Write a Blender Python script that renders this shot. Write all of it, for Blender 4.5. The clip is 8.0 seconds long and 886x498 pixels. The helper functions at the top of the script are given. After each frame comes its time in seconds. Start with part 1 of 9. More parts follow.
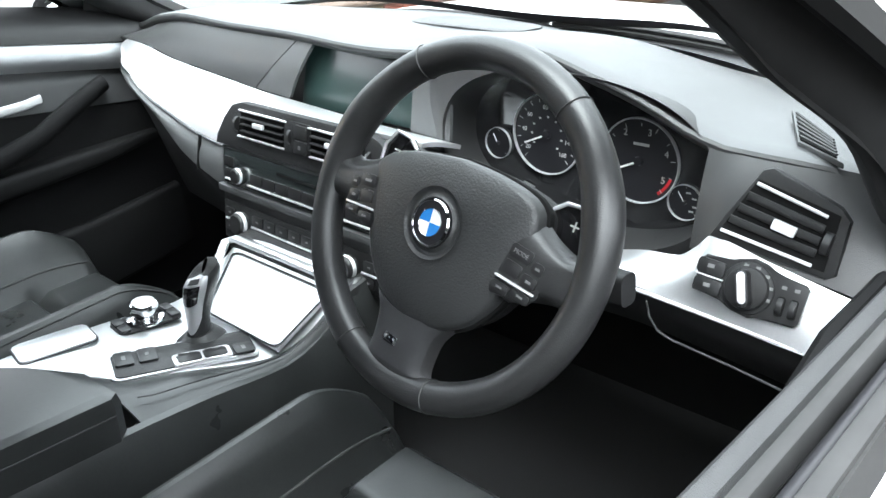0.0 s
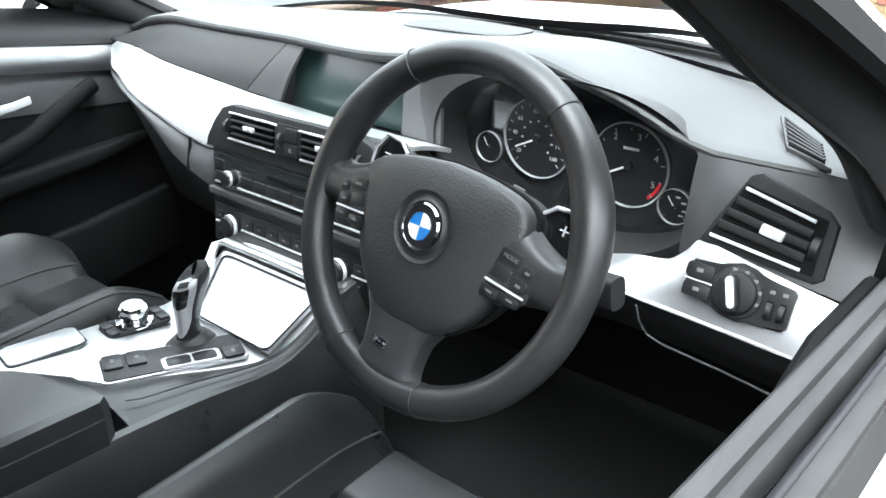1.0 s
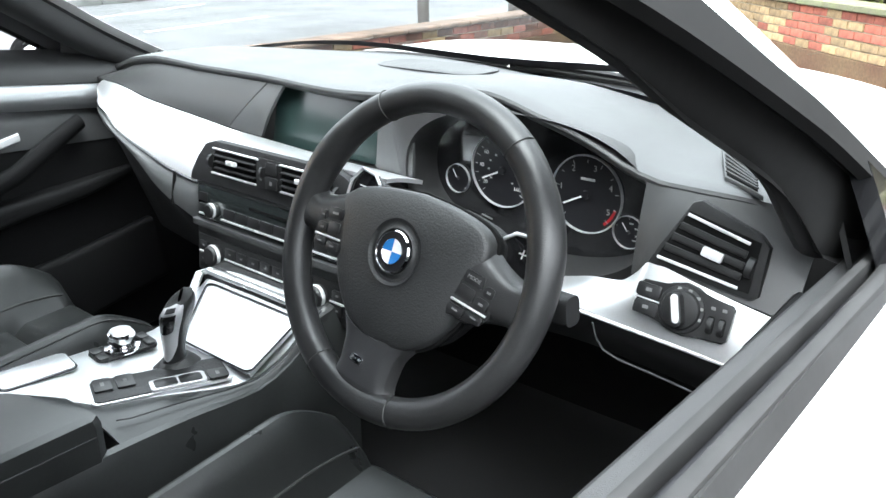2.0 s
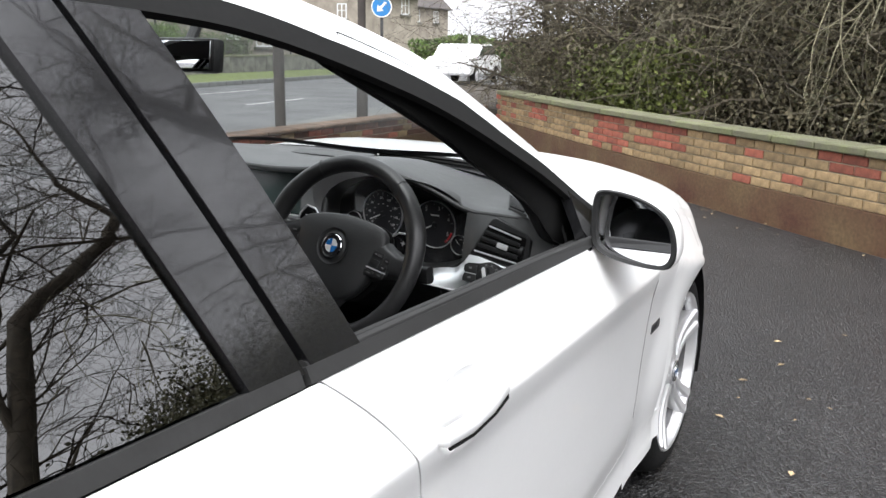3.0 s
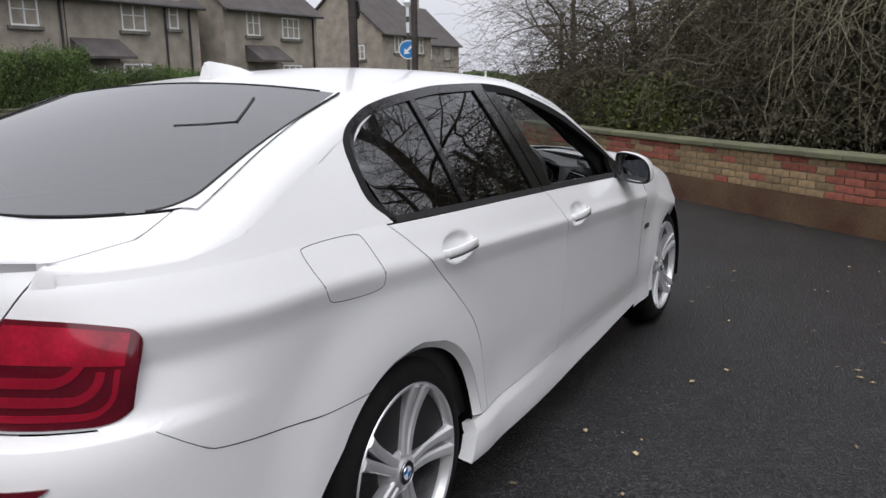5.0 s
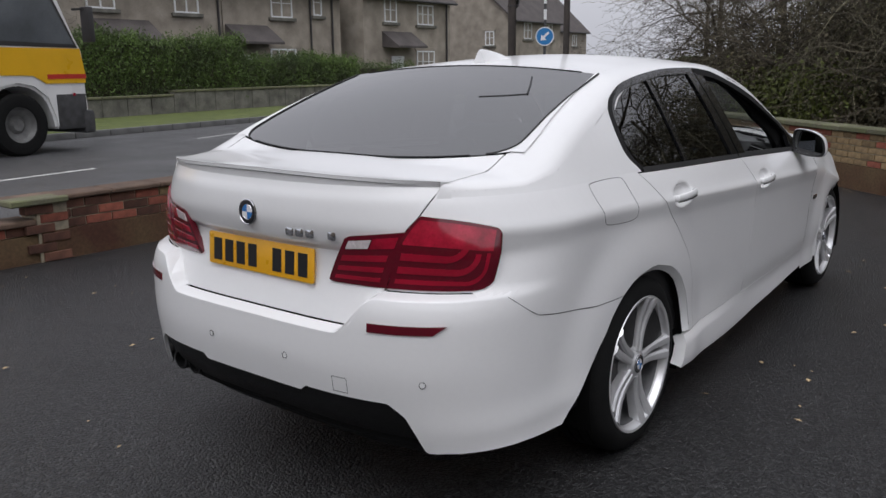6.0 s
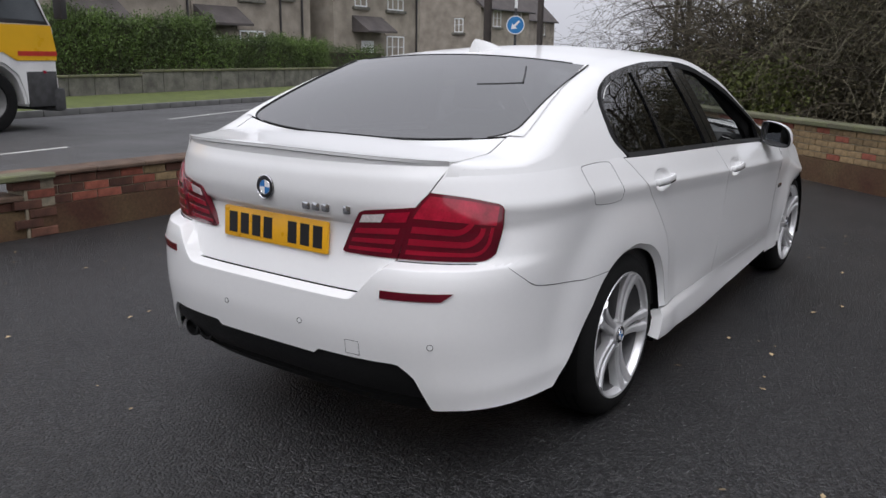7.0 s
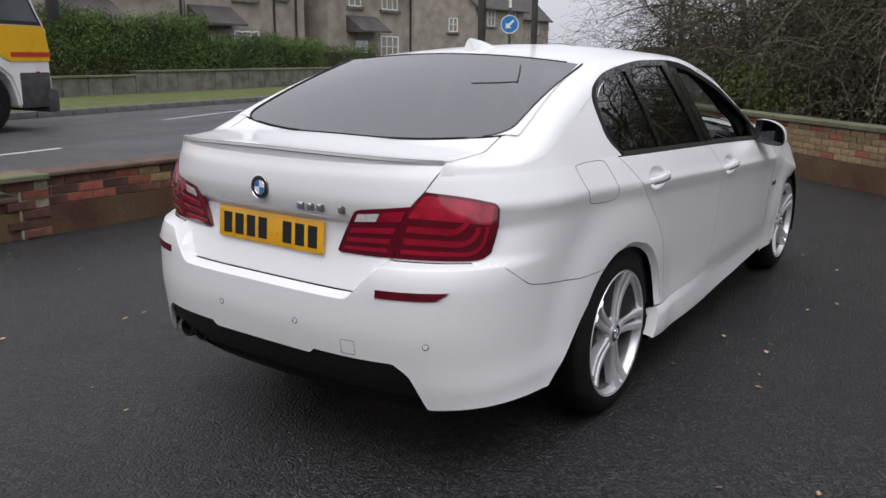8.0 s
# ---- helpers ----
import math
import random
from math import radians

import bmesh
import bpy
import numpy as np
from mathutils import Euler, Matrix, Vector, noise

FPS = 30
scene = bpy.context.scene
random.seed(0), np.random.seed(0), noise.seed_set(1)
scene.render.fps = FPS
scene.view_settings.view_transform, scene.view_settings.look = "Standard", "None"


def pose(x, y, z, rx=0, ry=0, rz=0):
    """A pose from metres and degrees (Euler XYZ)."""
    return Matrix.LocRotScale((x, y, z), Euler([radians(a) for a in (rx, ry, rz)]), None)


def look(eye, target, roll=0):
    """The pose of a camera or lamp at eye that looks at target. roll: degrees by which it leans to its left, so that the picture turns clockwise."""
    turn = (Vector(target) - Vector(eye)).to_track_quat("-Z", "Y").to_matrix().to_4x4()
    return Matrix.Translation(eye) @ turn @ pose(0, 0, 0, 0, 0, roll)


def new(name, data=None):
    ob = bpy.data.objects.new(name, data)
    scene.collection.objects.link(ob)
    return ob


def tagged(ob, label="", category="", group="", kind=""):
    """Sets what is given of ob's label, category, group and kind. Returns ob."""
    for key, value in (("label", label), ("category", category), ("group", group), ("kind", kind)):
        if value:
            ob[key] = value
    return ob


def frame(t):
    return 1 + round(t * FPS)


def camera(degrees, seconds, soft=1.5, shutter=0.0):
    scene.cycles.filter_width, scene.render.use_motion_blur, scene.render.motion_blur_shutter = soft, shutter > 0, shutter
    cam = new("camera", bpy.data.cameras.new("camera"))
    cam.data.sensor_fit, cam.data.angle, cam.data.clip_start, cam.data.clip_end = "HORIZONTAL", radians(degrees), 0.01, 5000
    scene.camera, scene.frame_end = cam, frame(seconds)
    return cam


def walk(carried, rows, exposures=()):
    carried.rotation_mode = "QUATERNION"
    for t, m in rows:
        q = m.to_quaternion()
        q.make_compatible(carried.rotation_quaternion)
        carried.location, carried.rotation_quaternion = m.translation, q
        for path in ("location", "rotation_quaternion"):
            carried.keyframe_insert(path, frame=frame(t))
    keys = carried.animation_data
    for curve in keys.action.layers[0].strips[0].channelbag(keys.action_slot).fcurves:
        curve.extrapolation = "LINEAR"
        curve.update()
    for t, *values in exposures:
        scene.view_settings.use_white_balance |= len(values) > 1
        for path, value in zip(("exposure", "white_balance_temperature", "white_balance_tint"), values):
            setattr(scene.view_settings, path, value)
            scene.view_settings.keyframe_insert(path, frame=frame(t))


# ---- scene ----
cam = camera(57.0, 8.0)
PATH = [
    (0, (0.935, 1.09, 1.274), (-0.299, 2.448, 0.479), -1.1),
    (0.5, (0.935, 1.091, 1.274), (-0.294, 2.455, 0.482), -0.9),
    (1, (0.936, 1.091, 1.275), (-0.284, 2.465, 0.486), -0.7),
    (1.5, (0.938, 1.09, 1.275), (-0.276, 2.473, 0.492), -1.0),
    (2, (0.991, 1.043, 1.297), (-0.208, 2.473, 0.577), -0.7),
    (2.2, (1.058, 0.958, 1.32), (-0.081, 2.464, 0.661), -0.8),
    (3.3, (1.458, 0.106, 1.38), (0.578, 1.843, 0.926), 1.0),
    (3.5, (1.518, -0.095, 1.395), (0.675, 1.663, 0.95), 0.3),
    (4, (1.714, -0.618, 1.408), (0.878, 1.158, 1.025), -1.3),
    (4.2, (1.784, -0.858, 1.429), (0.973, 0.932, 1.056), -1.1),
    (5.3, (2.08, -2.135, 1.443), (1.055, -0.471, 1.018), -1.0),
    (5.5, (2.08, -2.328, 1.446), (1.033, -0.682, 1.007), -1.1),
    (6, (2.085, -2.738, 1.435), (0.884, -1.198, 1.002), -0.5),
    (6.5, (2.091, -2.928, 1.436), (0.935, -1.369, 0.951), 0.9),
    (7, (2.113, -2.996, 1.443), (0.987, -1.41, 0.979), 0.9),
    (7.5, (2.115, -2.994, 1.44), (0.987, -1.411, 0.97), 0.7),
    (8, (2.113, -2.995, 1.442), (0.996, -1.402, 0.977), 0.7),
]
walk(cam, [(t, look(eye, target, roll)) for t, eye, target, roll in PATH],
     exposures=[(0, 2.75, 6150, 4), (1.7, 2.75, 6150, 4), (2.2, 2.3, 6250, 6), (3.3, 0.58, 6500, 10), (4.2, 0.12, 6500, 10), (5.3, -0.5, 6320, 13), (6, -0.68, 6320, 13), (6.6, -0.56, 6320, 13), (7, -0.48, 6320, 13), (8, -0.44, 6320, 13)])

# ---- sky and sun: an overcast winter day ----
SUN_ELEV, SUN_ROT = radians(64), radians(150)
world = bpy.data.worlds.new("overcast_sky")
scene.world = world
world.use_nodes = True
wn = world.node_tree
wn.nodes.clear()
w_sky = wn.nodes.new("ShaderNodeTexSky")
w_sky.sky_type = 'NISHITA'
w_sky.sun_disc = False
w_sky.sun_elevation, w_sky.sun_rotation = SUN_ELEV, SUN_ROT
w_sky.air_density, w_sky.dust_density, w_sky.ozone_density = 1.0, 6.0, 1.0
w_hsv = wn.nodes.new("ShaderNodeHueSaturation")
w_hsv.inputs["Saturation"].default_value = 0.06
w_cloud = wn.nodes.new("ShaderNodeMix")
w_cloud.data_type = 'RGBA'
w_cloud.inputs["Factor"].default_value = 0.6
w_cloud.inputs["B"].default_value = (5.9, 6.0, 6.4, 1.0)
w_bg = wn.nodes.new("ShaderNodeBackground")
w_bg.inputs["Strength"].default_value = 0.22
w_out = wn.nodes.new("ShaderNodeOutputWorld")
wn.links.new(w_sky.outputs[0], w_hsv.inputs["Color"])
wn.links.new(w_hsv.outputs[0], w_cloud.inputs["A"])
wn.links.new(w_cloud.outputs["Result"], w_bg.inputs["Color"])
wn.links.new(w_bg.outputs[0], w_out.inputs["Surface"])
sun_data = bpy.data.lights.new("sun", "SUN")
sun_data.energy, sun_data.angle, sun_data.color = 1.4, radians(60), (1.0, 1.0, 1.0)
sun = new("sun", sun_data)
sun.matrix_world = pose(0, 0, 30, 90 - 64, 0, 180 - 150)

# ---- tools ----
def mix_rgb(nt, a, b, fac):
    n = nt.nodes.new("ShaderNodeMix")
    n.data_type = 'RGBA'
    for sock, val in ((n.inputs["Factor"], fac), (n.inputs["A"], a), (n.inputs["B"], b)):
        if hasattr(val, "links"):
            nt.links.new(val, sock)
        else:
            sock.default_value = val
    return n.outputs["Result"]


def rgba(c):
    return (c[0], c[1], c[2], 1.0)


def material(name, color, rough=0.5, metal=0.0, var=0.12, scale=8.0, fine=120.0, bump=0.0, bump_scale=200.0,
             coat=0.0, coat_rough=0.03, spec=0.5, color2=None, island=0.0, rough_var=0.1):
    """A surface with variation at two scales, roughness variation and fine relief."""
    m = bpy.data.materials.new(name)
    m.use_nodes = True
    nt = m.node_tree
    b = nt.nodes["Principled BSDF"]
    tc = nt.nodes.new("ShaderNodeTexCoord")
    n1 = nt.nodes.new("ShaderNodeTexNoise")
    n1.inputs["Scale"].default_value, n1.inputs["Detail"].default_value = scale, 5.0
    n2 = nt.nodes.new("ShaderNodeTexNoise")
    n2.inputs["Scale"].default_value, n2.inputs["Detail"].default_value = fine, 3.0
    for n in (n1, n2):
        nt.links.new(tc.outputs["Object"], n.inputs["Vector"])
    dark = tuple(c * (1 - var) for c in color)
    light = color2 or tuple(min(1.0, c * (1 + var)) for c in color)
    ramp = nt.nodes.new("ShaderNodeMapRange")
    ramp.inputs["From Min"].default_value, ramp.inputs["From Max"].default_value = 0.32, 0.68
    nt.links.new(n1.outputs["Fac"], ramp.inputs["Value"])
    col = mix_rgb(nt, rgba(dark), rgba(light), ramp.outputs["Result"])
    fac2 = nt.nodes.new("ShaderNodeMapRange")
    fac2.inputs["To Min"].default_value, fac2.inputs["To Max"].default_value = 1 - var, 1 + var
    nt.links.new(n2.outputs["Fac"], fac2.inputs["Value"])
    mul = nt.nodes.new("ShaderNodeVectorMath")
    mul.operation = 'SCALE'
    nt.links.new(col, mul.inputs[0])
    nt.links.new(fac2.outputs["Result"], mul.inputs["Scale"])
    col = mul.outputs[0]
    if island:
        geo = nt.nodes.new("ShaderNodeNewGeometry")
        info = nt.nodes.new("ShaderNodeObjectInfo")
        add = nt.nodes.new("ShaderNodeMath")
        add.operation = 'ADD'
        nt.links.new(geo.outputs["Random Per Island"], add.inputs[0])
        nt.links.new(info.outputs["Random"], add.inputs[1])
        fr = nt.nodes.new("ShaderNodeMath")
        fr.operation = 'FRACT'
        nt.links.new(add.outputs[0], fr.inputs[0])
        rm = nt.nodes.new("ShaderNodeMapRange")
        rm.inputs["To Min"].default_value, rm.inputs["To Max"].default_value = 1 - island, 1 + island
        nt.links.new(fr.outputs[0], rm.inputs["Value"])
        mul2 = nt.nodes.new("ShaderNodeVectorMath")
        mul2.operation = 'SCALE'
        nt.links.new(col, mul2.inputs[0])
        nt.links.new(rm.outputs["Result"], mul2.inputs["Scale"])
        col = mul2.outputs[0]
    nt.links.new(col, b.inputs["Base Color"])
    rr = nt.nodes.new("ShaderNodeMapRange")
    rr.inputs["To Min"].default_value = max(0.02, rough - rough_var)
    rr.inputs["To Max"].default_value = min(1.0, rough + rough_var)
    nt.links.new(n1.outputs["Fac"], rr.inputs["Value"])
    nt.links.new(rr.outputs["Result"], b.inputs["Roughness"])
    b.inputs["Metallic"].default_value = metal
    b.inputs["Specular IOR Level"].default_value = spec
    b.inputs["Coat Weight"].default_value, b.inputs["Coat Roughness"].default_value = coat, coat_rough
    if bump:
        nb = nt.nodes.new("ShaderNodeTexNoise")
        nb.inputs["Scale"].default_value, nb.inputs["Detail"].default_value = bump_scale, 4.0
        nt.links.new(tc.outputs["Object"], nb.inputs["Vector"])
        bp = nt.nodes.new("ShaderNodeBump")
        bp.inputs["Strength"].default_value, bp.inputs["Distance"].default_value = 1.0, bump
        nt.links.new(nb.outputs["Fac"], bp.inputs["Height"])
        nt.links.new(bp.outputs["Normal"], b.inputs["Normal"])
    return m


def glass(name, tint, ior=1.5, rough=0.0):
    """A thin pane: tinted see-through body with a mirror-like surface."""
    m = bpy.data.materials.new(name)
    m.use_nodes = True
    nt = m.node_tree
    nt.nodes.clear()
    out = nt.nodes.new("ShaderNodeOutputMaterial")
    mix = nt.nodes.new("ShaderNodeMixShader")
    tr = nt.nodes.new("ShaderNodeBsdfTransparent")
    tr.inputs["Color"].default_value = rgba(tint)
    gl = nt.nodes.new("ShaderNodeBsdfGlossy")
    gl.inputs["Roughness"].default_value = rough
    lw = nt.nodes.new("ShaderNodeLayerWeight")
    lw.inputs["Blend"].default_value = 0.5
    pw = nt.nodes.new("ShaderNodeMath")
    pw.operation = 'POWER'
    pw.inputs[1].default_value = 4.0
    f0 = 2 * ((ior - 1) / (ior + 1)) ** 2
    mr = nt.nodes.new("ShaderNodeMapRange")
    mr.inputs["To Min"].default_value, mr.inputs["To Max"].default_value = f0, 1.0
    nt.links.new(lw.outputs["Facing"], pw.inputs[0])
    nt.links.new(pw.outputs[0], mr.inputs["Value"])
    nt.links.new(mr.outputs["Result"], mix.inputs["Fac"])
    nt.links.new(tr.outputs[0], mix.inputs[1])
    nt.links.new(gl.outputs[0], mix.inputs[2])
    nt.links.new(mix.outputs[0], out.inputs["Surface"])
    return m


def mesh_part(name, verts, faces, mat, parent=None, label="", smooth=True, angle=32.0):
    me = bpy.data.meshes.new(name)
    me.from_pydata([tuple(v) for v in verts], [], faces)
    me.update()
    if smooth:
        me.polygons.foreach_set("use_smooth", [True] * len(me.polygons))
        me.set_sharp_from_angle(angle=radians(angle))
    me.materials.append(mat)
    ob = new(name, me)
    if parent is not None:
        ob.parent = parent
    if label:
        ob["label"] = label
    return ob


def part(name, bm, mat, parent=None, label="", smooth=True, angle=32.0):
    """Links a bmesh as one mesh object under a thing or a part."""
    bmesh.ops.recalc_face_normals(bm, faces=bm.faces[:])
    me = bpy.data.meshes.new(name)
    bm.to_mesh(me)
    bm.free()
    if smooth:
        me.polygons.foreach_set("use_smooth", [True] * len(me.polygons))
        me.set_sharp_from_angle(angle=radians(angle))
    me.materials.append(mat)
    ob = new(name, me)
    if parent is not None:
        ob.parent = parent
    if label:
        ob["label"] = label
    return ob


def thing(name, label, category, m=None, kind="", group=""):
    ob = new(name)
    if m is not None:
        ob.matrix_world = m
    return tagged(ob, label, category, group, kind)


def pchip(xs, ys, x):
    """Shape-keeping cubic through a few knots."""
    n = len(xs)
    if x <= xs[0]:
        return ys[0]
    if x >= xs[-1]:
        return ys[-1]
    i = 0
    while x > xs[i + 1]:
        i += 1

    def slope(k):
        if k == 0 or k == n - 1:
            j = 0 if k == 0 else n - 2
            return (ys[j + 1] - ys[j]) / (xs[j + 1] - xs[j])
        a = (ys[k] - ys[k - 1]) / (xs[k] - xs[k - 1])
        b = (ys[k + 1] - ys[k]) / (xs[k + 1] - xs[k])
        return 0.0 if a * b <= 0 else 2 * a * b / (a + b)
    h = xs[i + 1] - xs[i]
    t = (x - xs[i]) / h
    m0, m1 = slope(i) * h, slope(i + 1) * h
    return ((2 * t ** 3 - 3 * t ** 2 + 1) * ys[i] + (t ** 3 - 2 * t ** 2 + t) * m0
            + (-2 * t ** 3 + 3 * t ** 2) * ys[i + 1] + (t ** 3 - t ** 2) * m1)


def lerp(a, b, t):
    return a + (b - a) * t


def smoothstep(t):
    t = min(1.0, max(0.0, t))
    return t * t * (3 - 2 * t)


def span(a, b, n):
    return [lerp(a, b, i / (n - 1)) for i in range(n)]


def patch(f, us, vs, flange=0.0, ref=(0, 1.0, 0.6), mirror=False, edges="tblr", offset=0.0):
    """Vertices and faces of the surface f(u, v), turned outwards from ref, with edges folded in by flange."""
    P = [[Vector(f(u, v)) for v in vs] for u in us]
    if mirror:
        P = [[Vector((-p.x, p.y, p.z)) for p in row] for row in P]
    nu, nv = len(us), len(vs)
    ref = Vector(ref)

    def normal(i, j):
        a = P[min(i + 1, nu - 1)][j] - P[max(i - 1, 0)][j]
        b = P[i][min(j + 1, nv - 1)] - P[i][max(j - 1, 0)]
        c = a.cross(b)
        return c.normalized() if c.length > 1e-12 else Vector((0, 0, 0))
    N = [[normal(i, j) for j in range(nv)] for i in range(nu)]
    tot = sum(N[i][j].dot(P[i][j] - ref) for i in range(nu) for j in range(nv))
    flip = tot < 0
    if flip:
        N = [[-n for n in row] for row in N]
    if offset:
        P = [[P[i][j] + N[i][j] * offset for j in range(nv)] for i in range(nu)]
    verts = [p for row in P for p in row]
    faces = []

    def face(q):
        faces.append(tuple(reversed(q)) if flip else tuple(q))
    for i in range(nu - 1):
        for j in range(nv - 1):
            face((i * nv + j, (i + 1) * nv + j, (i + 1) * nv + j + 1, i * nv + j + 1))
    if flange:
        sides = {"l": [(0, j) for j in range(nv)][::-1], "r": [(nu - 1, j) for j in range(nv)],
                 "b": [(i, 0) for i in range(nu)], "t": [(i, nv - 1) for i in range(nu)][::-1]}
        for key in edges:
            ids = []
            for i, j in sides[key]:
                verts.append(P[i][j] - N[i][j] * flange)
                ids.append(len(verts) - 1)
            idx = [i * nv + j for i, j in sides[key]]
            for k in range(len(ids) - 1):
                face((idx[k], ids[k], ids[k + 1], idx[k + 1]))
    return verts, faces


def join(*pieces):
    verts, faces = [], []
    for v, f in pieces:
        o = len(verts)
        verts += list(v)
        faces += [tuple(i + o for i in q) for q in f]
    return verts, faces


def rbox(sx, sy, sz, bevel=0.004, m=None, seg=2):
    """A box with rounded edges, centred on its own middle unless m moves it."""
    bm = bmesh.new()
    bmesh.ops.create_cube(bm, size=1.0)
    bmesh.ops.scale(bm, vec=(sx, sy, sz), verts=bm.verts[:])
    if bevel:
        bmesh.ops.bevel(bm, geom=bm.edges[:], offset=min(bevel, 0.49 * min(sx, sy, sz)), segments=seg, profile=0.6, affect='EDGES')
    if m is not None:
        bmesh.ops.transform(bm, matrix=m, verts=bm.verts[:])
    return bm


def lathe(profile, n=32, m=None, arc=2 * math.pi):
    """Turns (radius, height) points round z."""
    bm = bmesh.new()
    closed = abs(arc - 2 * math.pi) < 1e-6
    rings = n if closed else n + 1
    rows = []
    for k in range(rings):
        a = arc * k / n
        rows.append([bm.verts.new((r * math.cos(a), r * math.sin(a), h)) for r, h in profile])
    for k in range(n):
        a, b = rows[k], rows[(k + 1) % rings]
        for j in range(len(profile) - 1):
            if profile[j][0] < 1e-6 and profile[j + 1][0] < 1e-6:
                continue
            bm.faces.new((a[j], b[j], b[j + 1], a[j + 1]))
    bmesh.ops.remove_doubles(bm, verts=bm.verts[:], dist=1e-6)
    if m is not None:
        bmesh.ops.transform(bm, matrix=m, verts=bm.verts[:])
    return bm


def sweep(path, section, closed=False, caps=True, up=(0, 0, 1), scales=None):
    """Carries a closed (a, b) section along a path; a lies across, b along up."""
    pts = [Vector(p) for p in path]
    n, k = len(pts), len(section)
    verts, faces = [], []
    for i, p in enumerate(pts):
        if closed:
            t = pts[(i + 1) % n] - pts[i - 1]
        else:
            t = pts[min(i + 1, n - 1)] - pts[max(i - 1, 0)]
        t.normalize()
        side = t.cross(Vector(up))
        if side.length < 1e-4:
            side = t.cross(Vector((1, 0, 0)))
        side.normalize()
        top = side.cross(t)
        s = scales[i] if scales else 1.0
        for a, b in section:
            verts.append(p + side * a * s + top * b * s)
    for i in range(n if closed else n - 1):
        for j in range(k):
            a, b = i * k + j, i * k + (j + 1) % k
            c, d = ((i + 1) % n) * k + (j + 1) % k, ((i + 1) % n) * k + j
            faces.append((a, b, c, d))
    if caps and not closed:
        faces.append(tuple(reversed(range(k))))
        faces.append(tuple(range((n - 1) * k, n * k)))
    return verts, faces


def circle(r, n=8, r2=None):
    return [(r * math.cos(2 * math.pi * i / n), (r2 or r) * math.sin(2 * math.pi * i / n)) for i in range(n)]


def prism(outline, depth, m=None, bevel=0.0):
    """A flat outline (x, y) given a thickness along z, its top at z = depth."""
    bm = bmesh.new()
    low = [bm.verts.new((x, y, 0.0)) for x, y in outline]
    top = [bm.verts.new((x, y, depth)) for x, y in outline]
    n = len(outline)
    bm.faces.new(list(reversed(low)))
    cap = bm.faces.new(top)
    for i in range(n):
        bm.faces.new((low[i], low[(i + 1) % n], top[(i + 1) % n], top[i]))
    if bevel:
        bmesh.ops.bevel(bm, geom=list(cap.edges), offset=bevel, segments=2, profile=0.6, affect='EDGES')
    if m is not None:
        bmesh.ops.transform(bm, matrix=m, verts=bm.verts[:])
    return bm


def round_rect(w, h, r, n=5):
    out = []
    for cx, cy, a0 in ((w / 2 - r, h / 2 - r, 0), (-w / 2 + r, h / 2 - r, 90), (-w / 2 + r, -h / 2 + r, 180), (w / 2 - r, -h / 2 + r, 270)):
        for i in range(n + 1):
            a = radians(a0 + 90 * i / n)
            out.append((cx + r * math.cos(a), cy + r * math.sin(a)))
    return out


def merge(*bms):
    out = bmesh.new()
    for b in bms:
        me = bpy.data.meshes.new("tmp")
        b.to_mesh(me)
        b.free()
        out.from_mesh(me)
        bpy.data.meshes.remove(me)
    return out


def text_mesh(words, size, depth, m):
    """Lettering in the built-in font, as solid mesh."""
    cu = bpy.data.curves.new("lettering", "FONT")
    cu.body, cu.size, cu.extrude = words, size, depth
    cu.align_x, cu.align_y = 'CENTER', 'CENTER'
    ob = bpy.data.objects.new("lettering", cu)
    scene.collection.objects.link(ob)
    dg = bpy.context.evaluated_depsgraph_get()
    me = bpy.data.meshes.new_from_object(ob.evaluated_get(dg))
    bpy.data.objects.remove(ob)
    bm = bmesh.new()
    bm.from_mesh(me)
    bpy.data.meshes.remove(me)
    bmesh.ops.transform(bm, matrix=m, verts=bm.verts[:])
    return bm



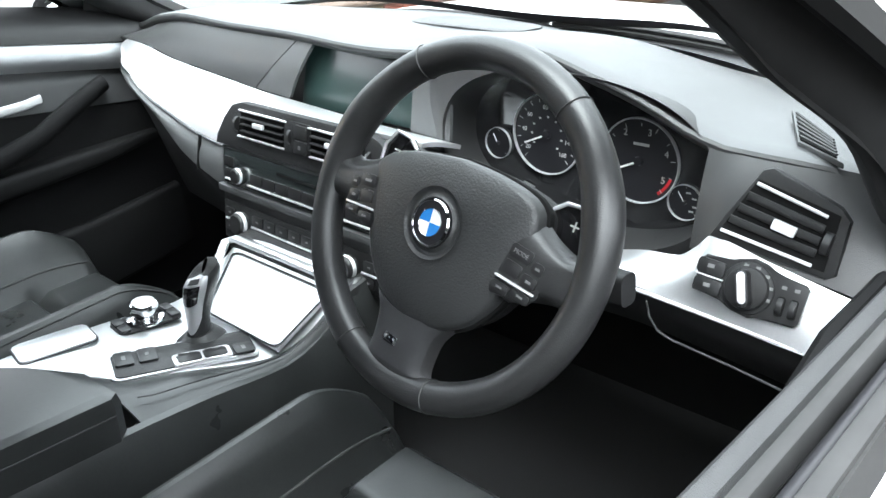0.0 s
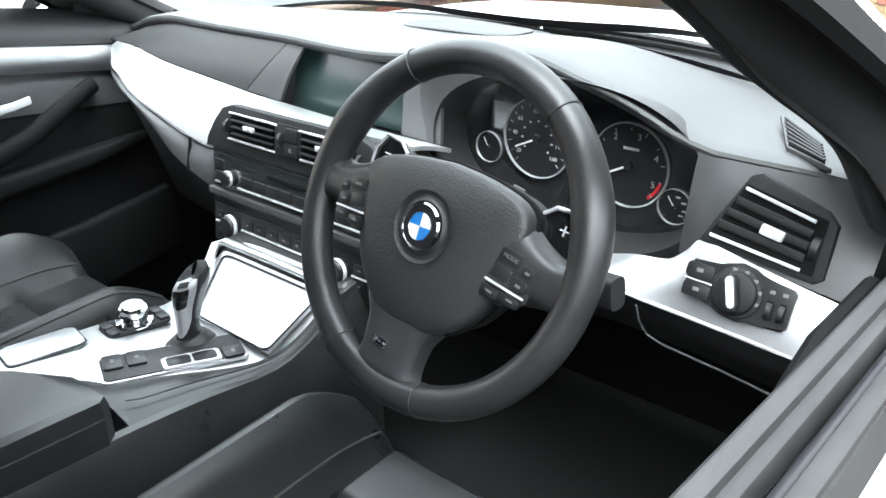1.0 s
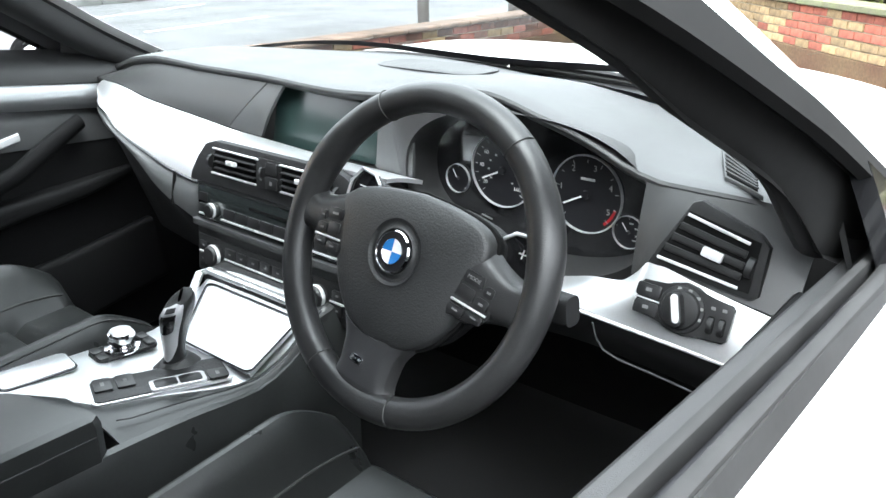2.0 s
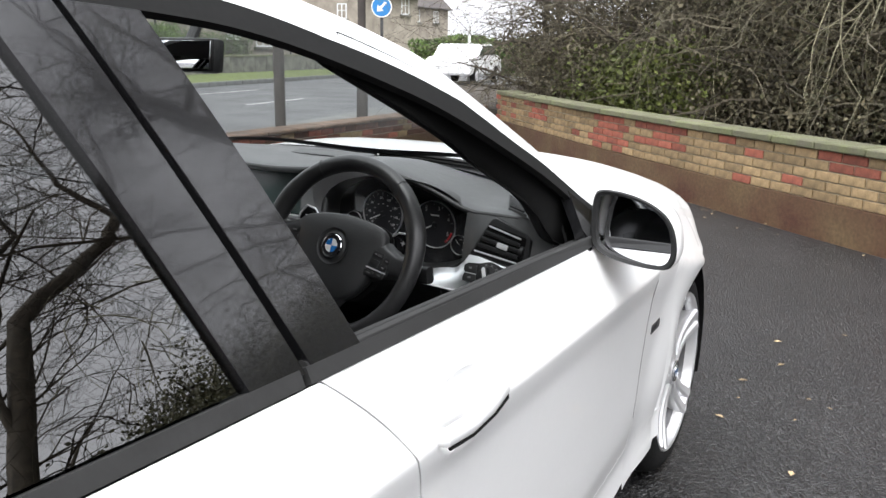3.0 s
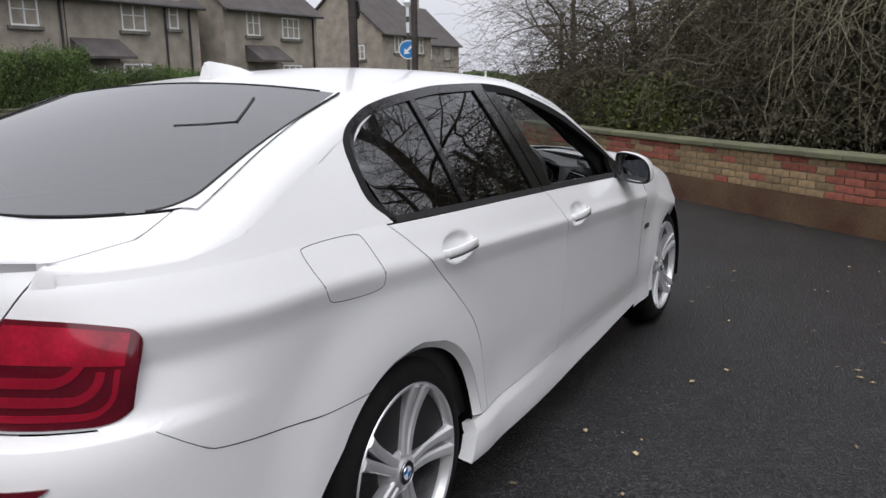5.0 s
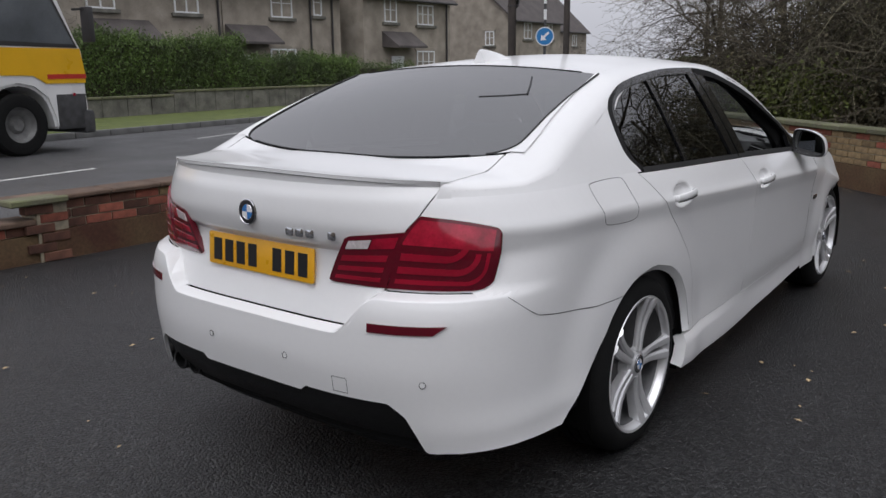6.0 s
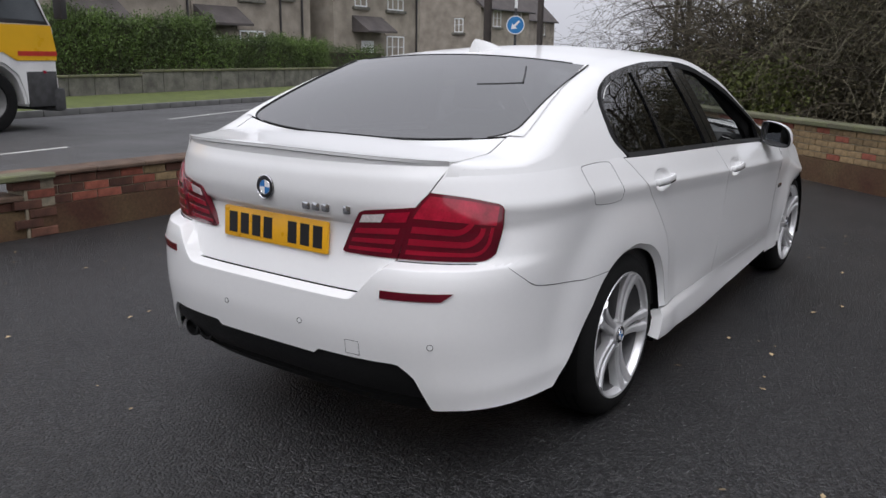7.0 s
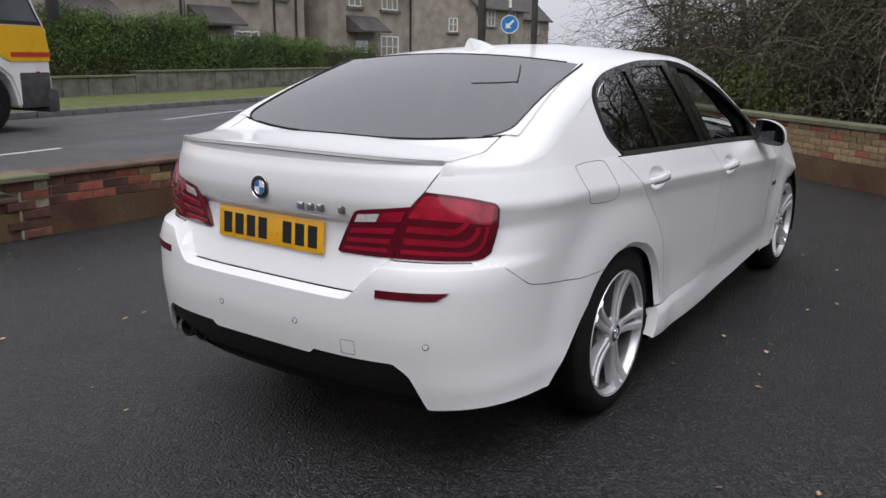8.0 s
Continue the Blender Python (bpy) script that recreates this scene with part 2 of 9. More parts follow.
def aggregate(name, dark, light, rough, scale, relief):
    """Damp tarmac: single stones of uneven tone and gloss in a dark binder."""
    m = bpy.data.materials.new(name)
    m.use_nodes = True
    nt = m.node_tree
    b = nt.nodes["Principled BSDF"]
    tc = nt.nodes.new("ShaderNodeTexCoord")
    vo = nt.nodes.new("ShaderNodeTexVoronoi")
    vo.inputs["Scale"].default_value = scale
    big = nt.nodes.new("ShaderNodeTexNoise")
    big.inputs["Scale"].default_value, big.inputs["Detail"].default_value = 0.9, 6.0
    fine = nt.nodes.new("ShaderNodeTexNoise")
    fine.inputs["Scale"].default_value, fine.inputs["Detail"].default_value = scale * 2.3, 3.0
    for n in (vo, big, fine):
        nt.links.new(tc.outputs["Object"], n.inputs["Vector"])
    sep = nt.nodes.new("ShaderNodeSeparateColor")
    nt.links.new(vo.outputs["Color"], sep.inputs[0])
    tone = nt.nodes.new("ShaderNodeMath")
    tone.operation = 'POWER'
    tone.inputs[1].default_value = 2.2
    nt.links.new(sep.outputs[0], tone.inputs[0])
    col = mix_rgb(nt, rgba(dark), rgba(light), tone.outputs[0])
    patchy = nt.nodes.new("ShaderNodeMapRange")
    patchy.inputs["From Min"].default_value, patchy.inputs["From Max"].default_value = 0.3, 0.7
    patchy.inputs["To Min"].default_value, patchy.inputs["To Max"].default_value = 0.82, 1.18
    nt.links.new(big.outputs["Fac"], patchy.inputs["Value"])
    sc_ = nt.nodes.new("ShaderNodeVectorMath")
    sc_.operation = 'SCALE'
    nt.links.new(col, sc_.inputs[0])
    nt.links.new(patchy.outputs["Result"], sc_.inputs["Scale"])
    nt.links.new(sc_.outputs[0], b.inputs["Base Color"])
    rr = nt.nodes.new("ShaderNodeMapRange")
    rr.inputs["From Min"].default_value, rr.inputs["From Max"].default_value = 0.3, 0.7
    rr.inputs["To Min"].default_value, rr.inputs["To Max"].default_value = rough + 0.06, rough - 0.05
    nt.links.new(big.outputs["Fac"], rr.inputs["Value"])
    nt.links.new(rr.outputs["Result"], b.inputs["Roughness"])
    add = nt.nodes.new("ShaderNodeMath")
    add.operation = 'MULTIPLY_ADD'
    add.inputs[1].default_value = -1.6
    nt.links.new(vo.outputs["Distance"], add.inputs[0])
    nt.links.new(fine.outputs["Fac"], add.inputs[2])
    bp = nt.nodes.new("ShaderNodeBump")
    bp.inputs["Strength"].default_value, bp.inputs["Distance"].default_value = 1.0, relief
    nt.links.new(add.outputs[0], bp.inputs["Height"])
    nt.links.new(bp.outputs["Normal"], b.inputs["Normal"])
    return m


# ---- materials ----
M_PAINT = material("white_paint", (0.84, 0.84, 0.84), 0.34, var=0.015, scale=2.0, fine=60, coat=0.6, coat_rough=0.03, rough_var=0.05, spec=0.4)
# grey for the boot lip's underside: shadow under the lip put into the colour
M_LIP_SHADE = material("lip_shade_grey", (0.20, 0.20, 0.20), 0.6)
M_GAP = material("shut_gap", (0.006, 0.006, 0.006), 0.9, spec=0.1)
M_BLACK_GLOSS = material("black_gloss", (0.011, 0.011, 0.012), 0.12, coat=0.55, coat_rough=0.02, rough_var=0.04, spec=0.6)
M_BLACK_TRIM = material("black_trim", (0.013, 0.013, 0.0135), 0.5, bump=0.0006, bump_scale=900, spec=0.3)
M_SEAL = material("door_seal_rubber", (0.009, 0.009, 0.009), 0.75, var=0.2, scale=30, spec=0.2)
M_RUBBER = material("seal_rubber", (0.018, 0.018, 0.018), 0.7, var=0.25, scale=20)
M_TYRE = material("tyre_rubber", (0.009, 0.009, 0.009), 0.9, var=0.25, scale=15, bump=0.001, bump_scale=200, spec=0.2)
M_ALLOY = material("silver_alloy", (0.74, 0.74, 0.75), 0.33, metal=0.55, var=0.05, scale=12, coat=0.5)
M_DISC = material("brake_disc", (0.13, 0.125, 0.12), 0.4, metal=1.0, var=0.2)
M_CHROME = material("chrome", (0.8, 0.8, 0.82), 0.08, metal=1.0, var=0.02, rough_var=0.03)
M_MIRROR = material("mirror_glass", (0.85, 0.86, 0.88), 0.02, metal=1.0, var=0.0, rough_var=0.0)
M_TINT = glass("tinted_glass", (0.06, 0.065, 0.07), 1.86)
M_REARGLASS = glass("tinted_rear_glass", (0.08, 0.085, 0.09), 2.45)
M_CLEAR = glass("clear_glass", (0.86, 0.90, 0.89), 1.5)
# rim barrel alloy with the shade behind the spokes put into its colour
M_BARREL = material("shaded_alloy", (0.14, 0.14, 0.145), 0.45, metal=0.6, var=0.3, scale=25)
M_RED_LENS = material("red_lens", (0.115, 0.003, 0.012), 0.12, var=0.1, coat=0.8, rough_var=0.03)
M_RED_BAND = material("red_reflector_band", (0.34, 0.005, 0.026), 0.16, var=0.3, scale=18, coat=0.8, rough_var=0.03)
M_RED_BAR = material("red_light_bar", (0.32, 0.005, 0.024), 0.20, var=0.15, coat=0.8, rough_var=0.03)
M_CLEAR_LENS = material("clear_lens", (0.6, 0.55, 0.55), 0.1, var=0.15, scale=90, coat=1.0)
M_PLATE = material("yellow_plate", (0.80, 0.40, 0.012), 0.3, var=0.04, scale=20)
M_INK = material("black_ink", (0.01, 0.01, 0.012), 0.4)
M_BADGE_BLUE = material("badge_blue", (0.03, 0.19, 0.52), 0.2, coat=1.0)
M_BADGE_WHITE = material("badge_white", (0.82, 0.83, 0.84), 0.2, coat=1.0)

# ---- the car: shape functions (x across, y ahead of the rear axle, z up) ----
YC, AXLE_F, WHEEL_R, ARCH_R, ARCH_C = -0.35, 2.945, 0.343, 0.386, 0.032


def plan_w(y):
    return pchip((-0.35, 0.3, 1.2, 2.2, 3.0), (0.888, 0.920, 0.930, 0.914, 0.858), y)


def crease(y):
    return 0.952 - 0.045 * y - 0.105 * smoothstep((y - 2.35) / 0.7)


def belt(y):
    return pchip((-1.1, 0.0, 1.0, 2.0, 2.45, 2.9, 3.2, 3.45, 3.72), (1.11, 1.066, 1.03, 0.982, 0.957, 0.868, 0.795, 0.715, 0.58), y)


def side_in(y, z):
    """How far the flank lies inside the car's greatest half width."""
    zc, zb = crease(y), belt(y)
    skirt = smoothstep((y - 0.24) / 0.05) * smoothstep((2.62 - y) / 0.05)
    tuck = 0.040 * smoothstep((y - 0.4) / 1.1)
    lo = lerp(0.022, 0.014 + tuck, skirt)
    return pchip((0.16, 0.24, 0.335, 0.365, 0.45, 0.62, zc - 0.07, zc - 0.010, zc, zc + 0.007, zc + 0.03, zb, zb + 0.05),
                 (0.06, lo, lo + 0.004, lerp(0.024, 0.034 + 0.5 * tuck, skirt), lerp(0.029, 0.040, skirt), lerp(0.026, 0.029, skirt), 0.014, 0.0014, 0.0, 0.0022, 0.014, 0.055, 0.095), z)


def lid_y(z):
    return pchip((0.66, 0.70, 0.78, 0.84, 0.895, 0.918, 0.99, 1.045, 1.060, 1.078, 1.10, 1.125, 1.14),
                 (-1.070, -1.062, -1.045, -1.038, -1.039, -1.064, -1.081, -1.077, -1.074, -1.067, -1.060, -1.047, -1.03), z)


def bumper_y(z):
    return pchip((0.18, 0.30, 0.45, 0.58, 0.66, 0.74, 0.80), (-1.02, -1.075, -1.108, -1.122, -1.12, -1.114, -1.10), z)


def shelf_z(x):
    return lerp(0.672, 0.787, smoothstep((abs(x) - 0.385) / 0.135))


def corner_n(z):
    """Squareness of the rear corners in plan: squarer at the bumper, rounder at the lid."""
    return lerp(3.6, 2.6, smoothstep((z - 0.70) / 0.25))


def flare(y, z):
    """Outward swell of the wings round the wheel openings."""
    r = min(math.hypot(y, z - 0.335), math.hypot(y - AXLE_F, z - 0.335) + 0.008)
    return 0.022 * smoothstep((0.62 - r) / 0.22) * smoothstep((z - 0.16) / 0.12)


def tail(s, z):
    p = tail_plain(s, z)
    p.x += flare(p.y, p.z)
    return p


def tail_plain(s, z):
    """The flank carried round the rear corner: s < 0 metres ahead of YC, 0..1 to the corner, 1..2 on to the middle."""
    if s <= 0:
        y = YC - s
        return Vector((plan_w(y) - side_in(y, z), y, z))
    x0 = plan_w(YC) - side_in(YC, z)
    n = corner_n(z)
    q = 2 ** (-1 / n)
    x_est = x0 * (q * (2 - s) if s > 1 else 1.0)
    mixf = smoothstep((z - shelf_z(x_est) + 0.008) / 0.016)
    b = YC - lerp(bumper_y(z), lid_y(z), mixf)
    if s <= 1:
        r = s * q
        return Vector((x0 * (1 - r ** n) ** (1 / n), YC - b * r, z))
    r = (2 - s) * q
    return Vector((x0 * r, YC - b * (1 - r ** n) ** (1 / n), z))


def s_of_x(x, z):
    x0 = plan_w(YC) - side_in(YC, z)
    n = corner_n(z)
    return 2 - x / (x0 * 2 ** (-1 / n))


def s_of_y(y, z):
    if y >= YC:
        return YC - y
    n = corner_n(z)
    b = YC - lid_y(max(z, 0.8)) if z > 0.8 else YC - bumper_y(z)
    return (YC - y) / (b * 2 ** (-1 / n))


def flank(y, z):
    if y > 3.0:
        r = min(1.0, (y - 3.0) / 0.67)
        return Vector(((plan_w(3.0) - side_in(3.0, min(z, belt(y)))) * (1 - r ** 2.1) ** (1 / 2.1), y, z))
    if y < YC:
        return tail(s_of_y(y, z), z)
    return Vector((plan_w(y) - side_in(y, z) + flare(y, z), y, z))


def top_z(y):
    """Height of the middle line: bonnet, windscreen, roof, rear window, boot."""
    if y > 2.43:
        return pchip((2.43, 2.8, 3.1, 3.4, 3.66), (1.050, 1.042, 0.988, 0.862, 0.69), y)
    if y > 1.56:
        t = (2.43 - y) / 0.87
        return 1.050 + 0.395 * t + 0.035 * math.sin(math.pi * t) * (1 - 0.3 * t)
    if y > 0.10:
        return pchip((0.10, 0.40, 0.80, 1.20, 1.56), (1.443, 1.475, 1.496, 1.488, 1.445), y)
    if y > -0.66:
        t = (0.10 - y) / 0.76
        return 1.443 - 0.301 * t + 0.022 * math.sin(math.pi * t)
    return pchip((-1.10, -1.04, -0.95, -0.66), (1.122, 1.128, 1.128, 1.142), y)


def crown(y):
    return pchip((-0.66, 0.0, 0.8, 1.2, 1.4, 1.6, 1.8, 2.0, 2.2, 2.34, 2.43, 2.6, 3.5), (0.022, 0.040, 0.050, 0.056, 0.072, 0.098, 0.118, 0.130, 0.120, 0.082, 0.066, 0.055, 0.05), y)


def roof_pt(x, y):
    return Vector((x, y, top_z(y) - crown(y) * abs(x / 0.66) ** lerp(2.0, 3.6, smoothstep((y - 2.25) / 0.25))))


def upper_side(y, z):
    """Glass and pillars above the belt line."""
    zb = belt(y)
    d = z - zb
    xb = flank(y, zb).x
    return Vector((xb - 0.42 * d - 0.24 * d * abs(d), y, z))


def rail_z(y):
    """Height at which flank and roof surfaces would meet."""
    lo, hi = belt(y) - 0.02, 1.5
    for _ in range(30):
        mid = (lo + hi) / 2
        p = upper_side(y, mid)
        if roof_pt(p.x, y).z > mid:
            lo = mid
        else:
            hi = mid
    return lo


def dlo_top(y):
    return pchip((-0.055, -0.02, 0.05, 0.13, 0.32, 0.58, 0.82, 1.04, 1.41, 1.75, 1.99, 2.10),
                 (1.22, 1.29, 1.335, 1.358, 1.385, 1.405, 1.408, 1.395, 1.305, 1.155, 1.02, 0.985), y)


def dlo_bot(y):
    return belt(y) + 0.018 if y > 0.02 else lerp(1.22, belt(0.02) + 0.018, smoothstep((y + 0.055) / 0.075))


RAIL = {}


def rail(y, t):
    """The rounded turn from the flank (t = 0) to the roof (t = 1)."""
    key = round(y, 4)
    if key not in RAIL:
        zi = rail_z(y)
        h = max(0.02, zi - belt(y))
        z0 = zi - min(0.055, 0.5 * h + 0.012)
        if -0.05 < y < 2.05:
            z0 = max(z0, min(dlo_top(y) + 0.012, zi - 0.010))
        pi = upper_side(y, zi)
        RAIL[key] = (upper_side(y, z0), pi, roof_pt(max(0.05, pi.x - 0.085), y))
    a, c, b = RAIL[key]
    return a * (1 - t) ** 2 + c * 2 * t * (1 - t) + b * t * t


def frame_top(y):
    """Upper edge of the black window frame; it widens along the windscreen pillar."""
    z = dlo_top(y) + 0.020
    return z + 0.62 * smoothstep((y - 1.02) / 0.35) * max(0.0, rail(y, 0).z - z)


def roof_half(y):
    rail(y, 0)
    return RAIL[round(y, 4)][2].x


def arch_y(z, sign, c=ARCH_C):
    """Edge of the rear wheel opening; behind the wheel it runs out in a straight slope."""
    if sign < 0 and z < 0.545:
        return c - math.sqrt(ARCH_R ** 2 - 0.21 ** 2) - (0.545 - z) / 0.95
    return c + sign * math.sqrt(max(0.0, ARCH_R ** 2 - (z - 0.335) ** 2))


def arch_z(y, c=ARCH_C, r=ARCH_R):
    return 0.335 + math.sqrt(max(0.0, r ** 2 - (y - c) ** 2))


def shut_rear(z):
    return pchip((0.30, 0.45, 0.57, 0.683, 0.814, 0.87, 0.93, 1.013, 1.06, 1.12), (0.475, 0.458, 0.432, 0.382, 0.258, 0.196, 0.124, 0.038, -0.018, -0.075), z)


def shut_mid(z):
    return pchip((0.30, 0.40, 0.65, 0.80, 0.92, 1.02, 1.04), (1.13, 1.138, 1.162, 1.156, 1.108, 1.018, 0.99), z)


HANDLE_Y = (0.272, 1.262)


def dent(p):
    """Presses the finger recess behind a door handle into the flank."""
    for yc in HANDLE_Y:
        e = ((p.y - yc) / 0.100) ** 2 + ((p.z - crease(yc) - 0.014 - 0.04 * (p.y - yc)) / 0.047) ** 2
        if e < 1.0:
            p.x -= 0.024 * smoothstep((1 - e) / 0.7)
    return p


car = thing("car", "white four-door saloon car with tinted rear windows, parked on tarmac", "car")
body = part("underbody", rbox(1.36, 4.0, 0.14, 0.03, pose(0, 1.35, 0.27)), M_GAP, car)

GAP = 0.0019


def both(name, builder, mat, label="", parent=None):
    """A part on each side of the car."""
    out = []
    for mir in (False, True):
        v, f = builder(mir)
        out.append(mesh_part(name, v, f, mat, parent or car, label))
    return out


# doors
def rear_door(mir):
    return patch(lambda u, v: (lambda z: dent(flank(lerp(shut_rear(z) + GAP, shut_mid(z) - GAP, u), z)))(lerp(0.3705, belt(lerp(0.0, 1.0, u)) - 0.004, v)),
                 span(0, 1, 150), span(0, 1, 110), 0.006, mirror=mir)


def front_door(mir):
    return patch(lambda u, v: (lambda z: dent(flank(lerp(shut_mid(z) + GAP, 2.285 - GAP, u), z)))(lerp(0.3705, belt(lerp(0.99, 2.285, u)) - 0.004, v)),
                 span(0, 1, 170), span(0, 1, 110), 0.006, mirror=mir)


rear_doors = both("rear_door", rear_door, M_PAINT)
front_doors = both("front_door", front_door, M_PAINT)


def skirt_lo(y):
    return pchip((0.3, 0.6, 1.0, 1.5, 2.1, 2.6), (0.243, 0.232, 0.222, 0.238, 0.264, 0.280), y)


def skirt(mir):
    def f(u, v):
        y = lerp(lerp(0.312, 0.362, v), 2.59, u)
        return flank(y, lerp(skirt_lo(y), 0.3685, v))
    return patch(f, span(0, 1, 60), span(0, 1, 10), 0.05, mirror=mir)


both("sill_skirt", skirt, M_PAINT)


# quarter panels, up over the shoulder to the boot lid and the rear pillar to the roof
def lid_edge_x(z):
    return pchip((0.672, 0.70, 0.75, 0.79, 0.97, 1.018, 1.10, 1.13), (0.435, 0.452, 0.486, 0.511, 0.573, 0.606, 0.640, 0.648), z)


def bumper_hi(x, y):
    if y > -0.83:
        return pchip((-0.83, -0.725, -0.69, -0.36), (0.795, 0.720, 0.700, 0.652), y)
    return shelf_z(x) + 0.005


def bumper_lo(x, y):
    if y > -0.80 or x > 0.652:
        return lerp(0.298, 0.304, smoothstep((-0.39 - y) / 0.55))
    if x > 0.605:
        return lerp(0.435, 0.304, (x - 0.605) / 0.047)
    if x > 0.262:
        return 0.466 - 0.031 * smoothstep((x - 0.555) / 0.05)
    return lerp(0.448, 0.466, smoothstep((x - 0.235) / 0.027))


def quarter(mir):
    def main(u, v):
        p = tail(lerp(s_of_y(shut_rear(0.9) - GAP, 0.9), s_of_x(lid_edge_x(0.9) + GAP, 0.9), u), 0.9)
        lo = 0.72 if p.y > -0.725 else bumper_hi(p.x, p.y) + 0.0025
        z = lerp(lo, belt(0) + 0.003, v)
        s0, s1 = s_of_y(shut_rear(z) - GAP, z), s_of_x(lid_edge_x(max(z, 0.80)) + GAP, z)
        return tail(lerp(s0, s1, u), z)

    us = sorted(set(span(0, 0.45, 20) + span(0.45, 1, 46)))
    a = patch(main, us, span(0, 1, 24), 0.0, mirror=mir)

    def behind(u, v):
        y = lerp(-0.36, -0.73, u)
        z = lerp(bumper_hi(0.9, y) + 0.0025, 0.722, v)
        y = lerp(arch_y(z, -1), -0.73, u)
        z = lerp(bumper_hi(0.9, y) + 0.0025, 0.722, v)
        return flank(y, z)
    b = patch(behind, span(0, 1, 16), span(0, 1, 5), 0.0, mirror=mir)

    def ahead(u, v):
        z = lerp(0.372, 0.72, v)
        return flank(lerp(arch_y(z, 1), shut_rear(z) - GAP, u), z)
    c = patch(ahead, span(0, 1, 5), span(0, 1, 14), 0.0, mirror=mir)

    def lip(u, v):
        k = u * 44
        if k < 10:
            z = lerp(0.30, 0.545, k / 10)
            y = arch_y(z, -1)
            y, z = y + 0.018 * v, z - 0.020 * v
        else:
            ang = lerp(math.asin(0.21 / ARCH_R), radians(174.6), (k - 10) / 34)
            r = ARCH_R - 0.025 * v
            y, z = ARCH_C - r * math.cos(ang), 0.335 + r * math.sin(ang)
        return Vector((flank(y, max(z, 0.3)).x - 0.02 * v - 0.001, y, z))
    d = patch(lip, span(0, 1, 45), span(0, 1, 4), 0.0, mirror=mir, ref=(0, 0, 0.335))
    return join(a, b, c, d)


def upper_quarter(mir):
    """Shoulder beside the boot lid and the pillar behind the side windows."""
    def dlo_back(z):
        return pchip((1.04, 1.075, 1.14, 1.22, 1.27, 1.32, 1.355, 1.372), (0.06, 0.02, -0.035, -0.055, -0.035, 0.01, 0.12, 0.30), z) - 0.022

    def pillar(u, v):
        z0 = belt(0)
        y1 = None
        zz = lerp(z0, 1.372, v)
        yb = dlo_back(zz)
        y = lerp(-0.88, yb, u)
        a, c, b = (rail(y, 0), None, None)
        zt = a.z
        z = lerp(min(z0, zt), zt, v)
        yb = dlo_back(z)
        y = lerp(-0.88, yb, u)
        a = rail(y, 0)
        z = lerp(min(z0, a.z), a.z, v)
        return upper_side(y, z)

    def turn(u, v):
        y = lerp(-0.88, 0.30, u)
        p = rail(y, v)
        if y < -0.50:
            k = smoothstep((-0.50 - y) / 0.06)
            e = roof_pt(0.646, y)
            p = p.lerp(rail(y, 0) * (1 - v) ** 2 + RAIL[round(y, 4)][1] * 2 * v * (1 - v) + e * v * v, k)
        return p
    us = span(0, 1, 34)
    return join(patch(pillar, us, span(0, 1, 22), 0.0, mirror=mir), patch(turn, us, span(0, 1, 10), 0.0, mirror=mir))


def rear_shoulder(mir):
    """The small turn between quarter panel, boot lid edge and lamp."""
    def f(u, v):
        a = tail(lerp(s_of_y(-0.88, 1.066), s_of_x(lid_edge_x(1.066) + GAP, 1.066), u), 1.066)
        yb = lerp(-0.88, -0.886, min(1, u * 1.6))
        b = Vector((0.646, yb, roof_pt(0.646, yb).z))
        if u > 0.625:
            z = lerp(1.100, 1.066, (u - 0.625) / 0.375)
            q = tail(s_of_x(lid_edge_x(z) + GAP, z), z)
            b = b.lerp(q, smoothstep((u - 0.625) / 0.375))
        c = Vector((a.x - 0.006, a.y + 0.004, b.z - 0.004))
        return a * (1 - v) ** 2 + c * 2 * v * (1 - v) + b * v * v
    return patch(f, span(0, 1, 20), span(0, 1, 8), 0.0, mirror=mir)


both("rear_shoulder", rear_shoulder, M_PAINT)
both("quarter_panel", quarter, M_PAINT)
both("rear_pillar", upper_quarter, M_PAINT)


def cant_rail(mir):
    """Painted roof edge and windscreen pillar above the side windows."""
    def turn(u, v):
        return rail(u, v)

    def band(u, v):
        a = rail(u, 0)
        return upper_side(u, lerp(min(a.z - 0.002, frame_top(u)), a.z, v))
    us = span(0.285, 2.16, 44)
    return join(patch(turn, us, span(0, 1, 9), 0.0, mirror=mir), patch(band, us, span(0, 1, 4), 0.0, mirror=mir))


both("roof_rail", cant_rail, M_PAINT)

roof = mesh_part("roof", *join(patch(lambda u, v: roof_pt(u * roof_half(v), v), span(-1, 1, 30), span(0.105, 1.555, 26), 0.0)), M_PAINT, car)
bonnet_v = patch(lambda u, v: roof_pt(u * min(0.80, roof_half(v)), v), span(-1, 1, 30), span(2.44, 3.64, 20), 0.01)
bonnet = mesh_part("bonnet", *bonnet_v, M_PAINT, car)


